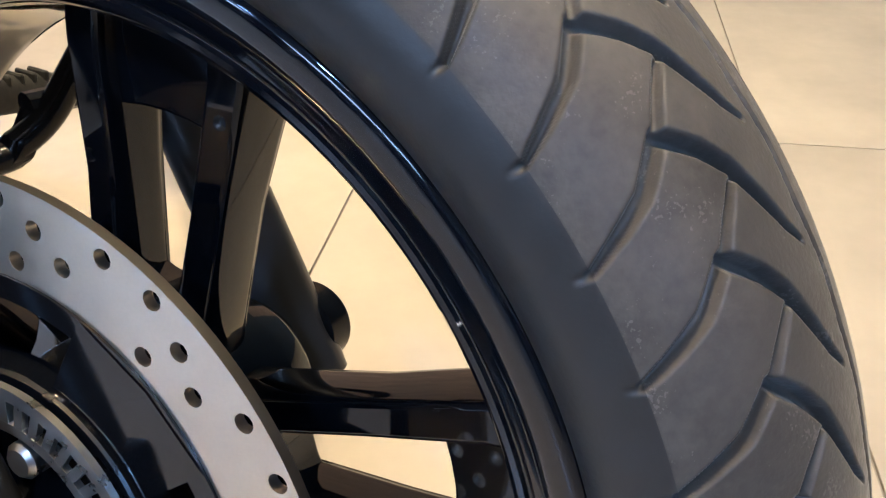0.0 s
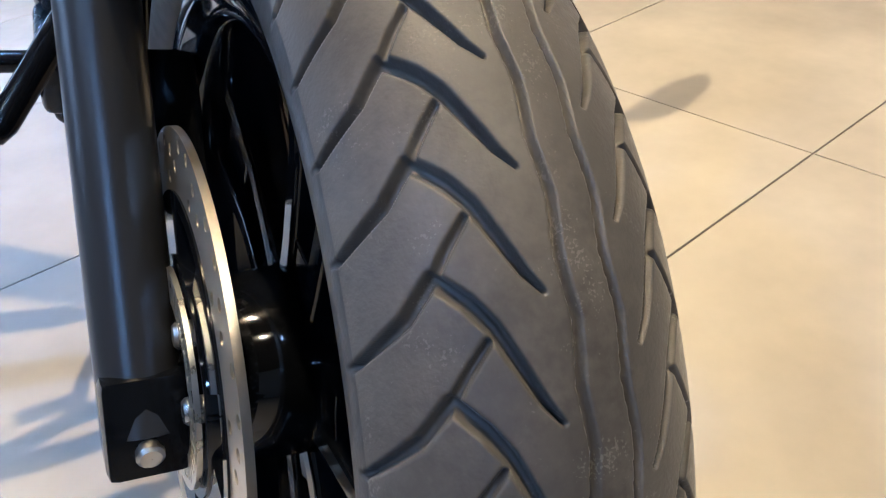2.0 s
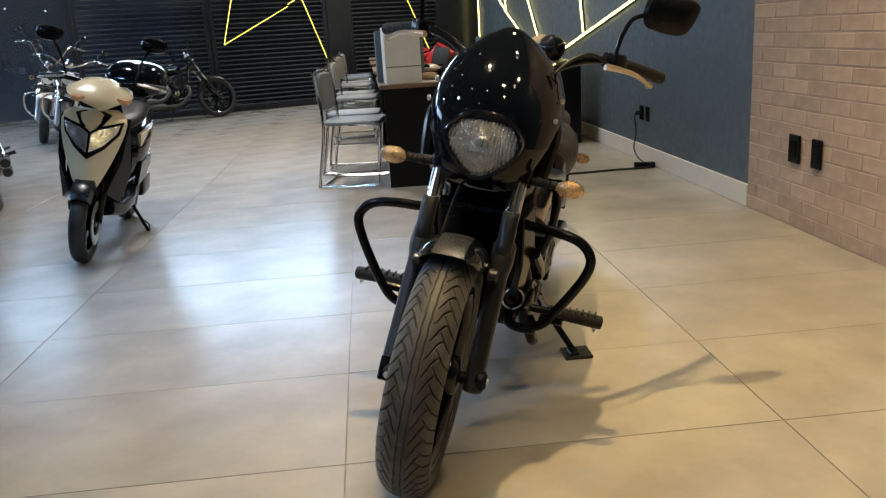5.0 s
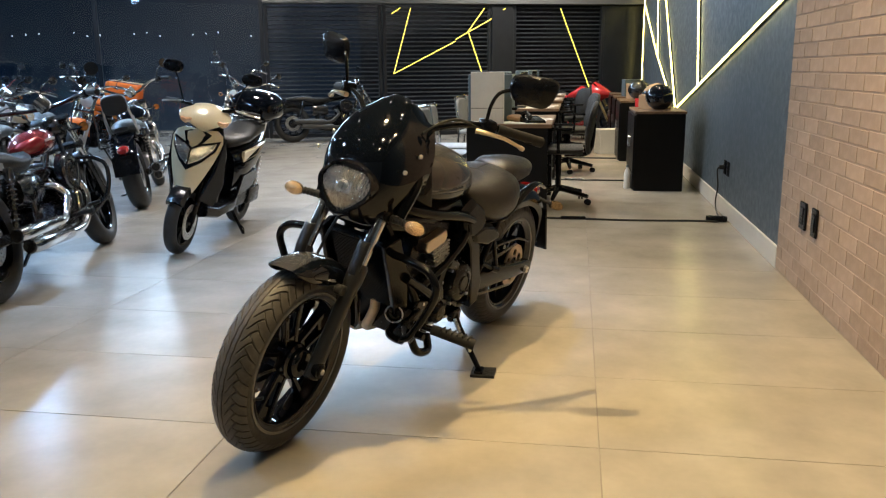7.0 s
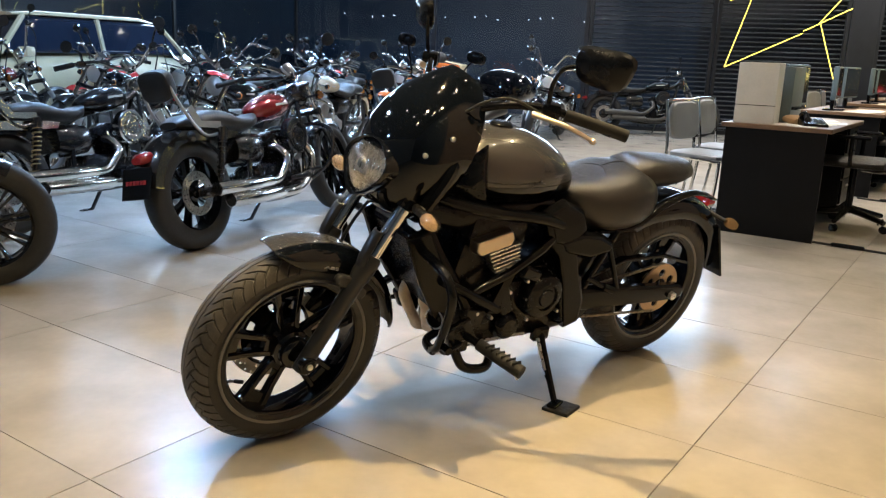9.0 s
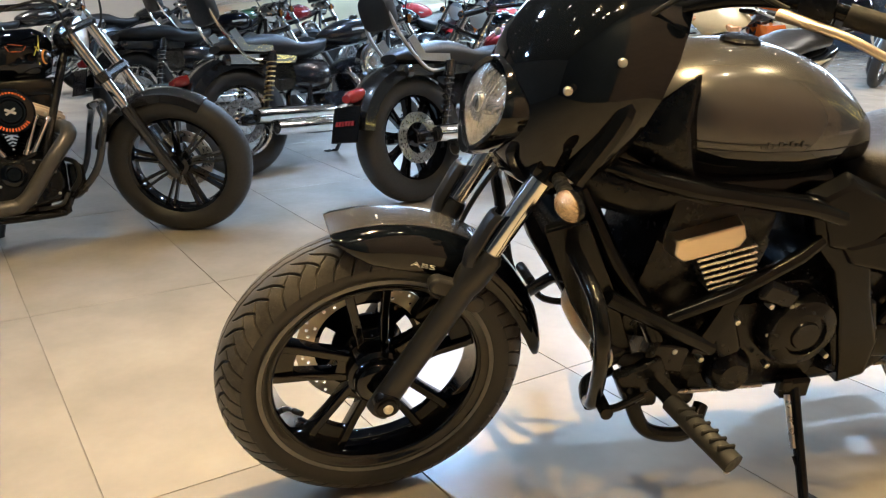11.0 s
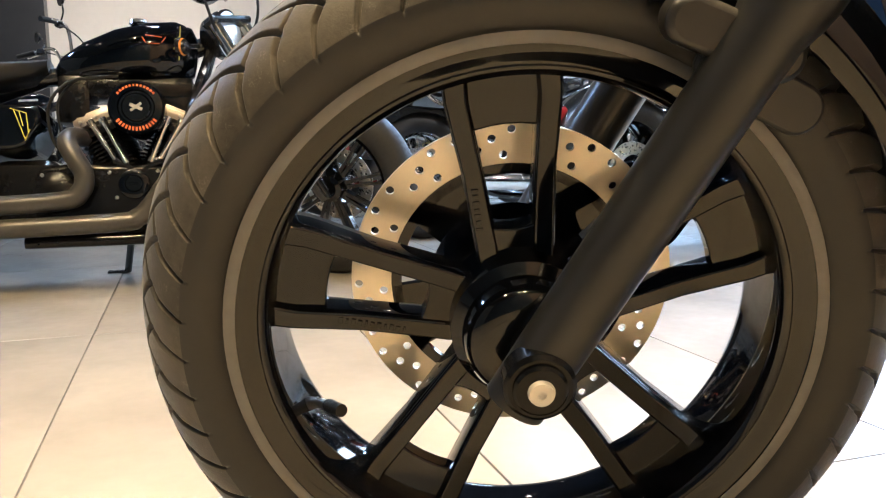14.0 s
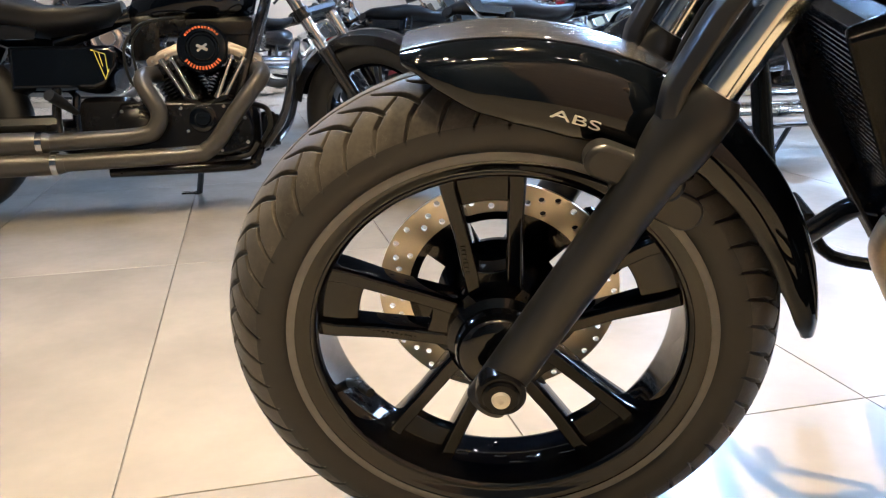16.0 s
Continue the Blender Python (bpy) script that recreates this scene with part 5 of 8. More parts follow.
# exhaust
for way in ([(-0.50, -0.050, 0.455), (-0.445, -0.055, 0.432), (-0.424, -0.060, 0.385), (-0.445, -0.065, 0.335), (-0.490, -0.085, 0.268), (-0.55, -0.110, 0.215), (-0.74, -0.090, 0.215)], [(-0.50, 0.045, 0.455), (-0.458, 0.036, 0.432), (-0.446, 0.022, 0.392), (-0.470, 0.007, 0.347), (-0.505, -0.030, 0.283), (-0.56, -0.068, 0.225), (-0.74, -0.045, 0.225)]):
    part("exhaust_header", tube(way, 0.0185, 16, 7), HEADERPIPE, bike, "tan heat-stained exhaust header pipe")
part("muffler", loft([oval(-0.72, 0.255, 0.09, 0.03, 24, 3), oval(-0.80, 0.262, 0.118, 0.035, 24, 3), oval(-1.05, 0.282, 0.118, 0.045, 24, 3), oval(-1.13, 0.295, 0.09, 0.035, 24, 3)]), SATIN, bike, "low black muffler box")
part("tailpipe", tube([(-1.0, -0.12, 0.20), (-1.12, -0.16, 0.22), (-1.32, -0.18, 0.25)], [0.04, 0.045, 0.042], 20, 5), SATIN, bike)

# crash bars
for s in (1, -1):
    loop = smooth_line([(-0.335, s * 0.09, 0.648), (-0.325, s * 0.17, 0.648), (-0.32, s * 0.25, 0.645), (-0.32, s * 0.305, 0.63), (-0.322, s * 0.335, 0.597), (-0.328, s * 0.336, 0.555), (-0.345, s * 0.305, 0.475), (-0.365, s * 0.262, 0.385), (-0.375, s * 0.235, 0.337), (-0.383, s * 0.20, 0.312), (-0.39, s * 0.15, 0.303), (-0.41, s * 0.112, 0.305), (-0.46, s * 0.10, 0.32)], 6)
    loop = [p + Vector((0, -0.020 if s > 0 and abs(p.y) > 0.2 else 0.004, -0.028 * min(1, max(0, (p.z - 0.32) / 0.2)))) for p in loop]
    if s < 0:      # the one on this side turns up and in again at its foot
        loop = [p + Vector((0.022 * min(1, max(0, (0.5 - p.z) / 0.12)), 0, 0)) for p in loop if abs(p.y) > 0.195 or p.z > 0.45] + smooth_line([(-0.362, -0.19, 0.318), (-0.385, -0.155, 0.365), (-0.41, -0.125, 0.403), (-0.44, -0.10, 0.41)], 4)
    part("crash_bar", tube(loop, 0.0135, 16), SATIN, bike, "black tubular crash bar")
    # rider controls
    tip = 0.368 if s > 0 else -0.412
    peg = part("footpeg", tube([(-0.535, s * 0.215, 0.315), (-0.56, s * 0.30, 0.305), (-0.585, tip, 0.293)], [0.019, 0.021, 0.021], 14), GRIP, bike, "ribbed rubber footpeg")
    part("peg_arm", rod((-0.52, s * 0.15, 0.32), (-0.535, s * 0.22, 0.315), 0.012), SATIN, peg)
    for k in range(6):
        part("peg_rib", rbox((-0.545 - k * 0.006, s * (0.255 + k * (0.019 if s > 0 else 0.025)), 0.327 - k * 0.002), (0.034, 0.006, 0.012), 0.002), GRIP, peg)
    part("peg_feeler", tube([(-0.583, 0.352 if s > 0 else -0.398, 0.285), (-0.585, 0.354 if s > 0 else -0.40, 0.262)], [0.009, 0.006], 8), PRINT, peg)
    part("peg_bracket", cat(rbox((-0.50, s * 0.15, 0.33), (0.10, 0.03, 0.07), 0.01, pose(0, 0, 0, 0, 25, 0), 2), rbox((-0.52, s * 0.145, 0.285), (0.05, 0.025, 0.06), 0.008)), CASE, bike, bevel=0.003)
    part("pedal", cat(tube([(-0.50, s * 0.17, 0.30), (-0.42, s * 0.20, 0.30), (-0.385, s * 0.21, 0.345)], 0.008, 10, 4), tube([(-0.385, s * 0.205, 0.347), (-0.38, s * 0.27, 0.35)], 0.012, 10)), SATIN, bike)
    part("shift_rod", rod((-0.50, s * 0.15, 0.285), (-0.78, s * 0.14, 0.27), 0.0045, 8), STEEL, bike)
    part("pillion_peg", cat(tube([(-1.10, s * 0.15, 0.40), (-1.14, s * 0.16, 0.385)], 0.014, 10), rod((-1.10, s * 0.15, 0.40), (-1.02, s * 0.14, 0.44), 0.01)), SATIN, bike)
part("lower_guard", tube([(-0.475, 0.150, 0.315), (-0.485, 0.165, 0.275), (-0.512, 0.178, 0.225), (-0.565, 0.180, 0.202), (-0.622, 0.165, 0.195), (-0.66, 0.13, 0.225)], 0.0155, 14, 6), SATIN, bike)

# side stand down to its pad
foot = BIKE.inverted() @ Vector((-0.918, 0.256, 0.020))
stand = part("side_stand", cat(tube([(-0.860, 0.130, 0.262), (-0.862, 0.158, 0.215), foot + Vector((0.003, -0.004, 0.010))], [0.015, 0.0125, 0.0105], 14), rbox((-0.862, 0.132, 0.252), (0.07, 0.03, 0.05), 0.008), rbox((-0.835, 0.140, 0.268), (0.030, 0.024, 0.030), 0.005)), SATIN, bike, "slim black side stand")
part("stand_foot", tf(rbox((0, 0, 0), (0.055, 0.035, 0.010), 0.003), Matrix.Translation(foot) @ pose(0, 0, 0, 11, 0, 20)), SATIN, stand)
part("stand_tang", tube([foot.lerp(Vector((-0.862, 0.158, 0.215)), 0.42), foot.lerp(Vector((-0.835, 0.165, 0.215)), 0.40), foot.lerp(Vector((-0.830, 0.165, 0.215)), 0.52)], 0.004, 8), SATIN, stand)
part("stand_spring", tube([(-0.840, 0.150, 0.245), foot.lerp(Vector((-0.835, 0.160, 0.22)), 0.58)], 0.006, 10), STEEL, stand)
pad = part("stand_pad", rbox((0, 0, 0), (0.094, 0.094, 0.012), 0.002), GRIP)
pad.matrix_world = pose(-0.937, 0.264, 0.006, 0, 0, 27)
tagged(pad, "thin square black rubber pad under the side stand", "stand pad")

# ---- the other motorcycles ----
GUNBLACK = material("satin_black_bike_paint", (0.009, 0.009, 0.010), 0.22, var=0.2, coat=0.6)
DEEPRED = material("deep_red_paint", (0.22, 0.012, 0.012), 0.2, metal=0.3, var=0.15, coat=1.0)
BRIGHTRED = material("bright_red_paint", (0.55, 0.03, 0.03), 0.25, var=0.1, coat=0.8)
CREAM = material("cream_paint", (0.62, 0.52, 0.36), 0.25, var=0.08, coat=0.8)
PEARL = material("pearl_white_paint", (0.66, 0.56, 0.36), 0.22, var=0.06, coat=0.9)
ORANGE = material("orange_paint", (0.62, 0.13, 0.02), 0.22, var=0.1, coat=0.9)
TEAL = material("teal_paint", (0.03, 0.20, 0.22), 0.22, var=0.1, coat=0.9)
GREEN = material("dark_green_paint", (0.03, 0.075, 0.035), 0.22, var=0.1, coat=0.9)
GOLD = material("gold_shock_spring", (0.55, 0.42, 0.20), 0.3, metal=0.9, var=0.1)
SILVERCAST = material("silver_engine_casting", (0.42, 0.41, 0.40), 0.35, metal=0.8, var=0.2, bump=0.1, bscale=300)
ORANGEPRINT = material("orange_print", (0.80, 0.14, 0.03), 0.5, var=0.1)
REDPRINT = material("red_print", (0.26, 0.012, 0.012), 0.5, var=0.1)
SMOKE = glass("smoke_windshield", (0.75, 0.80, 0.85), 0.03, 1.1)
DULLBLACKPIPE = material("matt_black_exhaust", (0.05, 0.049, 0.047), 0.42, var=0.3, bump=0.1, bscale=500)
TYREBLACK = material("plain_tyre_black", (0.013, 0.013, 0.013), 0.55, var=0.3, bump=0.15, bscale=300)
SHARED = {}


def shared(name, key, build, mat_, parent, m=None, label=""):
    """A part whose mesh is built once and used again by alike parts."""
    k = (name, key, mat_.name)
    if k not in SHARED:
        SHARED[k] = mesh_of(name, build())
        SHARED[k].materials.append(mat_)
    ob = new(name, SHARED[k])
    ob.parent = parent
    if m is not None:
        ob.matrix_local = m
    return tagged(ob, label=label) if label else ob


def plain_tyre(r, w, n=56):
    a = np.linspace(-1, 1, 15)
    prof = [(r - w * 0.92 * abs(t) ** 2.3, w * math.sin(t * 1.5)) for t in a]
    prof = [(r - w * 1.45, -w * 0.72), (r - w * 1.2, -w * 0.95)] + prof + [(r - w * 1.2, w * 0.95), (r - w * 1.45, w * 0.72)]
    return lathe(prof, n, closed=True)


def tread_cuts(r, w, n=40):
    out = []
    for k in range(n):
        for s in (-1, 1):
            a = 360 * (k + (0.5 if s > 0 else 0)) / n
            out.append(tf(tube([(0.004, s * w * 0.35, r - 0.0035), (-0.012, s * w * 0.72, r - w * 0.33), (-0.016, s * w * 0.92, r - w * 0.62)], [0.0016, 0.0022, 0.0018], 5), pose(0, 0, 0, 0, a, 0)))
    return cat(*out)


def spoke_wheel(parent, at, m, r, w, style, dark, bright, name):
    """Rim, tyre, hub, disc and spokes round the y axis."""
    M = m @ Matrix.Translation(at)
    rim = r - w * 1.45
    rim_mat = bright if style == "wire" else dark
    wheel = shared(name, (r, w, style), lambda: lathe([(rim - 0.016, -w * 0.3), (rim - 0.012, -w * 0.6), (rim + 0.006, -w * 0.74), (rim + 0.008, -w * 0.70), (rim - 0.002, 0), (rim + 0.008, w * 0.70), (rim + 0.006, w * 0.74), (rim - 0.012, w * 0.6), (rim - 0.016, w * 0.3)], 48, closed=True), rim_mat, parent, M, "motorcycle wheel with spokes")
    shared("tyre", (r, w), lambda: plain_tyre(r, w), TYREBLACK, wheel, None, "black rubber tyre")
    shared("tread_groove", (r, w), lambda: tread_cuts(r, w), SIDEWALL, wheel)
    shared("hub", (style,), lambda: lathe([(0.0001, 0.06), (0.022, 0.06), (0.028, 0.045), (0.045, 0.04), (0.05, 0.0), (0.045, -0.04), (0.028, -0.045), (0.022, -0.06), (0.0001, -0.06)], 28), bright if style == "wire" else dark, wheel)
    if style == "wire":
        for k in range(24):
            s = 1 if k % 2 else -1
            shared("spoke", (r, w, s), lambda: rod((0.02 * (1 if s > 0 else -1), s * 0.035, 0.042), (0, 0, rim - 0.01), 0.0026, 6), bright, wheel, pose(0, 0, 0, 0, 15 * k, 0))
    else:
        for k in range(9):
            shared("spoke", (r, w, style), lambda: cat(*[loft([[(o * f - h, -d, z), (o * f + h, -d, z), (o * f + h, d, z), (o * f - h, d, z)] for f, h, d, z in ((0.4, 0.007, 0.018, 0.045), (0.7, 0.0052, 0.014, rim * 0.6), (1.0, 0.0062, 0.018, rim - 0.012))]) for o in (-0.016, 0.016)]), dark, wheel, pose(0, 0, 0, 0, 40 * k, 0))
    shared("brake_disc", (name,), lambda: drilled_ring(Vector((0, 0, 0)), -0.058 if name == "rear_wheel" else 0.058, 0.075, 0.125, 0.005, [(0.107, 2 * math.pi * q / 20) for q in range(20)], 0.005, 60), STEEL, wheel)
    return wheel


def coil(x0, z0, x1, z1, y, r, turns):
    pts = []
    d = Vector((x1 - x0, 0, z1 - z0))
    a = d.normalized()
    b = Vector((0, 1, 0))
    c = a.cross(b)
    for i in range(turns * 9 + 1):
        w = 2 * math.pi * i / 9
        pts.append(Vector((x0, y, z0)) + d * (i / (turns * 9)) + b * r * math.cos(w) + c * r * math.sin(w))
    return tube(pts, 0.0042, 6)


def cylinder_fins(tilt, x):
    prof = [(0.0001, 0.05), (0.06, 0.05)]
    for k in range(8):
        z = 0.098 + k * 0.0135
        prof += [(0.062, z), (0.082 - 0.001 * k, z), (0.082 - 0.001 * k, z + 0.0055), (0.062, z + 0.0055)]
    prof += [(0.06, 0.21), (0.0001, 0.21)]
    return tf(lathe([(r, -z) for r, z in prof], 24, m=pose(0, 0, 0, -90)), Matrix.Translation((x, 0, 0.36)) @ pose(0, 0, 0, 0, tilt, 0))


def tank_form(long=0.36, wide=0.11, high=0.085):
    rs = []
    for f, kw, kh in ((0, 0.35, 0.3), (0.06, 0.62, 0.62), (0.2, 0.9, 0.92), (0.42, 1.0, 1.0), (0.65, 0.92, 0.9), (0.85, 0.66, 0.6), (0.96, 0.42, 0.36), (1, 0.2, 0.2)):
        rs.append(oval(-0.50 - f * long, 0.775 - 0.035 * f, wide * kw, 0.07 * kh + 0.01, 24, 2.3, high * kh))
    return loft(rs)

BLACKENGINE = material("black_engine_enamel", (0.007, 0.007, 0.008), 0.2, var=0.25, bump=0.08, bscale=420, spec=0.3)
SMOKEPIPE = material("smoked_matt_exhaust", (0.075, 0.070, 0.064), 0.36, metal=0.35, var=0.2, scale=5, bump=0.05, bscale=500)
ROCKERTOP = material("satin_alloy_rocker", (0.40, 0.35, 0.31), 0.35, metal=0.7, var=0.15, scale=20)
YELLOWLINE = material("yellow_line_print", (0.70, 0.62, 0.10), 0.4, var=0.1)


def big_twin_body(th_):
    """The black cruiser's tank, twin engine, pipes and side box, seen close by through the front wheel."""
    tank = part("fuel_tank", loft([oval(x, z, w, d, 28, 2.5, u) for x, z, w, d, u in ((-0.415, 0.785, 0.03, 0.04, 0.035), (-0.43, 0.775, 0.07, 0.085, 0.075), (-0.48, 0.765, 0.098, 0.105, 0.105), (-0.57, 0.758, 0.112, 0.102, 0.106), (-0.67, 0.745, 0.108, 0.09, 0.095), (-0.77, 0.722, 0.084, 0.07, 0.075), (-0.84, 0.70, 0.055, 0.045, 0.05), (-0.865, 0.69, 0.02, 0.015, 0.02))]), GLOSS, th_, "glossy black teardrop fuel tank", 50)
    part("filler_cap", lathe([(0.0001, 0.014), (0.026, 0.012), (0.03, 0)], 20, m=Matrix.Translation((-0.60, -0.03, 0.858)) @ pose(0, 0, 0, 90, 0, 0)), CHROME, tank)
    for x, z, w, tilt in ((-0.545, 0.795, 0.05, 8), (-0.515, 0.782, 0.022, -55), (-0.575, 0.782, 0.022, 60), (-0.545, 0.77, 0.035, 0)):
        part("badge_line", rbox((x, -0.1125, z), (w, 0.003, 0.0028), 0.0005, pose(0, 0, 0, 0, tilt, 0)), ORANGEPRINT, tank, "thin orange badge outline")
    for x0, z0, x1, z1 in ((-0.47, 0.72, -0.462, 0.83), (-0.478, 0.79, -0.458, 0.75), (-0.485, 0.755, -0.465, 0.80)):
        part("accent_line", rod((x0, -0.104, z0), (x1, -0.104, z1), 0.0018, 6), YELLOWLINE, tank, "thin yellow accent line")
    box = part("side_box", loft([[(x, y, z) for x, z in ((-1.24, 0.575), (-0.90, 0.572), (-0.878, 0.555), (-0.885, 0.50), (-0.925, 0.435), (-0.96, 0.422), (-1.24, 0.425))] for y in (0.12, -0.115)] + [[(-1.06 + (x + 1.06) * 0.93, -0.138, 0.50 + (z - 0.50) * 0.86) for x, z in ((-1.24, 0.575), (-0.90, 0.572), (-0.878, 0.555), (-0.885, 0.50), (-0.925, 0.435), (-0.96, 0.422), (-1.24, 0.425))]]), GLOSS, th_, "gloss black side box below the seat", bevel=0.006)
    for x0, z0, x1, z1 in ((-0.97, 0.555, -0.925, 0.54), (-0.96, 0.55, -0.93, 0.46), (-0.945, 0.545, -0.935, 0.50), (-0.925, 0.54, -0.92, 0.48), (-0.93, 0.455, -0.915, 0.49)):
        part("accent_line", rod((x0, -0.138, z0), (x1, -0.138, z1), 0.0017, 6), YELLOWLINE, box, "thin yellow accent line")
    case = part("crankcase", cat(rbox((-0.66, 0, 0.285), (0.46, 0.20, 0.20), 0.05, None, 3), rbox((-0.94, 0, 0.30), (0.20, 0.21, 0.21), 0.05, None, 3)), BLACKENGINE, th_, "black twin-cylinder engine case")
    outline = ((-0.91, 0.335), (-0.89, 0.372), (-0.80, 0.382), (-0.70, 0.375), (-0.52, 0.372), (-0.465, 0.345), (-0.44, 0.27), (-0.46, 0.20), (-0.53, 0.18), (-0.86, 0.19), (-0.90, 0.25))
    part("gearcase_cover", loft([[(x, y, z) for x, z in outline] for y in (-0.09, -0.128)] + [[(-0.68 + (x + 0.68) * 0.955, -0.140, 0.28 + (z - 0.28) * 0.9) for x, z in outline]]), BLACKENGINE, case, "black gearcase cover", bevel=0.004)
    part("cam_cap", cat(lathe([(0.0001, 0.016), (0.024, 0.016), (0.028, 0.010), (0.034, 0.010), (0.046, 0.006), (0.048, 0.0)], 32, m=Matrix.Translation((-0.617, -0.14, 0.312)) @ pose(0, 0, 0, 0, 0, 180)), rbox((-0.617, -0.157, 0.312), (0.03, 0.004, 0.006), 0.001)), GLOSS, case, "round gloss black timing cap")
    part("gearbox_cap", lathe([(0.0001, 0.012), (0.05, 0.010), (0.066, 0.0)], 36, m=Matrix.Translation((-0.845, -0.14, 0.29)) @ pose(0, 0, 0, 0, 0, 180)), BLACKENGINE, case)
    for x, z in ((-0.885, 0.345), (-0.755, 0.362), (-0.69, 0.35), (-0.545, 0.352), (-0.475, 0.31), (-0.47, 0.225), (-0.56, 0.20), (-0.68, 0.205), (-0.80, 0.21), (-0.565, 0.25), (-0.67, 0.27)):
        part("case_screw", disc_y((x, -0.142, z), 0.0062, 0.006, 10), STEEL, case)
    for tilt in (-22.5, 22.5):
        m_ = Matrix.Translation((-0.605, 0, 0.225)) @ pose(0, 0, 0, 0, tilt, 0)
        prof = [(0.0001, 0.10), (0.064, 0.10)]
        for k in range(10):
            z = 0.145 + k * 0.0132
            r = 0.083 if k < 9 else 0.088
            prof += [(0.066, z), (r, z), (r, z + 0.006), (0.066, z + 0.006)]
        prof += [(0.066, 0.29), (0.0001, 0.29)]
        cyl = part("cylinder", tf(lathe([(r, -z) for r, z in prof], 32, m=pose(0, 0, 0, -90)), m_), BLACKENGINE, case, "black finned cylinder")
        part("head", tf(rbox((0, 0, 0.298), (0.15, 0.175, 0.035), 0.014, None, 2), m_), BLACKENGINE, cyl)
        part("rocker_cover", tf(cat(rbox((0, 0, 0.338), (0.146, 0.175, 0.034), 0.013, None, 2), rbox((0, 0, 0.357), (0.12, 0.14, 0.016), 0.007, None, 2)), m_), ROCKERTOP, cyl, "satin alloy rocker cover")
        for k in range(3):
            part("rocker_bolt", tf(disc_y((-0.05 + k * 0.05, -0.089, 0.338), 0.006, 0.006, 10), m_), STEEL, cyl)
    for (x0, z0), (x1, z1) in (((-0.748, 0.52), (-0.662, 0.372)), ((-0.712, 0.528), (-0.640, 0.378)), ((-0.468, 0.52), (-0.545, 0.378)), ((-0.510, 0.53), (-0.568, 0.382))):
        rod_ = part("pushrod_tube", rod((x0, -0.105, z0), (x1, -0.125, z1), 0.0095, 14), CHROME, case, "polished pushrod tube")
        part("collar", rod((x1, -0.125, z1), (x1 + (x0 - x1) * 0.1, -0.123, z1 + (z0 - z1) * 0.1), 0.013, 14), CHROME, rod_)
        part("collar", rod((x0, -0.105, z0), (x0 + (x1 - x0) * 0.08, -0.107, z0 + (z1 - z0) * 0.08), 0.013, 14), CHROME, rod_)
    for x in (-0.648, -0.56):
        part("lifter_block", rbox((x, -0.12, 0.372), (0.07, 0.04, 0.022), 0.006, pose(0, 0, 0, 0, 25 if x < -0.6 else -25, 0)), BLACKENGINE, case)
    ac = part("air_cleaner", lathe([(0.0001, 0.030), (0.040, 0.030), (0.046, 0.024), (0.052, 0.024), (0.056, 0.029), (0.078, 0.027), (0.085, 0.018), (0.086, -0.03), (0.07, -0.035)], 48, m=Matrix.Translation((-0.597, -0.165, 0.546)) @ pose(0, 0, 0, 0, 0, 180)), GLOSS, th_, "round black air cleaner cover with a red-lettered rim")
    for k in range(13):
        part("letter_bar", tf(rbox((0, 0, 0.0685), (0.0062, 0.003, 0.0125), 0.0004), Matrix.Translation((-0.597, -0.193, 0.546)) @ pose(0, 0, 0, 0, 180 - 52 + k * 8.7, 0)), ORANGEPRINT, ac)
    for k in range(12):
        part("letter_bar", tf(rbox((0, 0, 0.0685), (0.0068, 0.003, 0.0075), 0.0004), Matrix.Translation((-0.597, -0.193, 0.546)) @ pose(0, 0, 0, 0, -50 + k * 9.1, 0)), ORANGEPRINT, ac)
    part("badge", cat(rbox((-0.597, -0.197, 0.546), (0.04, 0.004, 0.010), 0.001, pose(0, 0, 0, 0, 25, 0)), rbox((-0.597, -0.197, 0.546), (0.04, 0.004, 0.008), 0.001, pose(0, 0, 0, 0, -35, 0))), PRINT, ac, "small silver centre emblem")
    part("coil_cover", cat(rbox((-0.60, 0, 0.64), (0.34, 0.13, 0.07), 0.02, None, 2), rbox((-0.49, 0, 0.60), (0.10, 0.11, 0.12), 0.02, None, 2), rbox((-0.80, 0, 0.60), (0.10, 0.14, 0.16), 0.02, None, 2)), BLACKENGINE, th_)
    part("intake", tube([(-0.597, -0.06, 0.50), (-0.597, -0.15, 0.53)], 0.04, 16), BLACKENGINE, case)
    rear = [(-0.775, -0.06, 0.475), (-0.80, -0.12, 0.468), (-0.806, -0.16, 0.44), (-0.782, -0.178, 0.39), (-0.757, -0.18, 0.340), (-0.768, -0.18, 0.288), (-0.83, -0.18, 0.258), (-1.14, -0.18, 0.246)]
    front = [(-0.44, -0.06, 0.485), (-0.412, -0.11, 0.475), (-0.412, -0.155, 0.445), (-0.455, -0.175, 0.388), (-0.505, -0.18, 0.322), (-0.568, -0.18, 0.235), (-0.605, -0.18, 0.203), (-0.67, -0.18, 0.188), (-1.10, -0.18, 0.176)]
    for line in (rear, front):
        pipe = part("exhaust_pipe", tube(line, 0.0295, 20, 6), SMOKEPIPE, th_, "smoke-grey matt exhaust pipe")
        x0, y0, z0 = line[-1]
        part("muffler", tube([(x0 + 0.03, y0, z0), (x0, y0, z0), (x0 - 0.50, y0 - 0.005, z0 - 0.004), (x0 - 0.62, y0 - 0.005, z0 - 0.005)], [0.030, 0.038, 0.040, 0.038], 22), SMOKEPIPE, pipe, "long smoke-grey muffler")
        part("clamp", tube([(x0 + 0.008, y0, z0), (x0 - 0.012, y0, z0)], 0.0405, 22), CHROME, pipe, "bright clamp ring")
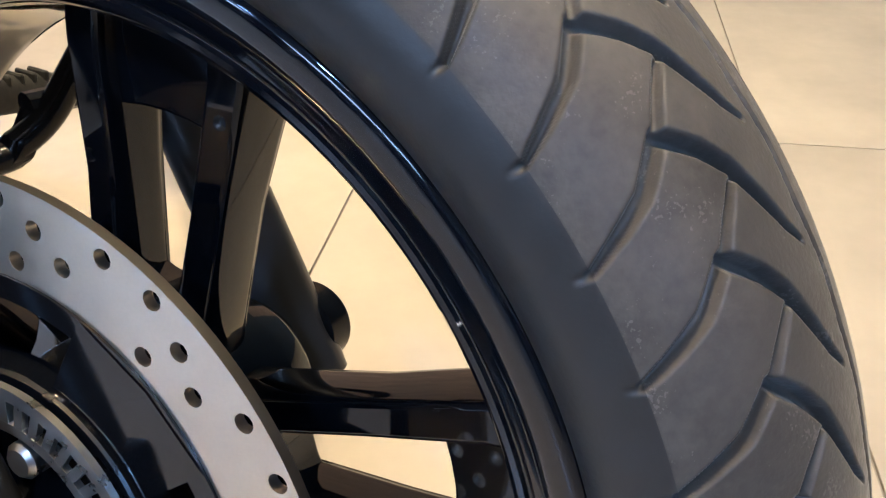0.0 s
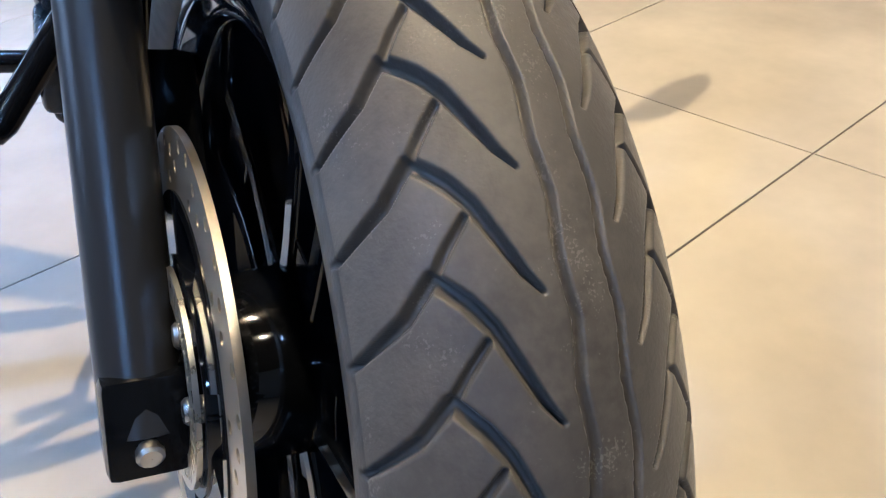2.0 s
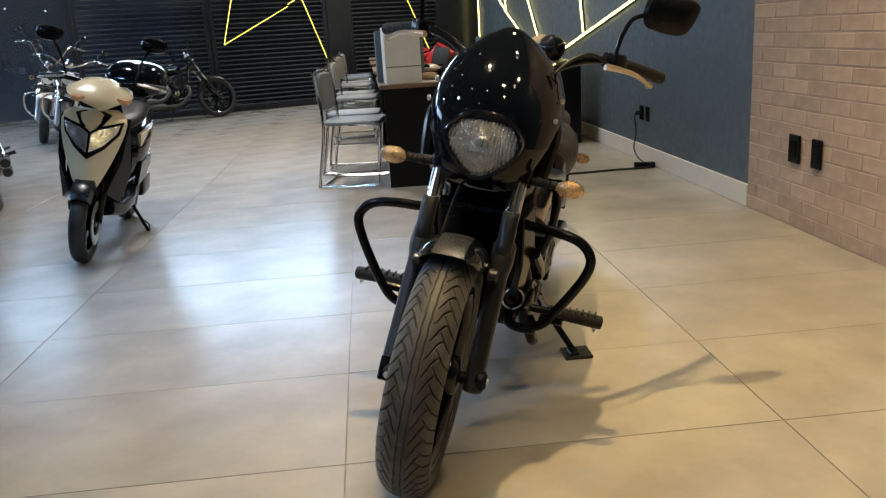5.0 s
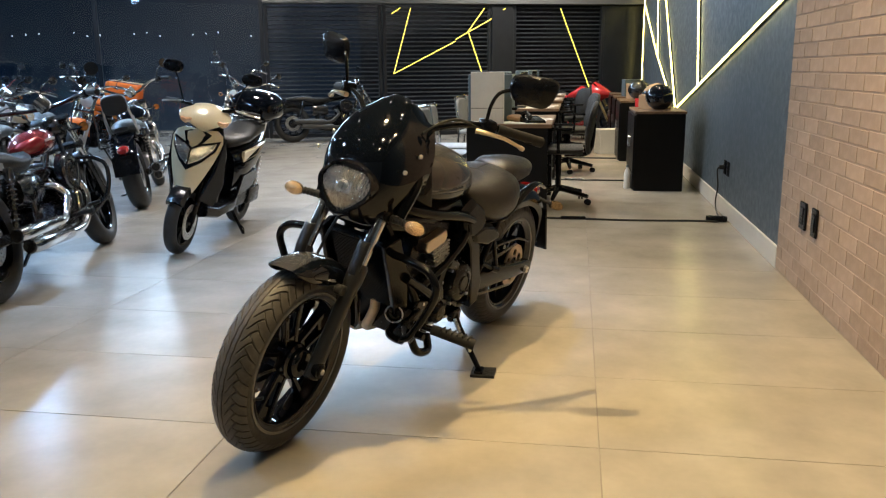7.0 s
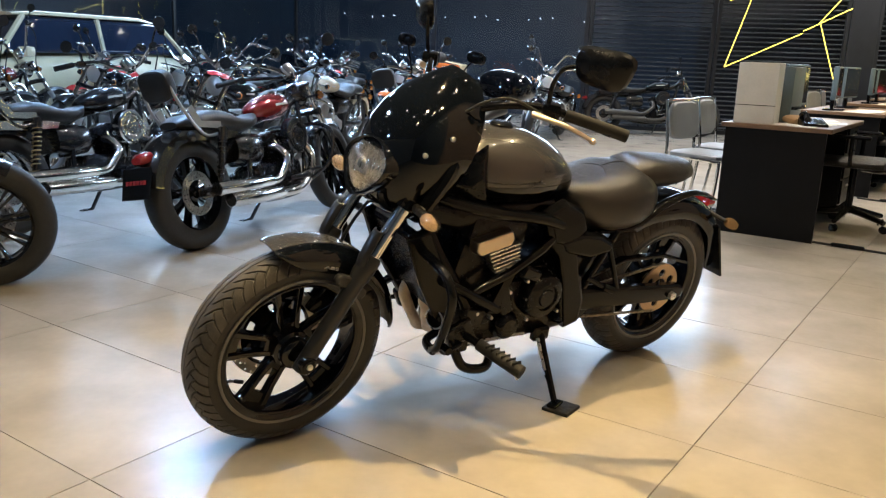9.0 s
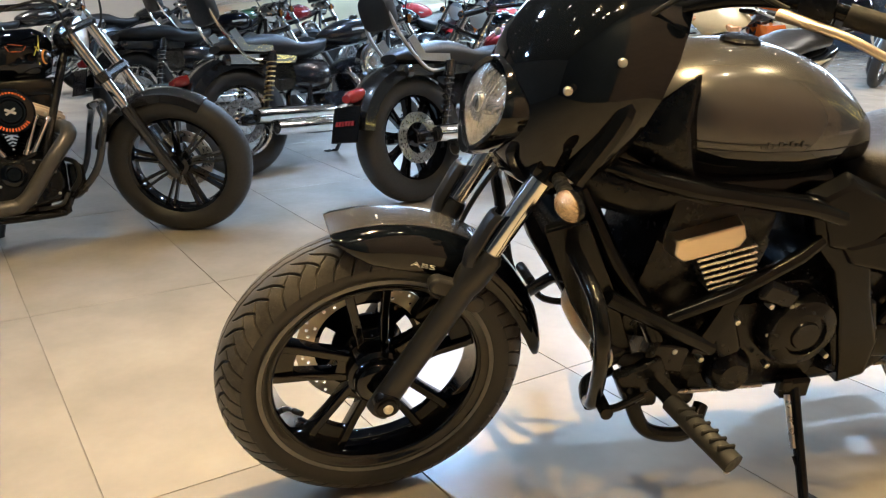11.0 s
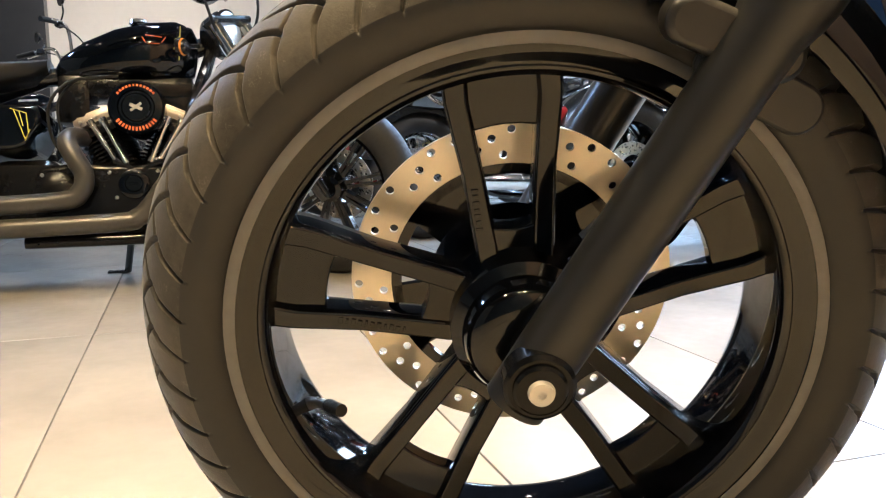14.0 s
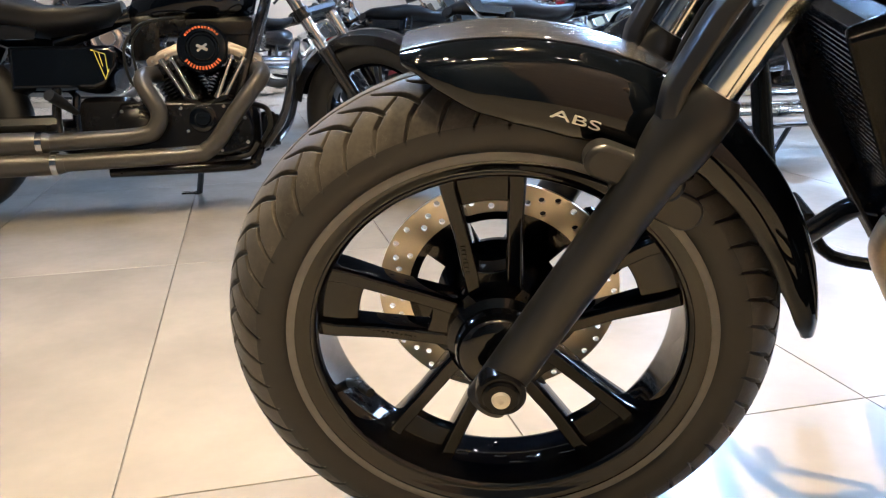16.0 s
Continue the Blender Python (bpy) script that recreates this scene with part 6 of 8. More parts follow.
    part("lower_rail", cat(tube([(-0.43, -0.09, 0.22), (-0.45, -0.09, 0.17), (-0.50, -0.09, 0.145), (-0.95, -0.09, 0.14)], 0.019, 12, 4), rbox((-0.72, 0, 0.16), (0.44, 0.18, 0.05), 0.016, None, 2)), BLACKENGINE, th_)
    reg = part("regulator", rbox((-0.40, -0.01, 0.27), (0.05, 0.15, 0.13), 0.012, None, 2), BLACKENGINE, th_)
    for k in range(6):
        part("fin", rbox((-0.370, -0.06 + 0.02 * k, 0.27), (0.012, 0.006, 0.11), 0.001), BLACKENGINE, reg)
    part("oil_hose", cat(tube([(-0.42, -0.11, 0.23), (-0.39, -0.125, 0.28), (-0.40, -0.12, 0.34), (-0.45, -0.10, 0.36)], 0.0095, 10, 5), tube([(-0.44, -0.12, 0.22), (-0.47, -0.14, 0.18), (-0.55, -0.13, 0.17)], 0.008, 10, 5)), GRIP, th_)
    part("control_cable", cat(tube([(-0.70, -0.10, 0.66), (-0.80, -0.13, 0.64), (-0.86, -0.14, 0.56), (-0.85, -0.13, 0.45), (-0.80, -0.12, 0.40)], 0.005, 8, 6), tube([(-0.66, -0.10, 0.665), (-0.77, -0.12, 0.65), (-0.835, -0.125, 0.58), (-0.83, -0.12, 0.48)], 0.004, 8, 6)), GRIP, th_)
    part("passenger_peg", tube([(-1.03, -0.15, 0.345), (-1.055, -0.22, 0.375), (-1.075, -0.28, 0.395)], [0.010, 0.018, 0.019], 12), GRIP, th_)


def cruiser(at, heading, label, tank_mat, style="cast", fork_mat=CHROME, pipe_mat=CHROME, shock_mat=CHROME, engine_mat=CASE, bars="mid", backrest=False, windshield=False, bags=None, pipes="slash", plate_bars=False, steer=6, lean=9.5, tyre_r=(0.315, 0.305), tyre_w=(0.052, 0.068), crash=False, fat=1.0, cleaner_bars=False, low_guard=True, big_twin=False):
    th_ = thing("motorcycle", Matrix.Translation(Vector((at[0], at[1], 0))) @ pose(0, 0, 0, 0, 0, heading) @ pose(0, 0, 0, -lean), label, "motorcycle", "motorcycles on display")
    pv = Vector((0.10, 0, 0))
    S = Matrix.Translation(pv) @ Matrix.Rotation(radians(steer), 4, Vector((-0.5, 0, 0.866))) @ Matrix.Translation(-pv)
    I = Matrix()
    E = Matrix.Translation((0.08, 0, -0.02))
    fr, rr_ = tyre_r
    fax, rax = Vector((0.03 if big_twin else 0, 0, fr)), Vector((-1.52, 0, rr_))
    spoke_wheel(th_, fax, S, fr, tyre_w[0], style, WHEELBLACK, CHROME, "front_wheel")
    spoke_wheel(th_, rax, I, rr_, tyre_w[1], style, WHEELBLACK, CHROME, "rear_wheel")
    up = Vector((-0.5, 0, 0.866))
    for s in (1, -1):
        leg = shared("fork_leg", (s, fr), lambda: tube([fax + Vector((0, s * 0.095, 0)) + up * d for d in (-0.03, 0.0, 0.26, 0.31, 0.315)], [0.02, 0.026, 0.025, 0.03, 0.024], 14), GUNBLACK if fork_mat is not CHROME else SILVERCAST, th_, S)
        shared("fork_tube", (s, fr), lambda: tube([fax + Vector((0, s * 0.095, 0)) + up * d for d in (0.31, 0.66)], 0.0215, 14), CHROME, leg)
        shared("fork_clamp", (s, fr), lambda: tube([fax + Vector((0, s * 0.095, 0)) + up * d for d in (0.43, 0.47)], 0.03, 14), GUNBLACK, leg)
        shared("turn_signal", ("front", s), lambda: cat(rod((-0.36, s * 0.10, 0.80), (-0.36, s * 0.19, 0.80), 0.008, 8), lathe([(0.0001, -0.03), (0.02, -0.024), (0.03, 0.0), (0.03, 0.006)], 16, m=Matrix.Translation((-0.36, s * 0.20, 0.80)) @ pose(0, 0, 0, 0, 0, 90))), GUNBLACK, th_, S)
        shared("signal_lens", ("front", s), lambda: lathe([(0.0001, 0.02), (0.018, 0.015), (0.028, 0.0)], 16, m=Matrix.Translation((-0.352, s * 0.20, 0.80)) @ pose(0, 0, 0, 0, 0, -90)), AMBER, th_, S)
    shared("yoke", (fr,), lambda: cat(rbox(fax + up * 0.45 + Vector((0, 0, 0)), (0.06, 0.24, 0.035), 0.01, pose(0, 0, 0, 0, -30, 0)), rbox(fax + up * 0.655, (0.06, 0.24, 0.03), 0.01, pose(0, 0, 0, 0, -30, 0))), GUNBLACK, th_, S)
    shared("front_fender", (fr, fat), lambda: loft([[(math.cos(radians(a)) * (fr + 0.018 - q), y, fr + math.sin(radians(a)) * (fr + 0.018 - q)) for y, q in ((-0.066 * fat, 0.045), (-0.058 * fat, 0.012), (-0.03, 0.0), (0.03, 0.0), (0.058 * fat, 0.012), (0.066 * fat, 0.045), (0.06 * fat, 0.046), (0.028, 0.005), (-0.028, 0.005), (-0.06 * fat, 0.046))] for a in np.linspace(58, 165, 20)]), tank_mat if fat > 1.2 else GUNBLACK, th_, S, "front mudguard")
    lamp_ = shared("headlight", (0,), lambda: lathe([(0.02, -0.10), (0.06, -0.075), (0.082, -0.03), (0.086, 0.0), (0.08, 0.004)], 28, m=Matrix.Translation((-0.30, 0, 0.83)) @ pose(0, 0, 0, 0, 0, -90)), CHROME if fork_mat is CHROME else GUNBLACK, th_, S, "round headlight")
    shared("lens", (0,), lambda: lathe([(0.0001, 0.018), (0.04, 0.014), (0.079, 0.002)], 28, m=Matrix.Translation((-0.30, 0, 0.83)) @ pose(0, 0, 0, 0, 0, -90)), REFLECT, lamp_)
    rise = {"low": 0.0, "mid": 0.07, "high": 0.26}[bars]
    for s in (1, -1):
        bar = shared("handlebar", (bars, s), lambda: tube([(-0.345, 0, 0.965), (-0.36, s * 0.10, 0.97 + rise * 0.3), (-0.40, s * 0.22, 0.985 + rise), (-0.50, s * 0.33, 0.99 + rise), (-0.60, s * 0.40, 0.975 + rise)], 0.0125, 10, 5), CHROME if fork_mat is CHROME else GUNBLACK, th_, S)
        shared("grip", (bars, s), lambda: tube([(-0.505, s * 0.333, 0.99 + rise), (-0.61, s * 0.408, 0.972 + rise)], 0.018, 12), GRIP, bar)
        shared("lever", (bars, s), lambda: tube([(-0.44, s * 0.30, 0.985 + rise), (-0.47, s * 0.36, 0.985 + rise), (-0.54, s * 0.42, 0.97 + rise)], 0.007, 8), CHROME, bar)
        shared("switch_box", (bars, s), lambda: rbox((-0.47, s * 0.30, 0.985 + rise), (0.06, 0.05, 0.045), 0.01, pose(0, 0, 0, 0, 0, -s * 36)), GUNBLACK, bar)
        mir = shared("mirror", (bars, s), lambda: cat(tube([(-0.46, s * 0.29, 1.0 + rise), (-0.44, s * 0.31, 1.07 + rise), (-0.46, s * 0.37, 1.12 + rise)], 0.006, 8, 4), tf(lathe([(0.0001, 0.02), (0.032, 0.016), (0.043, 0.0), (0.041, -0.004), (0.0001, -0.004)], 20), Matrix.Translation((-0.47, s * 0.385, 1.125 + rise)) @ pose(0, 0, 0, 0, 0, -80))), GUNBLACK, bar)
    shared("gauge", (0,), lambda: lathe([(0.0001, 0.03), (0.045, 0.03), (0.05, 0.0), (0.045, -0.05), (0.02, -0.06)], 20, m=Matrix.Translation((-0.37, 0, 1.0)) @ pose(0, 0, 0, 60, 0, 0)), CHROME, th_, S)
    shared("control_cable", (bars,), lambda: cat(tube([(-0.44, 0.28, 0.98 + rise), (-0.30, 0.2, 1.02 + rise * 0.5), (-0.26, 0.12, 0.86), (-0.40, 0.06, 0.72)], 0.005, 6, 6), tube([(-0.44, -0.28, 0.98 + rise), (-0.29, -0.2, 1.0 + rise * 0.5), (-0.27, -0.1, 0.8), (-0.10, -0.09, 0.5)], 0.005, 6, 6)), GRIP, th_, S)
    # frame and body
    for s in (1, -1):
        shared("down_tube", (s,), lambda: tube([(-0.37, s * 0.03, 0.78), (-0.46, s * 0.09, 0.50), (-0.53, s * 0.11, 0.28), (-0.62, s * 0.115, 0.20), (-1.0, s * 0.115, 0.20), (-1.10, s * 0.115, 0.28), (-1.08, s * 0.115, 0.55)], 0.0155, 10, 5), GUNBLACK, th_)
        shared("swingarm", (s, rr_), lambda: cat(tube([(-1.10, s * 0.11, 0.31), (-1.54, s * 0.115, rr_)], [0.026, 0.022], 8, flat=1.3), rbox((-1.53, s * 0.118, rr_), (0.09, 0.03, 0.055), 0.008)), GUNBLACK, th_)
        sh = shared("shock", (s,), lambda: cat(rod((-1.33, s * 0.15, 0.66), (-1.42, s * 0.15, 0.36), 0.016, 10), rod((-1.33, s * 0.15, 0.66), (-1.35, s * 0.15, 0.59), 0.027, 12), rod((-1.30, s * 0.10, 0.66), (-1.33, s * 0.16, 0.66), 0.012, 8)), GUNBLACK, th_)
        shared("spring", (s,), lambda: coil(-1.342, 0.62, -1.41, 0.39, s * 0.15, 0.024, 9), shock_mat, sh)
        shared("fender_strut", (s, rr_), lambda: plate([(-1.14, 0.64), (-1.36, 0.655), (-1.62, 0.665), (-1.66, 0.64), (-1.60, 0.615), (-1.36, 0.60), (-1.16, 0.60)], s * 0.096, s * 0.108), GUNBLACK if shock_mat is not GOLD else CHROME, th_)
        shared("turn_signal", ("rear", s), lambda: cat(rod((-1.60, s * 0.10, 0.63), (-1.62, s * 0.155, 0.63), 0.009, 8), lathe([(0.0001, -0.03), (0.024, -0.022), (0.032, 0.0)], 16, m=Matrix.Translation((-1.62, s * 0.165, 0.63)) @ pose(0, 0, 0, 0, 0, -90))), GUNBLACK, th_)
        shared("signal_lens", ("rear", s), lambda: lathe([(0.0001, 0.022), (0.02, 0.016), (0.031, 0.0)], 16, m=Matrix.Translation((-1.622, s * 0.165, 0.63)) @ pose(0, 0, 0, 0, 0, 90)), AMBER, th_, None, "orange signal lens")
        if not big_twin:
            shared("footpeg", (s,), lambda: tube([(-0.68, s * 0.12, 0.30), (-0.70, s * 0.27, 0.31)], [0.012, 0.017], 10), GRIP, th_)
        if not big_twin:
            shared("pedal_link", (s,), lambda: rod((-0.70, s * 0.16, 0.31), (-0.52, s * 0.17, 0.33), 0.006, 6), CHROME, th_)
        if not big_twin:
            shared("toe_pedal", (s,), lambda: rod((-0.52, s * 0.16, 0.33), (-0.50, s * 0.24, 0.34), 0.011, 8), GRIP, th_)
        if crash:
            shared("crash_bar", (s,), lambda: tube([(-0.42, s * 0.06, 0.62), (-0.40, s * 0.2, 0.62), (-0.41, s * 0.30, 0.55), (-0.45, s * 0.28, 0.38), (-0.52, s * 0.18, 0.28), (-0.54, s * 0.10, 0.27)], 0.0135, 10, 5), GUNBLACK if fork_mat is not CHROME else CHROME, th_, Matrix.Translation((0.12, 0, -0.06)) if big_twin else None)
    shared("backbone", (0,), lambda: tube([(-0.34, 0, 0.82), (-0.50, 0, 0.75), (-0.9, 0, 0.68), (-1.12, 0, 0.60)], 0.03, 12), GUNBLACK, th_)
    if not big_twin:
        tank_ = shared("fuel_tank", (round(fat, 2),), lambda: tank_form(0.40 if fat < 1.2 else 0.46, 0.112 * fat, 0.088 * fat ** 0.5), tank_mat, th_, None, "glossy teardrop fuel tank")
        shared("filler_cap", (0,), lambda: lathe([(0.0001, 0.014), (0.026, 0.012), (0.03, 0)], 16, m=Matrix.Translation((-0.64, -0.03, 0.848)) @ pose(0, 0, 0, 90, 0, 0)), CHROME, tank_)
        for s in (1, -1):
            shared("badge_bar", (s, round(fat, 2)), lambda: rbox((-0.66, s * 0.109 * fat, 0.775), (0.12, 0.004, 0.014), 0.001, pose(0, 0, 0, 0, -4, s * 3)), PRINT, tank_)
    seat_ = shared("seat", (0,), lambda: loft([oval(x, z, w, h, 22, 2.5, t) for x, z, w, h, t in ((-0.88, 0.72, 0.05, 0.03, 0.02), (-0.92, 0.70, 0.09, 0.05, 0.03), (-1.02, 0.685, 0.135, 0.06, 0.03), (-1.12, 0.68, 0.15, 0.065, 0.04), (-1.22, 0.69, 0.14, 0.06, 0.075), (-1.30, 0.70, 0.11, 0.05, 0.075), (-1.42, 0.70, 0.105, 0.04, 0.062), (-1.54, 0.70, 0.095, 0.035, 0.05), (-1.60, 0.70, 0.06, 0.02, 0.02))]), LEATHER, th_, None, "black two-up saddle")
    rf_ = shared("rear_fender", (rr_,), lambda: loft([[(-1.52 + math.cos(radians(a)) * (rr_ + 0.055 - q), y, rr_ + math.sin(radians(a)) * (rr_ + 0.055 - q)) for y, q in ((-0.092, 0.075), (-0.086, 0.02), (-0.05, 0.0), (0.05, 0.0), (0.086, 0.02), (0.092, 0.075), (0.086, 0.076), (0.048, 0.006), (-0.048, 0.006), (-0.086, 0.076))] for a in np.linspace(52, 168, 22)]), tank_mat if fat > 1.2 else GUNBLACK, th_, None, "rear mudguard")
    shared("tail_lamp", (0,), lambda: loft([oval(-1.80, 0.55, 0.05, 0.032, 16), oval(-1.86, 0.54, 0.046, 0.03, 16), oval(-1.88, 0.535, 0.03, 0.018, 16)]), RED, rf_, None, "red tail lamp")
    pl = shared("plate", (0,), lambda: rbox((-1.90, 0, 0.42), (0.006, 0.20, 0.17), 0.004, pose(0, 0, 0, 0, 16, 0)), PLASTIC, rf_, None, "plain dark display plate")
    if plate_bars:
        for k in range(6):
            shared("plate_bar", (k,), lambda: rbox((-1.906, -0.06 + k * 0.024, 0.425), (0.004, 0.016, 0.022), 0, pose(0, 0, 0, 0, 16, 0)), REDPRINT, rf_)
    if not big_twin:
        shared("oil_tank", (0,), lambda: loft([oval(-0.92, 0.52, 0.11, 0.07, 20, 3.5), oval(-0.96, 0.52, 0.135, 0.095, 20, 3.5), oval(-1.10, 0.52, 0.135, 0.10, 20, 3.5), oval(-1.18, 0.53, 0.12, 0.08, 20, 3.5)]), GUNBLACK, th_)
    # engine
    if not big_twin:
        eng = shared("crankcase", (0,), lambda: cat(rbox((-0.76, 0, 0.335), (0.36, 0.19, 0.20), 0.05, None, 3), rbox((-0.98, 0, 0.34), (0.22, 0.2, 0.2), 0.06, None, 3)), engine_mat, th_, E, "air-cooled twin engine case")
        for tilt, x in ((22, -0.75), (-22, -0.75)):
            shared("cylinder", (tilt,), lambda: cylinder_fins(tilt, x), engine_mat, eng, None, "finned cylinder")
            shared("rocker_cover", (tilt,), lambda: tf(loft([oval(-0.075, 0, 0.07, 0.02, 16, 3), oval(-0.05, 0, 0.08, 0.03, 16, 3), oval(0.05, 0, 0.08, 0.03, 16, 3), oval(0.075, 0, 0.07, 0.02, 16, 3)]), Matrix.Translation((-0.75, 0, 0.36)) @ pose(0, 0, 0, 0, tilt, 0) @ Matrix.Translation((0, 0, 0.245))), SILVERCAST if engine_mat is not CASE else CASE, eng)
            for k in (-1, 1):
                shared("pushrod_tube", (tilt, k), lambda: rod((-0.75 + k * 0.02, -0.115, 0.36), (-0.75 + 0.195 * math.sin(radians(tilt)) + k * 0.024, -0.085, 0.36 + 0.21), 0.009, 8), CHROME, eng)
        shared("cam_cover", (0,), lambda: tf(loft([oval(0, 0, 0.13, 0.075, 24, 3), oval(0.02, 0, 0.115, 0.062, 24, 3)]), Matrix.Translation((-0.76, -0.10, 0.33)) @ pose(0, 0, 0, 0, 0, -90)), engine_mat, eng)
        shared("points_cover", (0,), lambda: lathe([(0.0001, 0.012), (0.03, 0.012), (0.038, 0.0)], 20, m=Matrix.Translation((-0.72, -0.12, 0.335)) @ pose(0, 0, 0, 0, 0, 180)), CHROME if engine_mat is not CASE else GUNBLACK, eng)
        shared("primary_cover", (0,), lambda: loft([[(x, y, z) for x, z in ((-0.62, 0.36), (-0.64, 0.42), (-0.72, 0.44), (-0.95, 0.43), (-1.08, 0.38), (-1.10, 0.30), (-1.02, 0.25), (-0.72, 0.25), (-0.63, 0.29))] for y in (0.09, 0.14)] + [[(-0.85 + (x + 0.85) * 0.85, 0.155, 0.34 + (z - 0.34) * 0.8) for x, z in ((-0.62, 0.36), (-0.64, 0.42), (-0.72, 0.44), (-0.95, 0.43), (-1.08, 0.38), (-1.10, 0.30), (-1.02, 0.25), (-0.72, 0.25), (-0.63, 0.29))]]), engine_mat, eng)
        ac = shared("air_cleaner", (0,), lambda: lathe([(0.0001, 0.028), (0.05, 0.028), (0.056, 0.022), (0.066, 0.026), (0.108, 0.024), (0.116, 0.014), (0.116, -0.035)], 40, m=Matrix.Translation((-0.70, -0.15, 0.585)) @ pose(0, 0, 0, 0, 0, 180)), GUNBLACK if fork_mat is not CHROME else CHROME, th_, E, "round air cleaner cover")
        if cleaner_bars:
            for k in range(14):
                aa = -70 + k * 10.8 + (0 if k < 7 else 94)
                shared("letter_bar", (k,), lambda: rbox((0, 0, 0.090), (0.0095, 0.003, 0.020), 0.0005), ORANGEPRINT, ac, Matrix.Translation((-0.70, -0.1755, 0.585)) @ pose(0, 0, 0, 0, aa, 0))
            shared("cover_screw", (0,), lambda: cat(*[disc_y((-0.70 + 0.03 * math.sin(q), -0.18, 0.585 + 0.03 * math.cos(q)), 0.008, 0.006, 10) for q in (0, 2.1, 4.2)]), STEEL, ac)
        # exhaust on the right
        for n_, (x, zt) in enumerate(((-0.63, 0.53), (-0.87, 0.53))):
            z1 = 0.24 if pipes != "high" else 0.30
            if n_ == 0:
                line = [(x, -0.06, zt), (x + 0.08, -0.10, zt - 0.01), (x + 0.10, -0.14, zt - 0.10), (x + 0.03, -0.155, 0.33), (x - 0.07, -0.16, z1 + 0.02), (x - 0.20, -0.165, z1), (-1.10, -0.17, z1 + 0.01)]
            else:
                line = [(x, -0.06, zt), (x + 0.02, -0.12, zt - 0.02), (x + 0.03, -0.155, zt - 0.08), (x - 0.02, -0.165, 0.40), (x - 0.10, -0.17, z1 + 0.10), (x - 0.22, -0.175, z1 + 0.085), (-1.22, -0.18, z1 + 0.09)]
            hp = shared("exhaust_pipe", (n_, pipes), lambda: tube(line, 0.027, 14, 6), pipe_mat, th_, E)
            x0, z0, y0 = line[-1][0], line[-1][2], line[-1][1]
            shared("muffler", (n_, pipes), lambda: cat(tube([(x0 + 0.16, y0, z0 - 0.002), (x0 + 0.13, y0, z0), (x0 - 0.30, y0 - 0.005, z0 + 0.015), (x0 - 0.37, y0 - 0.006, z0 + 0.018)], [0.026, 0.042, 0.043, 0.040], 18), ), pipe_mat, hp, None, "long slash-cut muffler")
            shared("muffler_end", (n_, pipes), lambda: disc_y((0, 0, 0), 0.034, 0.004, 18, m=Matrix.Translation((x0 - 0.372, y0 - 0.006, z0 + 0.018)) @ pose(0, 0, 0, 0, 0, 90)), GUNBLACK, hp)
    shared("belt_guard", (0,), lambda: rbox((-1.28, 0.10, 0.43), (0.40, 0.03, 0.012), 0.004, pose(0, 0, 0, 0, -6, 0)), GUNBLACK, th_)
    shared("side_stand", (0,), lambda: cat(tube([(-0.66, 0.13, 0.22), (-0.70, 0.24, 0.05), (-0.72, 0.262, 0.042)], [0.013, 0.012, 0.010], 10), rbox((-0.735, 0.268, 0.048), (0.075, 0.04, 0.008), 0.003, pose(0, 0, 0, 9.5))), GUNBLACK, th_)
    if backrest:
        for s in (1, -1):
            shared("sissy_bar", (s,), lambda: cat(tube([(-1.34, s * 0.115, 0.63), (-1.46, s * 0.115, 0.64), (-1.60, s * 0.11, 0.80), (-1.66, s * 0.085, 0.96)], 0.009, 8, 4), plate([(-1.30, 0.66), (-1.50, 0.68), (-1.56, 0.78), (-1.52, 0.80), (-1.46, 0.71), (-1.30, 0.70)], s * 0.111, s * 0.118)), CHROME if shock_mat is GOLD else SILVERCAST, th_)
        shared("backrest_pad", (0,), lambda: tf(loft([[(x, y * k, z * k) for _, y, z in oval(0, 0, 0.105, 0.088, 24, 3.2)] for x, k in ((-0.03, 0.85), (-0.022, 0.97), (0.015, 1.0), (0.04, 0.9), (0.05, 0.6))]), Matrix.Translation((-1.635, 0, 0.915)) @ pose(0, 0, 0, 0, -14, 0)), LEATHER, th_, None, "padded black passenger backrest")
    if windshield:
        ws = shared("windshield", (0,), lambda: loft([[(-0.27 - 0.28 * f + 0.05 * (y / 0.22) ** 2 * -1, y * (1 - 0.35 * f * f), 0.88 + 0.42 * f) for y in np.linspace(-0.22, 0.22, 11)] + [(-0.275 - 0.28 * f + 0.05 * (y / 0.22) ** 2 * -1, y * (1 - 0.35 * f * f), 0.88 + 0.42 * f) for y in np.linspace(0.22, -0.22, 11)] for f in np.linspace(0, 1, 7)]), SMOKE, th_, S, "clear touring windshield")
        ws.visible_shadow = False
        shared("windshield_brace", (0,), lambda: tube([(-0.30, -0.21, 0.92), (-0.29, 0, 0.93), (-0.30, 0.21, 0.92)], 0.007, 8, 4), CHROME, th_, S)
    if bags is not None:
        for s in (1, -1):
            shared("saddlebag", (s,), lambda: loft([[(x, s * y, z) for y, z in ((0.14, 0.34), (0.26, 0.34), (0.285, 0.42), (0.28, 0.60), (0.25, 0.64), (0.14, 0.64))] for x in (-1.30, -1.36, -1.80, -1.86)]), bags, th_, None, "hard saddlebag")
        tb = shared("tour_box", (0,), lambda: rbox((-1.75, 0, 0.92), (0.32, 0.48, 0.24), 0.06, None, 3), bags, th_, None, "hard rear luggage box")
    if big_twin:
        big_twin_body(th_)
    return th_


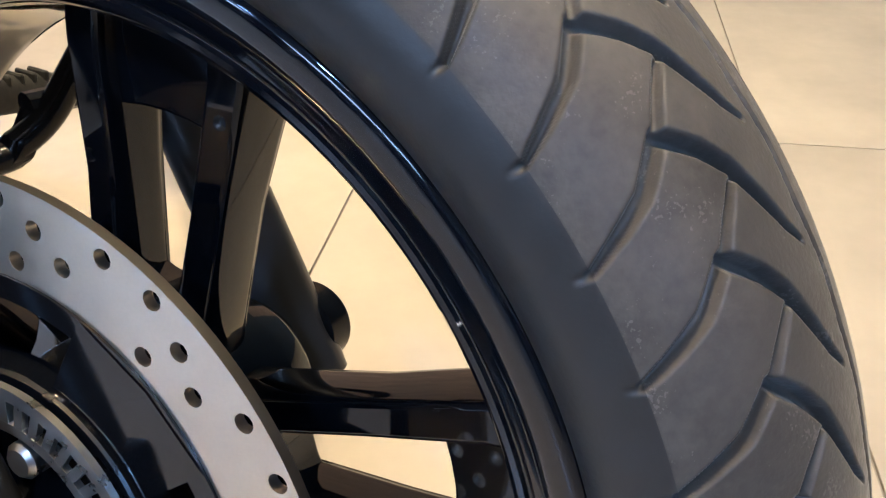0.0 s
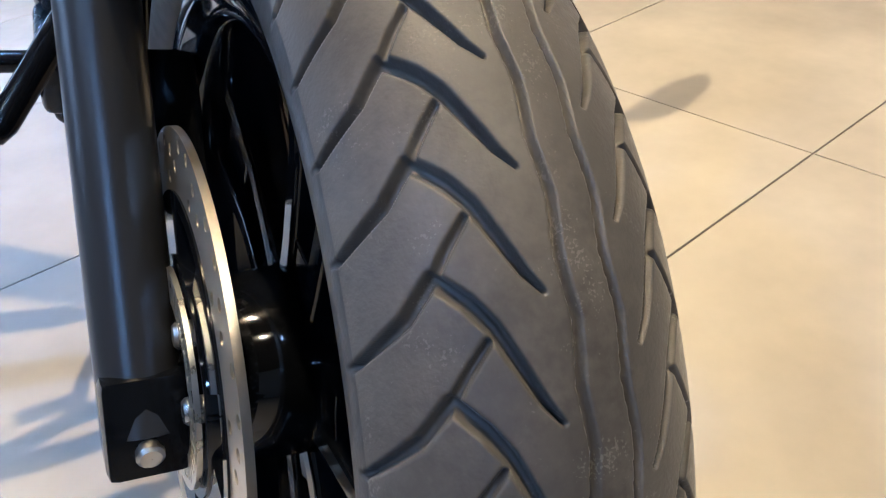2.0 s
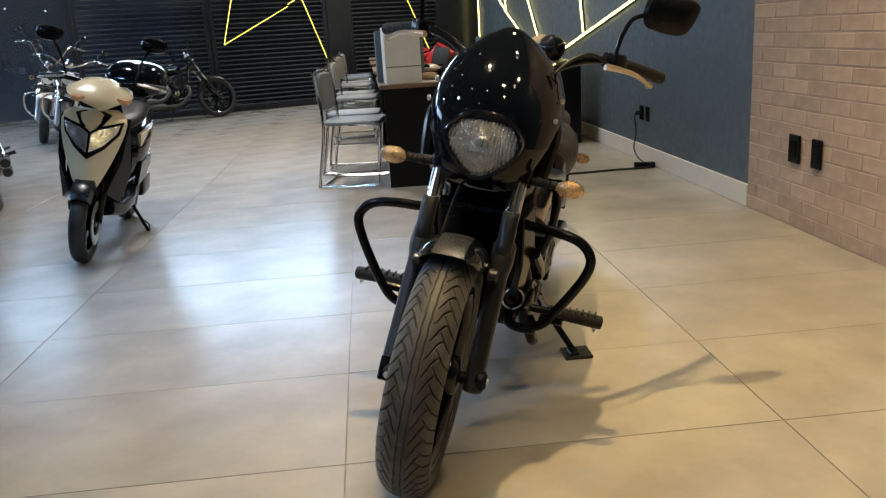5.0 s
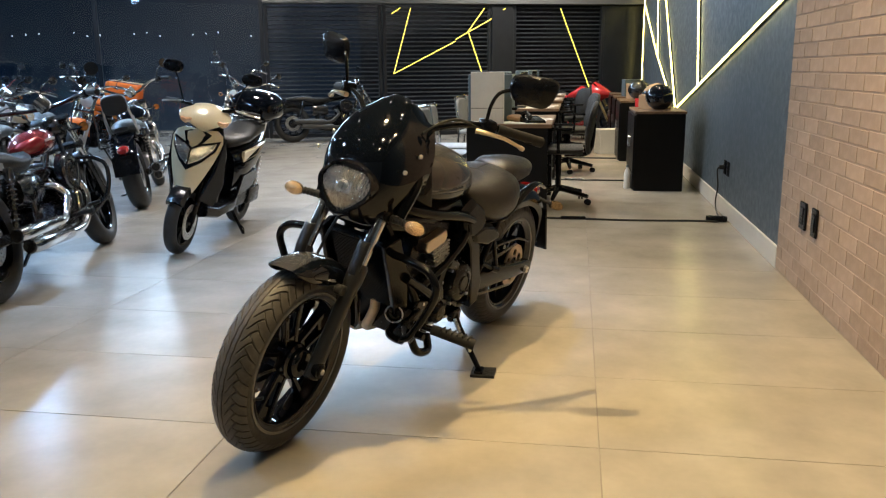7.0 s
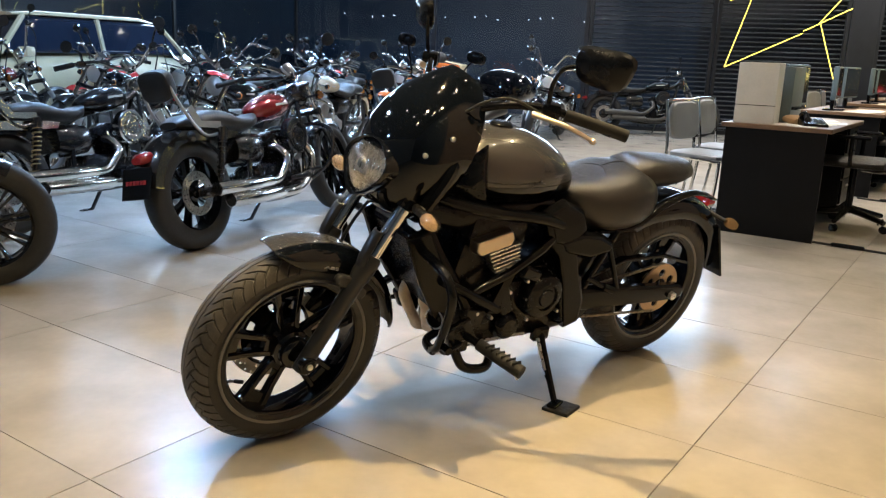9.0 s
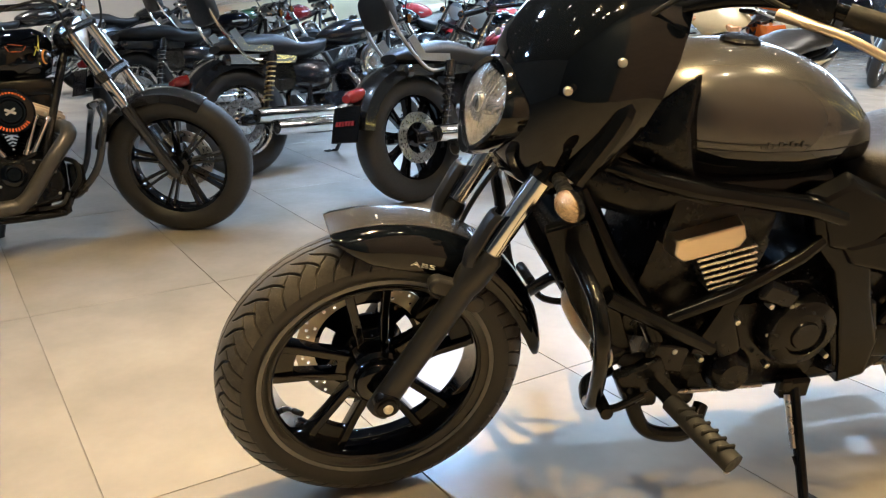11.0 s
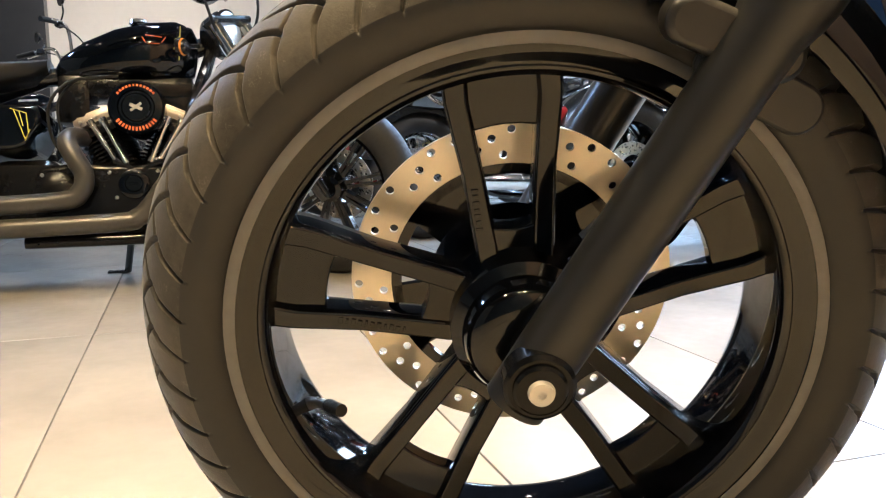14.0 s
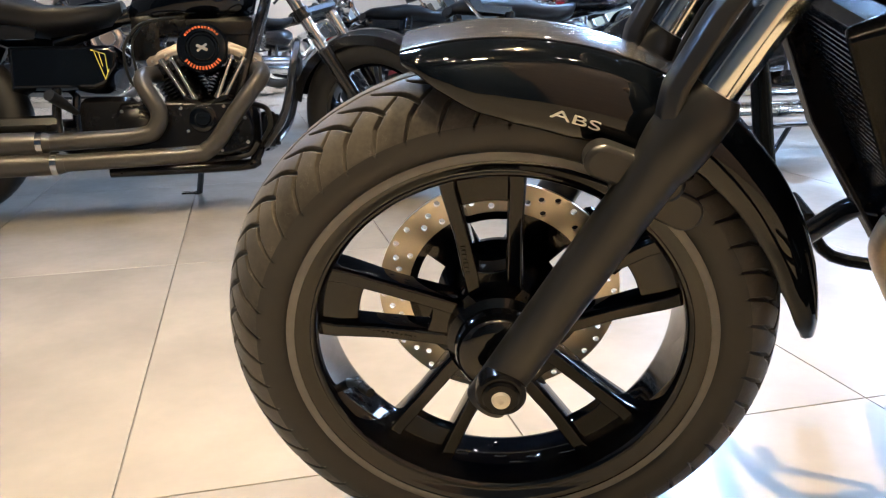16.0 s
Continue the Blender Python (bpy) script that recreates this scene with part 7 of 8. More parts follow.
cruiser((0.750, -1.910), 203, "black bobber-style cruiser with matt black twin exhausts", GLOSS, "cast", GUNBLACK, DULLBLACKPIPE, GUNBLACK, CASE, "low", pipes="slash", big_twin=True, tyre_r=(0.305, 0.31), tyre_w=(0.066, 0.072), crash=True, steer=-34)
cruiser((-1.49, -3.30), 218.7, "red-tanked cruiser with a backrest and chrome exhausts", DEEPRED, "cast", GUNBLACK, CHROME, GUNBLACK, CASE, "low", backrest=True, plate_bars=True, tyre_r=(0.32, 0.315), tyre_w=(0.06, 0.075), crash=True, steer=8)
cruiser((-0.56, -3.96), 219, "black cruiser with gold shocks, chrome exhausts and backrest", GUNBLACK, "wire", CHROME, CHROME, GOLD, CASE, "mid", backrest=True, plate_bars=True, tyre_w=(0.052, 0.075), steer=8)
REST = [
    ((-2.1, -4.85), 195, "black cruiser with a long dark seat", GLOSS, "wire", CHROME, CHROME, CHROME, SILVERCAST, "mid", {"fat": 1.0}),
    ((-2.75, -6.2), 195, "dark green cruiser with a backrest and chrome engine", GREEN, "wire", CHROME, CHROME, GOLD, SILVERCAST, "mid", {"backrest": True}),
    ((-1.1, -7.3), 195, "black cruiser with high handlebars and chrome forks", GUNBLACK, "wire", CHROME, CHROME, CHROME, SILVERCAST, "high", {}),
    ((0.6, -5.6), 195, "black low cruiser with chrome forks and high bars", GLOSS, "cast", CHROME, CHROME, CHROME, CASE, "high", {}),
    ((1.4, -6.9), 195, "silver-engined black cruiser with high bars", GUNBLACK, "wire", CHROME, CHROME, CHROME, SILVERCAST, "high", {}),
    ((-2.53, -3.65), 13, "black chrome-forked cruiser turned the other way", GLOSS, "wire", CHROME, CHROME, CHROME, SILVERCAST, "mid", {"crash": True}),
    ((-5.68, -3.35), 203, "black heavy cruiser with a tall padded backrest", GLOSS, "wire", CHROME, CHROME, CHROME, SILVERCAST, "mid", {"backrest": True, "fat": 1.3, "tyre_w": (0.06, 0.08)}),
    ((-3.3, -5.1), 13, "black cruiser with a clear windshield and chrome forks", GUNBLACK, "wire", CHROME, CHROME, CHROME, SILVERCAST, "mid", {"windshield": True, "fat": 1.3}),
    ((-4.6, -4.6), 15, "cream cruiser with chrome engine and windshield", CREAM, "wire", CHROME, CHROME, CHROME, SILVERCAST, "mid", {"windshield": True, "fat": 1.35, "crash": True}),
    ((-4.3, -6.1), 12, "red cruiser with chrome forks and crash bars", BRIGHTRED, "wire", CHROME, CHROME, CHROME, SILVERCAST, "mid", {"fat": 1.3, "crash": True}),
    ((-5.6, -5.6), 14, "deep red cruiser with chrome engine", DEEPRED, "cast", CHROME, CHROME, CHROME, SILVERCAST, "mid", {"fat": 1.25}),
    ((-8.3, -5.95), 12, "white cruiser with saddlebags and chrome engine", PEARL, "wire", CHROME, CHROME, CHROME, SILVERCAST, "mid", {"fat": 1.35, "windshield": True, "bags": PEARL}),
    ((-8.6, -8.0), 12, "black touring cruiser with chrome crash bars", GLOSS, "wire", CHROME, CHROME, CHROME, SILVERCAST, "mid", {"fat": 1.3, "crash": True, "windshield": True}),
    ((-6.95, -5.2), 12, "orange touring motorcycle with hard luggage", ORANGE, "cast", CHROME, CHROME, CHROME, CASE, "mid", {"fat": 1.4, "windshield": True, "bags": ORANGE}),
    ((-7.6, -7.4), 12, "teal cruiser with chrome trim", TEAL, "wire", CHROME, CHROME, CHROME, SILVERCAST, "mid", {"fat": 1.35}),
    ((-5.8, -7.3), 13, "black cruiser with high chrome handlebars", GLOSS, "wire", CHROME, CHROME, CHROME, SILVERCAST, "high", {"fat": 1.2}),
    ((-4.0, -7.5), 14, "red and chrome heavy cruiser with windshield", BRIGHTRED, "wire", CHROME, CHROME, CHROME, SILVERCAST, "mid", {"fat": 1.35, "windshield": True}),
    ((-2.3, -7.9), 195, "black cruiser with a sissy bar backrest", GUNBLACK, "cast", CHROME, CHROME, CHROME, CASE, "mid", {"backrest": True}),
    ((-8.2, -3.6), 12, "dark cruiser with chrome engine near the shutters", GLOSS, "wire", CHROME, CHROME, CHROME, SILVERCAST, "mid", {"fat": 1.3, "crash": True}),
    ((-7.2, -8.5), 12, "black touring motorcycle with dark luggage", GLOSS, "cast", CHROME, CHROME, CHROME, CASE, "mid", {"fat": 1.35, "bags": GLOSS, "windshield": True}),
    ((-3.5, -6.9), 194, "dark red cruiser with chrome exhausts and high bars", DEEPRED, "wire", CHROME, CHROME, CHROME, SILVERCAST, "high", {"fat": 1.2}),
    ((-0.1, -8.2), 195, "cream cruiser with chrome engine by the wall", CREAM, "wire", CHROME, CHROME, CHROME, SILVERCAST, "mid", {"fat": 1.3}),
    ((1.9, -8.0), 195, "black cruiser with chrome bars by the wall", GLOSS, "cast", CHROME, CHROME, CHROME, SILVERCAST, "mid", {}),
    ((-5.1, -8.6), 14, "white cruiser with a clear windshield", PEARL, "wire", CHROME, CHROME, CHROME, SILVERCAST, "mid", {"fat": 1.3, "windshield": True}),
    ((-6.6, -6.3), 13, "black cruiser with chrome fork and windshield", GLOSS, "wire", CHROME, CHROME, CHROME, SILVERCAST, "mid", {"windshield": True, "fat": 1.2}),
    ((-8.6, -6.9), 190, "bright red cruiser with chrome trim", BRIGHTRED, "cast", CHROME, CHROME, CHROME, SILVERCAST, "mid", {"fat": 1.3}),
    ((-9.2, -4.2), 12, "cream cruiser with high chrome handlebars", CREAM, "wire", CHROME, CHROME, CHROME, SILVERCAST, "high", {"fat": 1.25, "crash": True}),
    ((-2.9, -5.9), 14, "black cruiser with chrome crash bars and forks", GLOSS, "wire", CHROME, CHROME, CHROME, SILVERCAST, "mid", {"crash": True}),
    ((-11.45, -2.3), 118, "black motorcycle parked along the shutters", GLOSS, "cast", GUNBLACK, DULLBLACKPIPE, GUNBLACK, CASE, "low", {}),
    ((3.2, -3.2), 195, "black cruiser with chrome forks at the row's end", GLOSS, "wire", CHROME, CHROME, CHROME, SILVERCAST, "mid", {}),
]
for (u, v), head, label, tank_mat, style, fork_mat, pipe_mat, shock_mat, engine_mat, bars, more in REST:
    p = room(u, v)
    cruiser((p.x, p.y), head + 27.4, label, tank_mat, style, fork_mat, pipe_mat, shock_mat, engine_mat, bars, **more)

# ---- the scooter ----
scooter = thing("scooter", pose(-1.58, -2.60, 0, 0, 0, 32) @ pose(0, 0, 0, -11) @ Matrix.Scale(0.94, 4), "pearl cream scooter with black lower panels and top case", "scooter")
spoke_wheel(scooter, Vector((0, 0, 0.235)), Matrix.Translation((0, 0, 0)), 0.235, 0.045, "cast", WHEELBLACK, CHROME, "front_wheel")
spoke_wheel(scooter, Vector((-1.24, 0, 0.235)), Matrix(), 0.235, 0.05, "cast", WHEELBLACK, CHROME, "rear_wheel")
for s in (1, -1):
    part("fork_leg", rod((0.0, s * 0.07, 0.235), (-0.16, s * 0.07, 0.56), 0.02), PLASTIC, scooter)
part("front_fender", loft([[(math.cos(radians(a)) * (0.265 - q), y, 0.235 + math.sin(radians(a)) * (0.265 - q)) for y, q in ((-0.06, 0.06), (-0.05, 0.01), (0, 0), (0.05, 0.01), (0.06, 0.06), (0, 0.012))] for a in np.linspace(40, 165, 16)]), PLASTIC, scooter, "black front mudguard")
# apron: a narrow rounded nose below, wide shoulders above
APRON = [(0.385, 0.075, 0.05, 0.022), (0.43, 0.075, 0.03, 0.05), (0.50, 0.060, 0.0, 0.085), (0.58, 0.035, -0.035, 0.12), (0.66, 0.0, -0.075, 0.15), (0.74, -0.035, -0.115, 0.172), (0.80, -0.07, -0.145, 0.18), (0.845, -0.105, -0.17, 0.165), (0.87, -0.135, -0.19, 0.12)]


def apron_x(y, z, off):
    """The apron's front face at a height and a distance from its middle."""
    xf, xr, w = [float(np.interp(z, [r[0] for r in APRON], [r[c] for r in APRON])) for c in (1, 2, 3)]
    return xr + (xf - xr) * (1 - min(1, abs(y) / w) ** 1.5) + off


def on_apron(outline, lo, hi):
    return loft([[(apron_x(y, z, off), y, z) for y, z in outline] for off in (lo, hi)])


rings = []
for z, xf, xr, w in APRON:
    row = [(xr + (xf - xr) * (1 - abs(t) ** 1.5), w * t, z) for t in np.linspace(-1, 1, 17)]
    rings.append(row + [(x - 0.03, y * 0.92, zz) for x, y, zz in reversed(row)])
apron = part("apron", loft(rings), PEARL, scooter, "pearl cream front apron with a pointed nose", 40)
part("recess", on_apron([(-0.055, 0.775), (0.055, 0.775), (0.10, 0.845), (0.05, 0.862), (-0.05, 0.862), (-0.10, 0.845)], -0.01, 0.010), GLOSS, apron, "black panel above the headlamps", bevel=0.004)
for s in (1, -1):
    part("headlamp_surround", on_apron([(0.0, 0.602), (0.0, 0.752), (s * 0.040, 0.778), (s * 0.165, 0.812), (s * 0.150, 0.740), (s * 0.082, 0.660)], -0.012, 0.010), GLOSS, apron, "", bevel=0.003)
    part("headlamp", on_apron([(s * 0.006, 0.640), (s * 0.006, 0.740), (s * 0.045, 0.764), (s * 0.150, 0.796), (s * 0.134, 0.745), (s * 0.074, 0.678)], 0.008, 0.019), HEADBOWL, apron, "slanted clear headlamp", bevel=0.004)
    part("apron_screw", disc_y((0, 0, 0), 0.006, 0.006, 12, m=Matrix.Translation((apron_x(0.03, 0.47, 0.002), s * 0.03, 0.47)) @ pose(0, 0, 0, 0, 0, 90)), STEEL, apron)
    part("side_panel", loft([[(-0.02, s * 0.10, 0.40), (-0.07, s * 0.175, 0.60), (-0.15, s * 0.190, 0.80), (-0.19, s * 0.19, 0.83), (-0.20, s * 0.20, 0.50), (-0.14, s * 0.16, 0.34)], [(-0.02, s * 0.08, 0.40), (-0.07, s * 0.155, 0.60), (-0.15, s * 0.17, 0.80), (-0.19, s * 0.17, 0.83), (-0.20, s * 0.18, 0.50), (-0.14, s * 0.14, 0.34)]]), PLASTIC, scooter, "dark inner side panel", bevel=0.004)
TURN = Matrix.Translation((-0.25, 0, 1.0)) @ pose(0, 0, 0, 0, 0, 16) @ Matrix.Translation((0.25, 0, -1.0))
headset = part("headset", tf(loft([oval(-0.085, 0.885, 0.035, 0.015, 24, 1.6, 0.012), oval(-0.12, 0.915, 0.105, 0.035, 24, 1.5, 0.022), oval(-0.17, 0.945, 0.175, 0.045, 24, 1.5, 0.034), oval(-0.24, 0.975, 0.180, 0.045, 24, 1.6, 0.045), oval(-0.31, 0.998, 0.125, 0.035, 24, 1.8, 0.045), oval(-0.36, 1.0, 0.06, 0.018, 24, 1.8, 0.025)]), TURN), PEARL, scooter, "pearl cream handlebar cowl with a low brow", 50)
for s in (1, -1):
    part("signal", tf(loft([[(x, s * 0.125 + y * k, 0.922 + z * k + 0.3 * abs(y)) for _, y, z in oval(0, 0, 0.042, 0.020, 16, 2.2)] for x, k in ((-0.145, 1.0), (-0.118, 0.9), (-0.110, 0.5))]), TURN), AMBERLENS, headset, "clear amber turn signal")
for s in (1, -1):
    part("handlebar", tube([(-0.27, s * 0.10, 1.01), (-0.30, s * 0.2, 1.02), (-0.36, s * 0.33, 1.01)], 0.013, 10), SATIN, scooter)
    part("grip", rod((-0.31, s * 0.23, 1.02), (-0.37, s * 0.345, 1.01), 0.018, 12), GRIP, scooter)
    part("brake_lever", tube([(-0.26, s * 0.2, 1.03), (-0.27, s * 0.27, 1.02), (-0.33, s * 0.36, 1.0)], 0.007, 8), STEEL, scooter)
    part("mirror", cat(tube([(-0.27, s * 0.19, 1.04), (-0.25, s * 0.22, 1.15), (-0.27, s * 0.27, 1.24)], 0.006, 8, 4), tf(loft([[(x, y * k, z * k) for _, y, z in oval(0, 0, 0.075, 0.045, 20, 2.6)] for x, k in ((-0.006, 0.97), (0.0, 1.0), (0.02, 0.85), (0.028, 0.4))]), Matrix.Translation((-0.275, s * 0.285, 1.26)))), PLASTIC, scooter, "black scooter mirror")
part("leg_shield", loft([[(-0.20, -0.16, 0.36), (-0.20, 0.16, 0.36), (-0.23, 0.16, 0.36), (-0.23, -0.16, 0.36)], [(-0.26, -0.17, 0.70), (-0.26, 0.17, 0.70), (-0.29, 0.17, 0.70), (-0.29, -0.17, 0.70)], [(-0.30, -0.09, 0.95), (-0.30, 0.09, 0.95), (-0.33, 0.09, 0.95), (-0.33, -0.09, 0.95)]]), PLASTIC, scooter, bevel=0.005)
part("floorboard", loft([oval(-0.14, 0.30, 0.13, 0.05, 20, 4), oval(-0.30, 0.27, 0.165, 0.05, 20, 4), oval(-0.62, 0.27, 0.165, 0.05, 20, 4), oval(-0.72, 0.30, 0.15, 0.06, 20, 4)]), PLASTIC, scooter, "black ribbed footboard")
body = part("rear_body", loft([oval(-0.62, 0.50, 0.13, 0.20, 28, 2.6), oval(-0.75, 0.54, 0.175, 0.18, 28, 2.6), oval(-1.0, 0.60, 0.18, 0.13, 28, 2.6), oval(-1.3, 0.67, 0.14, 0.09, 28, 2.6), oval(-1.52, 0.72, 0.08, 0.05, 28, 2.6)]), GLOSS, scooter, "dark rear body panels", 50)
for s in (1, -1):
    part("white_trim", loft([[(-0.72, s * 0.168, 0.60), (-1.0, s * 0.185, 0.64), (-1.35, s * 0.14, 0.71), (-1.0, s * 0.18, 0.70), (-0.72, s * 0.165, 0.68)], [(-0.72, s * 0.14, 0.60), (-1.0, s * 0.15, 0.64), (-1.35, s * 0.11, 0.71), (-1.0, s * 0.15, 0.70), (-0.72, s * 0.14, 0.68)]]), PEARL, body, "pearl white side panel", bevel=0.004)
    part("lower_trim", loft([[(-0.66, s * 0.165, 0.34), (-0.72, s * 0.178, 0.50), (-1.02, s * 0.184, 0.52), (-1.10, s * 0.17, 0.44), (-0.95, s * 0.165, 0.36)], [(-0.66, s * 0.14, 0.34), (-0.72, s * 0.15, 0.50), (-1.02, s * 0.155, 0.52), (-1.10, s * 0.145, 0.44), (-0.95, s * 0.14, 0.36)]]), PLASTIC, body, bevel=0.005)
part("seat", loft([oval(-0.60, 0.73, 0.08, 0.03, 24, 2.6), oval(-0.66, 0.745, 0.13, 0.04, 24, 2.6, 0.05), oval(-0.90, 0.76, 0.15, 0.04, 24, 2.6, 0.05), oval(-1.05, 0.78, 0.14, 0.04, 24, 2.6, 0.075), oval(-1.35, 0.80, 0.11, 0.04, 24, 2.6, 0.06), oval(-1.45, 0.80, 0.06, 0.02, 24, 2.6, 0.03)]), LEATHER, scooter, "long black scooter seat", 60)
part("engine_block", cat(rbox((-1.02, 0.05, 0.29), (0.45, 0.14, 0.15), 0.03, None, 2), rbox((-1.2, 0.11, 0.27), (0.28, 0.06, 0.14), 0.03, None, 2)), CASE, scooter)
part("muffler", tube([(-0.9, -0.14, 0.24), (-1.1, -0.16, 0.27), (-1.45, -0.17, 0.34)], [0.03, 0.06, 0.058], 18, 4), SATIN, scooter)
part("rear_shock", cat(rod((-1.24, 0.11, 0.30), (-1.30, 0.11, 0.60), 0.012), coil(-1.25, 0.34, -1.295, 0.58, 0.11, 0.024, 7)), STEEL, scooter)
part("tail_lamp", loft([oval(-1.52, 0.71, 0.07, 0.03, 16), oval(-1.56, 0.70, 0.05, 0.02, 16)]), RED, scooter)
case_ = part("top_case", loft([oval(-1.25, 0.95, 0.14, 0.06, 28, 3, 0.06), oval(-1.28, 0.96, 0.19, 0.085, 28, 3, 0.11), oval(-1.48, 0.97, 0.21, 0.09, 28, 3, 0.14), oval(-1.64, 0.97, 0.19, 0.085, 28, 3, 0.11), oval(-1.68, 0.96, 0.13, 0.05, 28, 3, 0.06)]), GLOSS, scooter, "gloss black top case", 60)
part("case_reflector", rbox((-1.675, 0, 0.985), (0.03, 0.26, 0.04), 0.01), RED, case_)
part("carrier", cat(rod((-1.25, 0.08, 0.84), (-1.62, 0.08, 0.865), 0.01), rod((-1.25, -0.08, 0.84), (-1.62, -0.08, 0.865), 0.01)), SATIN, scooter)
part("side_stand", cat(tube([(-0.66, 0.14, 0.22), (-0.69, 0.25, 0.035), (-0.64, 0.275, 0.033)], 0.011, 10), tube([(-0.69, 0.25, 0.035), (-0.655, 0.25, 0.10), (-0.64, 0.22, 0.13)], 0.005, 6), rbox((-0.67, 0.27, 0.031), (0.09, 0.04, 0.008), 0.003, pose(0, 0, 0, 6))), SATIN, scooter)

# ---- desks, chairs, cabinets along the slate wall ----
DESKTOP = material("walnut_desk_laminate", (0.14, 0.085, 0.05), 0.35, var=0.25, scale=5, bump=0.05)
BLACKLAM = material("black_desk_laminate", (0.0045, 0.0045, 0.005), 0.4, var=0.25, spec=0.16)
WHITEPL = material("white_plastic", (0.62, 0.62, 0.60), 0.4, var=0.08)
PAPER = material("white_paper", (0.72, 0.71, 0.68), 0.8, var=0.08)
GREYVINYL = material("grey_chair_vinyl", (0.20, 0.21, 0.22), 0.4, var=0.12, bump=0.2, bscale=260)
MESHBLACK = material("black_mesh_fabric", (0.012, 0.012, 0.013), 0.7, var=0.3, bump=0.5, bscale=500)
SCREEN = material("dark_screen", (0.01, 0.011, 0.013), 0.1, var=0.1)
CARD = material("brown_cardboard", (0.34, 0.22, 0.12), 0.75, var=0.15)
BLUEGREY = material("blue_grey_plastic", (0.10, 0.14, 0.17), 0.4, var=0.1)


def room_thing(name, u, v, z, rz, label, category, group=""):
    return thing(name, ROOM @ pose(u, v, z, 0, 0, rz), label, category, group)


def desk_at(u):
    d = room_thing("desk", u, 0.47, 0, 0, "black office desk with a walnut laminate top", "desk", "row of desks")
    part("desktop", rbox((-0.65, 0, 0.735), (1.32, 0.70, 0.03), 0.004), DESKTOP, d, "walnut laminate top")
    part("end_panel", rbox((-0.015, 0, 0.36), (0.025, 0.64, 0.72), 0.002), BLACKLAM, d)
    part("end_panel", rbox((-1.285, 0, 0.36), (0.025, 0.64, 0.72), 0.002), BLACKLAM, d)
    part("modesty_panel", rbox((-0.65, -0.22, 0.44), (1.24, 0.02, 0.55), 0.002), BLACKLAM, d)
    ped = part("drawer_unit", rbox((-1.06, 0.06, 0.42), (0.40, 0.50, 0.58), 0.003), BLACKLAM, d)
    for k in range(3):
        part("drawer_front", rbox((-1.06, 0.318, 0.24 + k * 0.19), (0.38, 0.016, 0.175), 0.003), BLACKLAM, ped)
        part("pull", rbox((-1.06, 0.332, 0.28 + k * 0.19), (0.12, 0.012, 0.012), 0.003), STEEL, ped)
    return d


def monitor_at(u, v, rz, mat_=BLUEGREY):
    m = room_thing("computer_monitor", u, v, 0.75, rz, "flat computer monitor on a desk seen from behind", "monitor", "monitors on the desks")
    part("shell", rbox((0, 0, 0.25), (0.05, 0.50, 0.30), 0.012, None, 2), mat_, m)
    part("screen", rbox((0.026, 0, 0.25), (0.004, 0.47, 0.27), 0.001), SCREEN, m)
    part("neck", rbox((-0.02, 0, 0.08), (0.03, 0.06, 0.16), 0.006), PLASTIC, m)
    part("foot", rbox((0, 0, 0.006), (0.18, 0.22, 0.012), 0.004), PLASTIC, m)
    return m


def visitor_chair(u, v, rz):
    c = room_thing("visitor_chair", u, v, 0, rz, "chrome sled-base visitor chair with grey vinyl seat", "chair", "visitor chairs by the desks")
    for s in (1, -1):
        part("side_frame", tube([(0.0, s * 0.22, 0.46), (0.20, s * 0.235, 0.45), (0.235, s * 0.24, 0.42), (0.20, s * 0.24, 0.06), (0.17, s * 0.24, 0.012), (-0.22, s * 0.24, 0.012), (-0.25, s * 0.24, 0.05), (-0.19, s * 0.235, 0.46), (-0.23, s * 0.225, 0.82), (-0.235, s * 0.20, 0.855), (-0.235, s * 0.0, 0.86)], 0.0115, 10, 5), CHROME, c, "bent chrome tube")
    part("floor_bar", rod((-0.22, -0.24, 0.012), (-0.22, 0.24, 0.012), 0.0115), CHROME, c)
    part("seat_bar", rod((0.16, -0.235, 0.445), (0.16, 0.235, 0.445), 0.009), CHROME, c)
    part("seat", loft([oval(x, 0.475, w, 0.02, 24, 4, 0.025) for x, w in ((0.23, 0.19), (0.20, 0.225), (-0.15, 0.22), (-0.19, 0.19))]), GREYVINYL, c, "grey vinyl seat pad")
    part("backrest", tf(loft([[(x, y * k, z * k) for _, y, z in oval(0, 0, 0.20, 0.14, 24, 4)] for x, k in ((-0.015, 0.93), (-0.008, 1.0), (0.012, 1.0), (0.022, 0.93))]), Matrix.Translation((-0.215, 0, 0.71)) @ pose(0, 0, 0, 0, -5, 0)), GREYVINYL, c, "grey vinyl back pad")
    return c


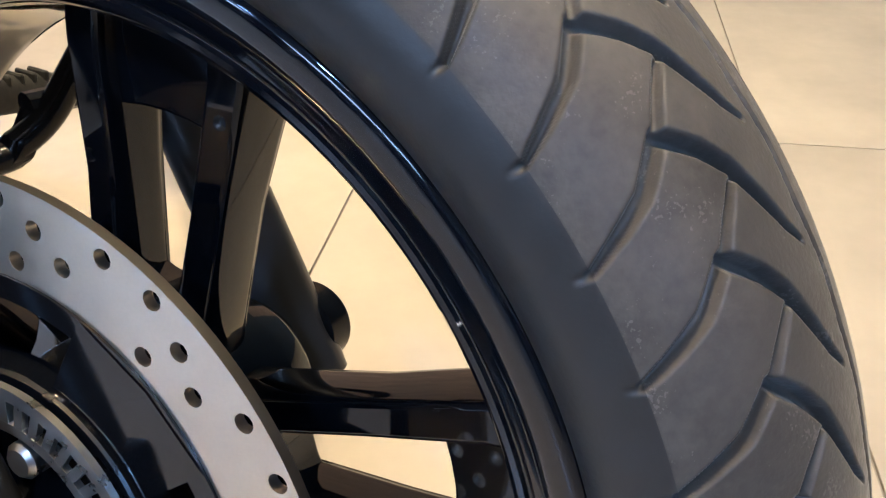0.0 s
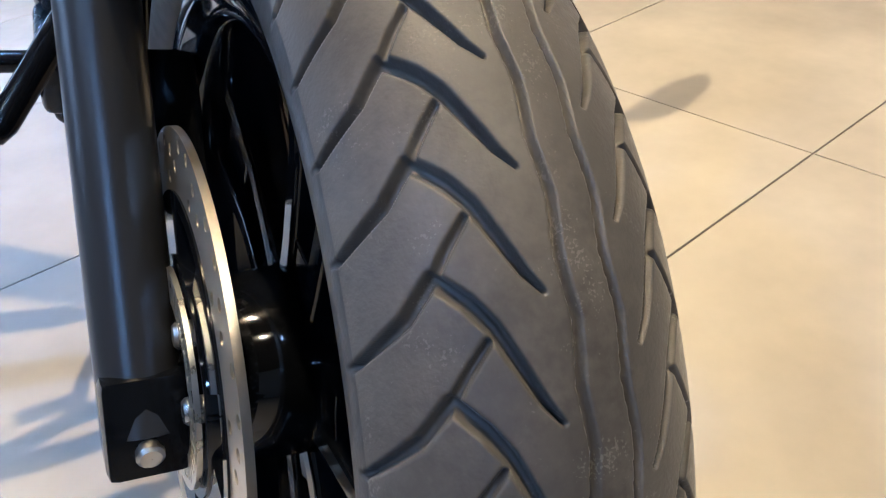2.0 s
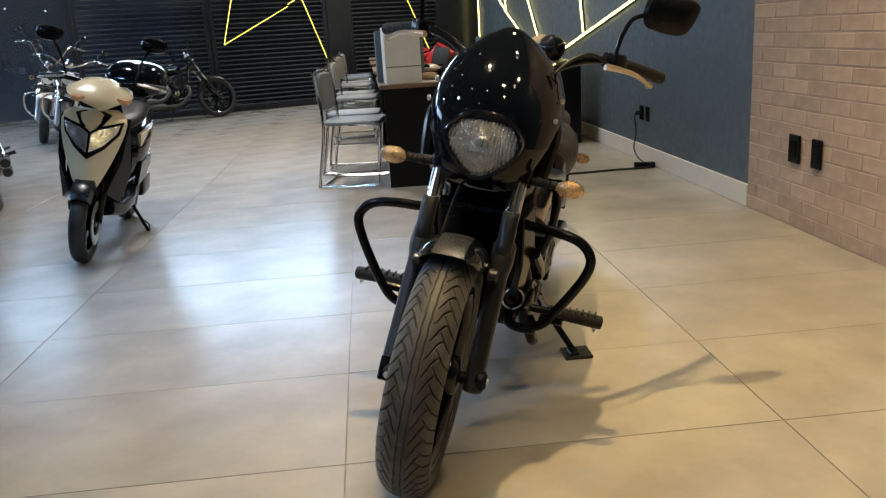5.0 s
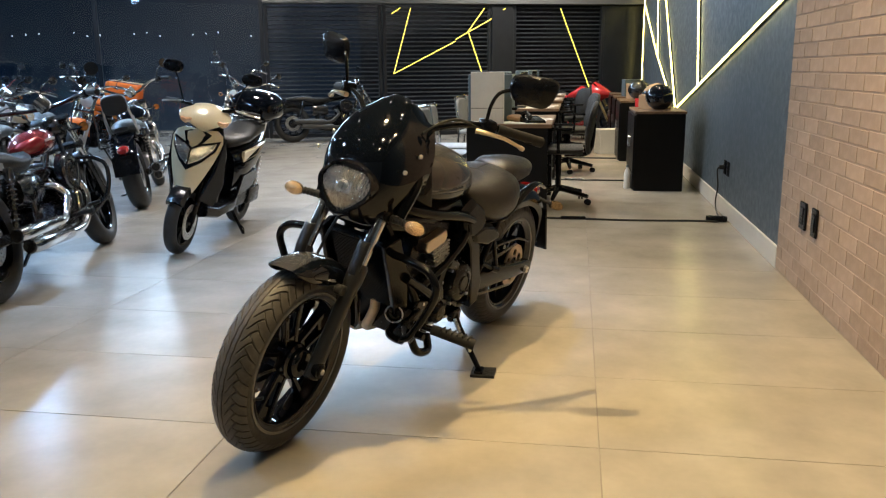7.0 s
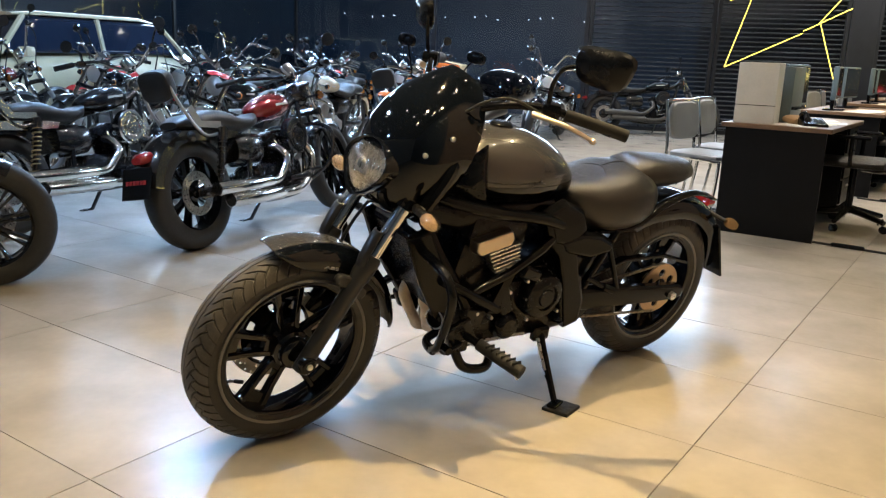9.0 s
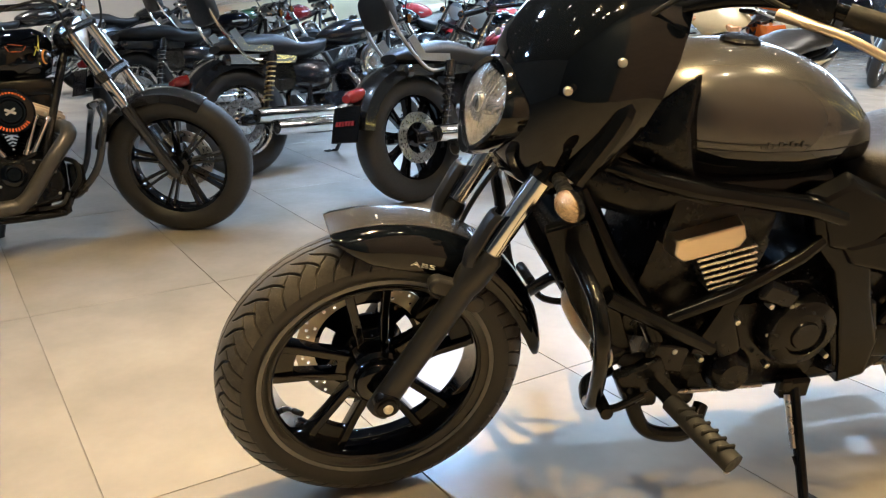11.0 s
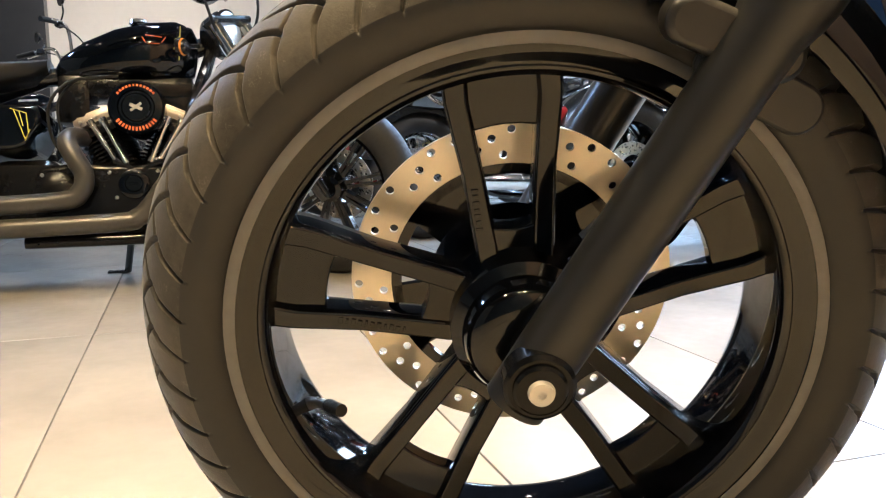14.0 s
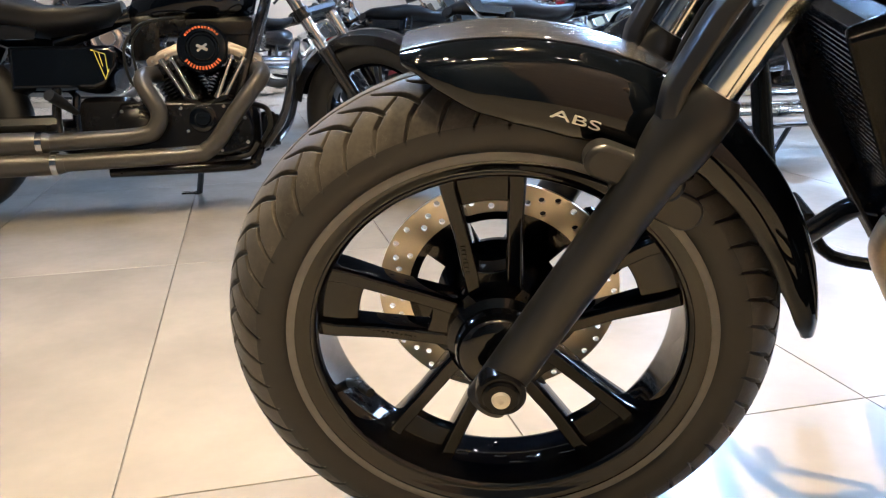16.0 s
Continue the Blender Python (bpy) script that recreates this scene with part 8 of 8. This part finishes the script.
def office_chair(u, v, rz):
    c = room_thing("office_chair", u, v, 0, rz, "black mesh office chair on a five-castor base", "office chair", "office chairs behind the desks")
    for k in range(5):
        a = radians(72 * k + 10)
        leg = part("base_leg", tube([(0.03 * math.cos(a), 0.03 * math.sin(a), 0.13), (0.29 * math.cos(a), 0.29 * math.sin(a), 0.075)], [0.028, 0.018], 8), PLASTIC, c)
        part("castor", tf(cat(disc_y((0, 0.013, 0.027), 0.027, 0.016, 16, 0.003), disc_y((0, -0.013, 0.027), 0.027, 0.016, 16, 0.003)), Matrix.Translation((0.29 * math.cos(a), 0.29 * math.sin(a), 0)) @ pose(0, 0, 0, 0, 0, 72 * k + 60)), PLASTIC, leg)
    part("gas_column", rod((0, 0, 0.10), (0, 0, 0.43), 0.025), SATIN, c)
    part("seat", loft([oval(x, 0.47, w, 0.03, 24, 3, 0.045) for x, w in ((0.25, 0.18), (0.21, 0.235), (-0.15, 0.235), (-0.21, 0.19))]), MESHBLACK, c)
    part("backrest", tf(loft([[(x - 0.05 * (z / 0.27) ** 2, y * k, z * k) for _, y, z in oval(0, 0, 0.21, 0.23, 28, 3.6)] for x, k in ((-0.02, 0.94), (-0.012, 1.0), (0.012, 1.0), (0.02, 0.94))]), Matrix.Translation((-0.25, 0, 0.67)) @ pose(0, 0, 0, 0, -8, 0)), MESHBLACK, c, "black mesh back")
    part("back_stem", tube([(-0.05, 0, 0.43), (-0.26, 0, 0.45), (-0.30, 0, 0.70)], 0.02, 8, 4), PLASTIC, c)
    for s in (1, -1):
        part("armrest", cat(tube([(0.0, s * 0.24, 0.47), (0.0, s * 0.275, 0.55), (0.0, s * 0.275, 0.66)], 0.014, 8), rbox((0.0, s * 0.275, 0.67), (0.24, 0.06, 0.025), 0.01)), PLASTIC, c)
    return c


for k, u in enumerate((-4.1, -6.6, -8.9, -11.0)):
    desk_at(u)
    if k:
        monitor_at(u - 0.25, 0.36, 95)
    monitor_at(u - 0.95, 0.36, 84)
    office_chair(u - 0.86 if k == 0 else u - 0.62, 0.86 + 0.06 * (k % 2), -90 + 14 * (k % 3))
    visitor_chair(u - 0.40, -0.08, 78 + 5 * (k % 2))
    visitor_chair(u - 1.02, -0.10, 86)
    for j in range(4 if k == 0 else 3):
        p = room_thing("paper_sheet", u - 0.16 - 0.22 * j, 0.56 + 0.05 * (j % 3), 0.7505, 13 * j - 18, "loose white paper sheet on a desk", "paper", "papers on the desks")
        part("sheet", rbox((0, 0, 0.0012 + 0.001 * j), (0.21, 0.297, 0.002), 0), PAPER, p)
# white cartons and a phone on the nearest desk
bx = room_thing("carton", -4.28, 0.30, 0.75, 4, "tall white carton standing on a desk", "box")
part("carton_body", rbox((0, 0, 0.20), (0.22, 0.26, 0.40), 0.003), WHITEPL, bx)
part("flap_joint", rbox((0.111, 0, 0.12), (0.002, 0.258, 0.004), 0), PLASTIC, bx)
bx = room_thing("printer", -4.62, 0.30, 0.75, 0, "grey-blue office printer on a desk", "printer")
part("printer_body", rbox((0, 0, 0.19), (0.34, 0.36, 0.38), 0.01, None, 2), BLUEGREY, bx)
part("paper_tray", rbox((0.03, 0.19, 0.10), (0.26, 0.06, 0.02), 0.004), PLASTIC, bx)
ph = room_thing("desk_phone", -4.30, 0.66, 0.75, 25, "black corded desk telephone with handset", "telephone")
part("phone_base", loft([[(-0.09, -0.08, 0.0), (0.09, -0.08, 0.0), (0.09, 0.08, 0.0), (-0.09, 0.08, 0.0)], [(-0.085, -0.075, 0.05), (0.085, -0.075, 0.02), (0.085, 0.075, 0.02), (-0.085, 0.075, 0.05)]]), PLASTIC, ph, bevel=0.004)
part("handset", tube([(-0.07, -0.055, 0.065), (0.0, -0.055, 0.082), (0.08, -0.055, 0.045)], [0.022, 0.014, 0.022], 10, 5), PLASTIC, ph)
part("key_pad", cat(*[rbox((-0.02 + 0.022 * i, 0.01 + 0.022 * j, 0.04 - 0.004 * i), (0.015, 0.015, 0.008), 0.002) for i in range(4) for j in range(3)]), BLUEGREY, ph)
cp = room_thing("folded_cloth", -4.42, 0.52, 0.75, 30, "crumpled beige paper bag on the desk", "paper bag")
part("bag", loft([oval(-0.08, 0.025, 0.04, 0.025, 14, 2.4), oval(-0.03, 0.03, 0.075, 0.03, 14, 2.4), oval(0.04, 0.025, 0.06, 0.025, 14, 2.4), oval(0.09, 0.02, 0.03, 0.02, 14, 2.4)]), CARD, cp)


def cabinet_at(u, v, w, d, h):
    c = room_thing("cabinet", u, v, 0, 0, "low black office cabinet against the slate wall", "cabinet", "cabinets along the wall")
    part("body", rbox((0, 0, h / 2), (w, d, h), 0.004), BLACKLAM, c)
    part("top", rbox((0, 0, h + 0.0125), (w + 0.02, d + 0.02, 0.025), 0.003), DESKTOP, c)
    for s in (1, -1):
        dd = part("door", rbox((s * w / 4, -d / 2 - 0.009, h / 2), (w / 2 - 0.004, 0.018, h - 0.03), 0.002), BLACKLAM, c)
        part("handle", rbox((s * 0.03, -d / 2 - 0.03, h * 0.6), (0.012, 0.024, 0.10), 0.003), STEEL, dd)
    return c


cabinet_at(-6.20, 1.80, 0.94, 0.46, 0.74)
cabinet_at(-8.78, 1.80, 0.90, 0.48, 0.74)
cabinet_at(-10.1, 1.80, 0.90, 0.48, 0.74)
cabinet_at(-11.5, 1.80, 0.90, 0.48, 0.74)


def helmet_at(u, v, z, rz, mat_, label):
    h = room_thing("helmet", u, v, z, rz, label, "helmet", "helmets on the cabinets")
    part("shell", loft([[(0.135 * math.sin(t) * math.cos(a) * (1.12 if math.cos(a) > 0 else 1.0), 0.115 * math.sin(t) * math.sin(a), 0.125 + 0.125 * math.cos(t)) for a in np.linspace(0, 2 * math.pi, 25)[:-1]] for t in np.linspace(0.05, 2.75, 14)]), mat_, h, "", 70)
    part("visor", loft([[(0.138 * math.cos(a) * k * 1.13, 0.12 * math.sin(a) * k, z_) for a in np.linspace(-1.1, 1.1, 15)] + [(0.128 * math.cos(a) * k * 1.13, 0.11 * math.sin(a) * k, z_) for a in np.linspace(1.1, -1.1, 15)] for z_, k in ((0.10, 1.0), (0.14, 1.02), (0.175, 0.94))]), SCREEN, h)
    return h


helmet_at(-5.90, 1.80, 0.765, -140, GLOSS, "glossy black full-face helmet on a cabinet")
helmet_at(-6.45, 1.82, 0.765, -120, CARD, "dull tan helmet on a cabinet")
helmet_at(-8.6, 1.80, 0.765, -130, GUNBLACK, "dark helmet on a cabinet")
for u, v, z, s, mat_, label in ((-6.18, 1.78, 0.765, (0.20, 0.26, 0.14), CARD, "small brown carton on a cabinet"), (-6.62, 1.74, 0.765, (0.16, 0.2, 0.09), BRIGHTRED, "small red box on a cabinet"), (-8.95, 1.8, 0.765, (0.22, 0.24, 0.2), CARD, "brown carton on a cabinet"), (-9.35, 1.45, 0.0, (0.3, 0.26, 0.34), WHITEPL, "pale carton on the floor by a cabinet"), (-10.0, 1.8, 0.765, (0.26, 0.22, 0.24), BLUEGREY, "grey box on a cabinet")):
    b = room_thing("carton", u, v, z, 8 * u, label, "box", "boxes by the wall")
    part("carton_body", rbox((0, 0, s[2] / 2), s, 0.003), mat_, b)
    part("tape", rbox((0, 0, s[2] + 0.0006), (s[0] * 1.0, 0.045, 0.0012), 0), PAPER, b)
wb = room_thing("water_bottle", -5.90, 1.52, 0, 0, "small clear plastic bottle on the floor", "bottle")
part("bottle_body", lathe([(0.0001, 0), (0.03, 0.0), (0.033, 0.01), (0.032, 0.16), (0.012, 0.20), (0.012, 0.215)], 20, m=pose(0, 0, 0, 90)), WHITEPL, wb)
part("cap", lathe([(0.0001, 0.235), (0.014, 0.235), (0.0145, 0.21)], 16, m=pose(0, 0, 0, 90)), BLUEGREY, wb)

# cables over the floor, and wall outlets
for n, u in enumerate((-4.12, -6.45, -8.65, -10.7)):
    cb = room_thing("power_cable", 0, 0, 0, 0, "black power cable lying across the tiles", "cable", "cables on the floor")
    part("cord", tube([(u - 0.03, 0.72, 0.008), (u + 0.015 * math.sin(n), 1.05, 0.008), (u + 0.02, 1.5, 0.008), (u - 0.01, 1.9, 0.008), (u + 0.01, 2.1, 0.008)], 0.008, 8, 6), GRIP, cb)
    part("cord_sleeve", rbox((u - 0.005, 1.0, 0.013), (0.04, 0.20, 0.024), 0.008), PLASTIC, cb)
ps = room_thing("power_strip", -4.16, 2.10, 0, 80, "black power strip on the floor by the baseboard", "power strip")
part("strip_body", rbox((0, 0, 0.022), (0.16, 0.055, 0.044), 0.01, None, 2), PLASTIC, ps)
part("socket", cat(*[disc_y((0, 0, 0), 0.016, 0.003, 16, m=Matrix.Translation((-0.05 + 0.05 * k, 0, 0.0445)) @ pose(0, 0, 0, 90)) for k in range(3)]), SATIN, ps)
oc = room_thing("wall_outlet", -4.54, WALL_V, 0.38, 0, "black wall outlet with a plugged-in cable", "outlet", "wall outlets")
part("cover_plate", rbox((0, -0.005, 0), (0.075, 0.010, 0.115), 0.003), PLASTIC, oc)
part("plug", cat(rbox((0, -0.03, 0.0), (0.035, 0.045, 0.035), 0.008, None, 2)), GRIP, oc)
part("plug_cord", tube([(0, -0.05, 0), (0.01, -0.065, -0.03), (0.02, -0.055, -0.16), (-0.02, -0.06, -0.28), (0.12, -0.07, -0.345), (0.36, -0.08, -0.355)], 0.006, 8, 6), GRIP, oc)
oc = room_thing("wall_outlet", -4.40, WALL_V, 0.38, 0, "black blank wall plate", "outlet", "wall outlets")
part("cover_plate", rbox((0, -0.005, 0), (0.075, 0.010, 0.115), 0.003), PLASTIC, oc)
for u, slots_ in ((-2.13, True), (-1.92, False)):
    oc = room_thing("wall_outlet", u, WALL_V - 0.0175, 0.41, 0, "dark grey outlet plate on the brick wall", "outlet", "wall outlets")
    part("cover_plate", rbox((0, -0.006, 0), (0.105 if slots_ else 0.085, 0.014, 0.145), 0.004), PLASTIC, oc)
    part("insert", rbox((0, -0.0145, 0), (0.05, 0.005, 0.09), 0.002), SATIN, oc)
    if slots_:
        part("socket_hole", cat(*[disc_y((0.012 * q, -0.0172, 0.0), 0.004, 0.002, 10) for q in (-1, 1)]), GRIP, oc)


# red sport motorcycle far behind the desks
rs = room_thing("motorcycle", -12.35, 1.60, 0, 60, "red fully faired sport motorcycle beside the desks", "motorcycle")
rs.matrix_world = rs.matrix_world @ Matrix.Scale(0.88, 4)
spoke_wheel(rs, Vector((0, 0, 0.30)), Matrix(), 0.30, 0.055, "cast", WHEELBLACK, CHROME, "front_wheel")
spoke_wheel(rs, Vector((-1.42, 0, 0.31)), Matrix(), 0.31, 0.08, "cast", WHEELBLACK, CHROME, "rear_wheel")
part("front_fairing", loft([oval(-0.02, 0.82, 0.06, 0.05, 24, 2.2), oval(-0.15, 0.84, 0.17, 0.12, 24, 2.2), oval(-0.35, 0.80, 0.22, 0.20, 24, 2.4, 0.26), oval(-0.55, 0.62, 0.23, 0.32, 24, 2.6, 0.2)]), BRIGHTRED, rs, "red front fairing", 50)
part("lower_fairing", loft([oval(-0.40, 0.42, 0.17, 0.16, 24, 2.6), oval(-0.60, 0.38, 0.2, 0.2, 24, 2.6), oval(-0.95, 0.33, 0.18, 0.15, 24, 2.6), oval(-1.15, 0.33, 0.10, 0.08, 24, 2.6)]), BRIGHTRED, rs, "red belly fairing", 50)
part("screen", loft([[(-0.25 - 0.25 * f, y * (1 - 0.4 * f), 0.98 + 0.16 * f) for y in np.linspace(-0.16, 0.16, 9)] + [(-0.26 - 0.25 * f, y * (1 - 0.4 * f), 0.98 + 0.16 * f) for y in np.linspace(0.16, -0.16, 9)] for f in (0, 0.5, 1)]), SCREEN, rs)
part("fuel_tank", loft([oval(-0.50, 0.82, 0.13, 0.08, 24, 2.4), oval(-0.65, 0.86, 0.19, 0.12, 24, 2.4), oval(-0.85, 0.80, 0.14, 0.08, 24, 2.4), oval(-0.95, 0.76, 0.09, 0.04, 24, 2.4)]), BRIGHTRED, rs, "red fuel tank", 50)
part("tail", loft([oval(-0.95, 0.75, 0.12, 0.05, 24, 2.4), oval(-1.2, 0.84, 0.14, 0.06, 24, 2.4), oval(-1.5, 0.96, 0.09, 0.04, 24, 2.4), oval(-1.65, 1.0, 0.05, 0.02, 24, 2.4)]), BRIGHTRED, rs, "upswept red tail", 50)
part("seat", loft([oval(-0.90, 0.80, 0.10, 0.02, 20, 2.6), oval(-1.05, 0.815, 0.13, 0.03, 20, 2.6), oval(-1.2, 0.87, 0.12, 0.03, 20, 2.6)]), LEATHER, rs)
for s in (1, -1):
    part("fork_leg", rod((0, s * 0.10, 0.30), (-0.30, s * 0.10, 0.86), 0.026), GOLD, rs)
    part("handlebar", rod((-0.40, s * 0.1, 0.93), (-0.52, s * 0.34, 0.88), 0.014), SATIN, rs)
    part("swingarm", rod((-0.95, s * 0.12, 0.36), (-1.45, s * 0.12, 0.31), 0.03), SATIN, rs)

# white car standing behind the rows
car = room_thing("car", -4.2, -8.55, 0, 8, "white hatchback car parked behind the motorcycles", "car")
for x in (1.25, -1.25):
    for s in (1, -1):
        w_ = part("wheel", disc_y((x, s * 0.72, 0.31), 0.20, 0.17, 32, 0.01), SILVERCAST, car)
        part("tyre", lathe([(0.20, -0.09), (0.30, -0.09), (0.315, -0.06), (0.315, 0.06), (0.30, 0.09), (0.20, 0.09)], 40, (x, s * 0.72, 0.31), closed=True), RUBBER, w_)
part("body", loft([oval(x, z, w, h, 28, 4, t) for x, z, w, h, t in ((2.0, 0.55, 0.6, 0.2, 0.1), (1.9, 0.58, 0.76, 0.32, 0.16), (1.2, 0.62, 0.84, 0.40, 0.30), (0.6, 0.64, 0.86, 0.42, 0.36), (-1.2, 0.64, 0.86, 0.42, 0.40), (-1.8, 0.64, 0.80, 0.36, 0.38), (-2.0, 0.62, 0.66, 0.28, 0.2))]), PEARL, car, "white car body", 50)
part("glasshouse", loft([[(x, s, z) for x, s, z in ((1.05 * k + dx, -0.78 * kw, zz), (-1.75 * k + dx, -0.78 * kw, zz), (-1.75 * k + dx, 0.78 * kw, zz), (1.05 * k + dx, 0.78 * kw, zz))] for k, kw, zz, dx in ((1.0, 1.0, 0.98, 0), (0.74, 0.82, 1.40, -0.12))]), NIGHTGLASS, car, "dark car windows", bevel=0.05)
part("car_roof", loft([oval(0.72, 1.41, 0.55, 0.01, 20, 4, 0.03), oval(0.4, 1.42, 0.64, 0.015, 20, 4, 0.06), oval(-1.1, 1.42, 0.64, 0.015, 20, 4, 0.06), oval(-1.42, 1.40, 0.55, 0.01, 20, 4, 0.03)]), PEARL, car, "white roof panel", 50)
for s in (1, -1):
    for (x0, z0), (x1, z1) in (((1.08, 0.98), (0.66, 1.40)), ((-0.35, 0.98), (-0.38, 1.40)), ((-1.75, 0.98), (-1.40, 1.40))):
        part("pillar", tube([(x0, s * 0.775, z0), (x1, s * 0.635, z1)], 0.035, 8), PEARL, car)
    part("car_mirror", rbox((0.85, s * 0.92, 1.0), (0.12, 0.18, 0.12), 0.04, None, 2), PEARL, car)
    part("car_headlight", loft([[(1.9, s * 0.5, 0.68), (1.75, s * 0.76, 0.72), (1.75, s * 0.77, 0.80), (1.88, s * 0.5, 0.76)], [(1.94, s * 0.5, 0.68), (1.79, s * 0.78, 0.72), (1.79, s * 0.79, 0.80), (1.92, s * 0.5, 0.76)]]), REFLECT, car)

# fire extinguisher on the beige wall
fe = room_thing("fire_extinguisher", -2.7, BACK_V, 1.1, 0, "red fire extinguisher hanging on the beige wall", "extinguisher")
part("bottle", lathe([(0.0001, 0), (0.07, 0.0), (0.08, 0.02), (0.08, 0.38), (0.05, 0.45), (0.025, 0.47), (0.025, 0.50)], 24, (0, 0, 0), m=Matrix.Translation((0, 0.10, 0)) @ pose(0, 0, 0, 90)), BRIGHTRED, fe)
part("valve_head", rbox((0, 0.10, 0.53), (0.05, 0.09, 0.06), 0.008), SATIN, fe)
part("hose", tube([(0.0, 0.14, 0.53), (0.09, 0.16, 0.48), (0.10, 0.14, 0.2)], 0.01, 8, 4), GRIP, fe)
part("wall_bracket", rbox((0, 0.012, 0.3), (0.05, 0.024, 0.3), 0.003), STEEL, fe)
sg = room_thing("safety_sign", -2.7, BACK_V + 0.004, 1.95, 0, "small square red safety sign on the wall", "sign")
part("sign_board", rbox((0, 0, 0), (0.26, 0.006, 0.26), 0.002), BRIGHTRED, sg)
part("sign_mark", rbox((0, 0.0045, 0), (0.08, 0.003, 0.14), 0.001), PAPER, sg)
# pale conduit along the beige wall
cd = room_thing("wall_conduit", 0, BACK_V + 0.02, 2.2, 0, "thin pale conduit pipe along the beige wall", "conduit")
part("pipe", rod((-3.6, 0, 0), (-1.2, 0, 0), 0.015), SKIRT, cd)
part("junction_box", rbox((-1.15, 0, 0), (0.16, 0.05, 0.1), 0.006), SKIRT, cd)

# ---- floor tiles and bricks ----
TU, TV = 0.609, 1.213
tile_geo = rbox((0, 0, -0.012), (TU - 0.0032, TV - 0.0032, 0.024), 0.0005)
tile_mesh = mesh_of("tile", tile_geo)
tile_mesh.materials.append(TILE)
rest = []
U0, VJ = -0.125, -0.113
for i in range(-25, 10):
    for j in range(-8, 2):
        u, v = U0 + (i + 0.5) * TU, VJ + (j + 0.5) * TV
        a0, a1 = max(u - TU / 2 + 0.00175, SHUT_U), min(u + TU / 2 - 0.00175, END_U)
        b0, b1 = max(v - TV / 2 + 0.00175, BACK_V), min(v + TV / 2 - 0.00175, WALL_V)
        if a1 - a0 < 0.02 or b1 - b0 < 0.02:
            continue
        whole = a1 - a0 > TU - 0.004 and b1 - b0 > TV - 0.004
        if whole and -11.5 < u < 3.5 and v > -8:
            t = new("tile", tile_mesh)
            t.parent, t.matrix_parent_inverse = floor, Matrix()
            t.location = (u, v, 0.0002 * ((i * 7 + j * 3) % 3))
        else:
            rest.append(rbox(((a0 + a1) / 2, (b0 + b1) / 2, -0.012), (a1 - a0, b1 - b0, 0.024), 0.0005))
tagged(part("tile_edge_rows", cat(*rest), TILE, floor), kind="stuff")

BRICK_U = 0.3
wall_b = slab("wall_brick", BRICK_U0, BRICK_U, WALL_V - 0.012, WALL_V - 0.0005, 0, CEIL, MORTAR, "terracotta brick-slip cladding with pale recessed mortar")
BL, BH, J = 0.2375, 0.070, 0.006
brick_mesh = [mesh_of("brick", rbox((0, 0.004, 0), (BL - 0.002 * k, 0.016 + 0.001 * k, BH - 0.0015 * k), 0.0022)) for k in range(3)]
for me in brick_mesh:
    me.materials.append(BRICK)
rest = []
rows = int(CEIL / (BH + J))
for r in range(rows):
    z = 0.004 + r * (BH + J) + BH / 2
    off = (BL + J) / 2 if r % 2 else 0.0
    u = BRICK_U0 - off
    while u < BRICK_U:
        a0, a1 = max(u, BRICK_U0), min(u + BL, BRICK_U)
        if a1 - a0 > 0.03:
            if z < 1.9 and u + BL < 0.35 and a1 - a0 > BL - 1e-6:
                b = new("brick", brick_mesh[(r * 5 + int(u * 40)) % 3])
                b.parent = wall_b
                b.matrix_parent_inverse = Matrix()
                b.location = ((a0 + a1) / 2, WALL_V - 0.0102, z)
            else:
                rest.append(rbox(((a0 + a1) / 2, WALL_V - 0.0062, z), (a1 - a0, 0.016, BH), 0.0022))
        u += BL + J
tagged(part("brick_rest", cat(*rest), BRICK, wall_b), kind="stuff")
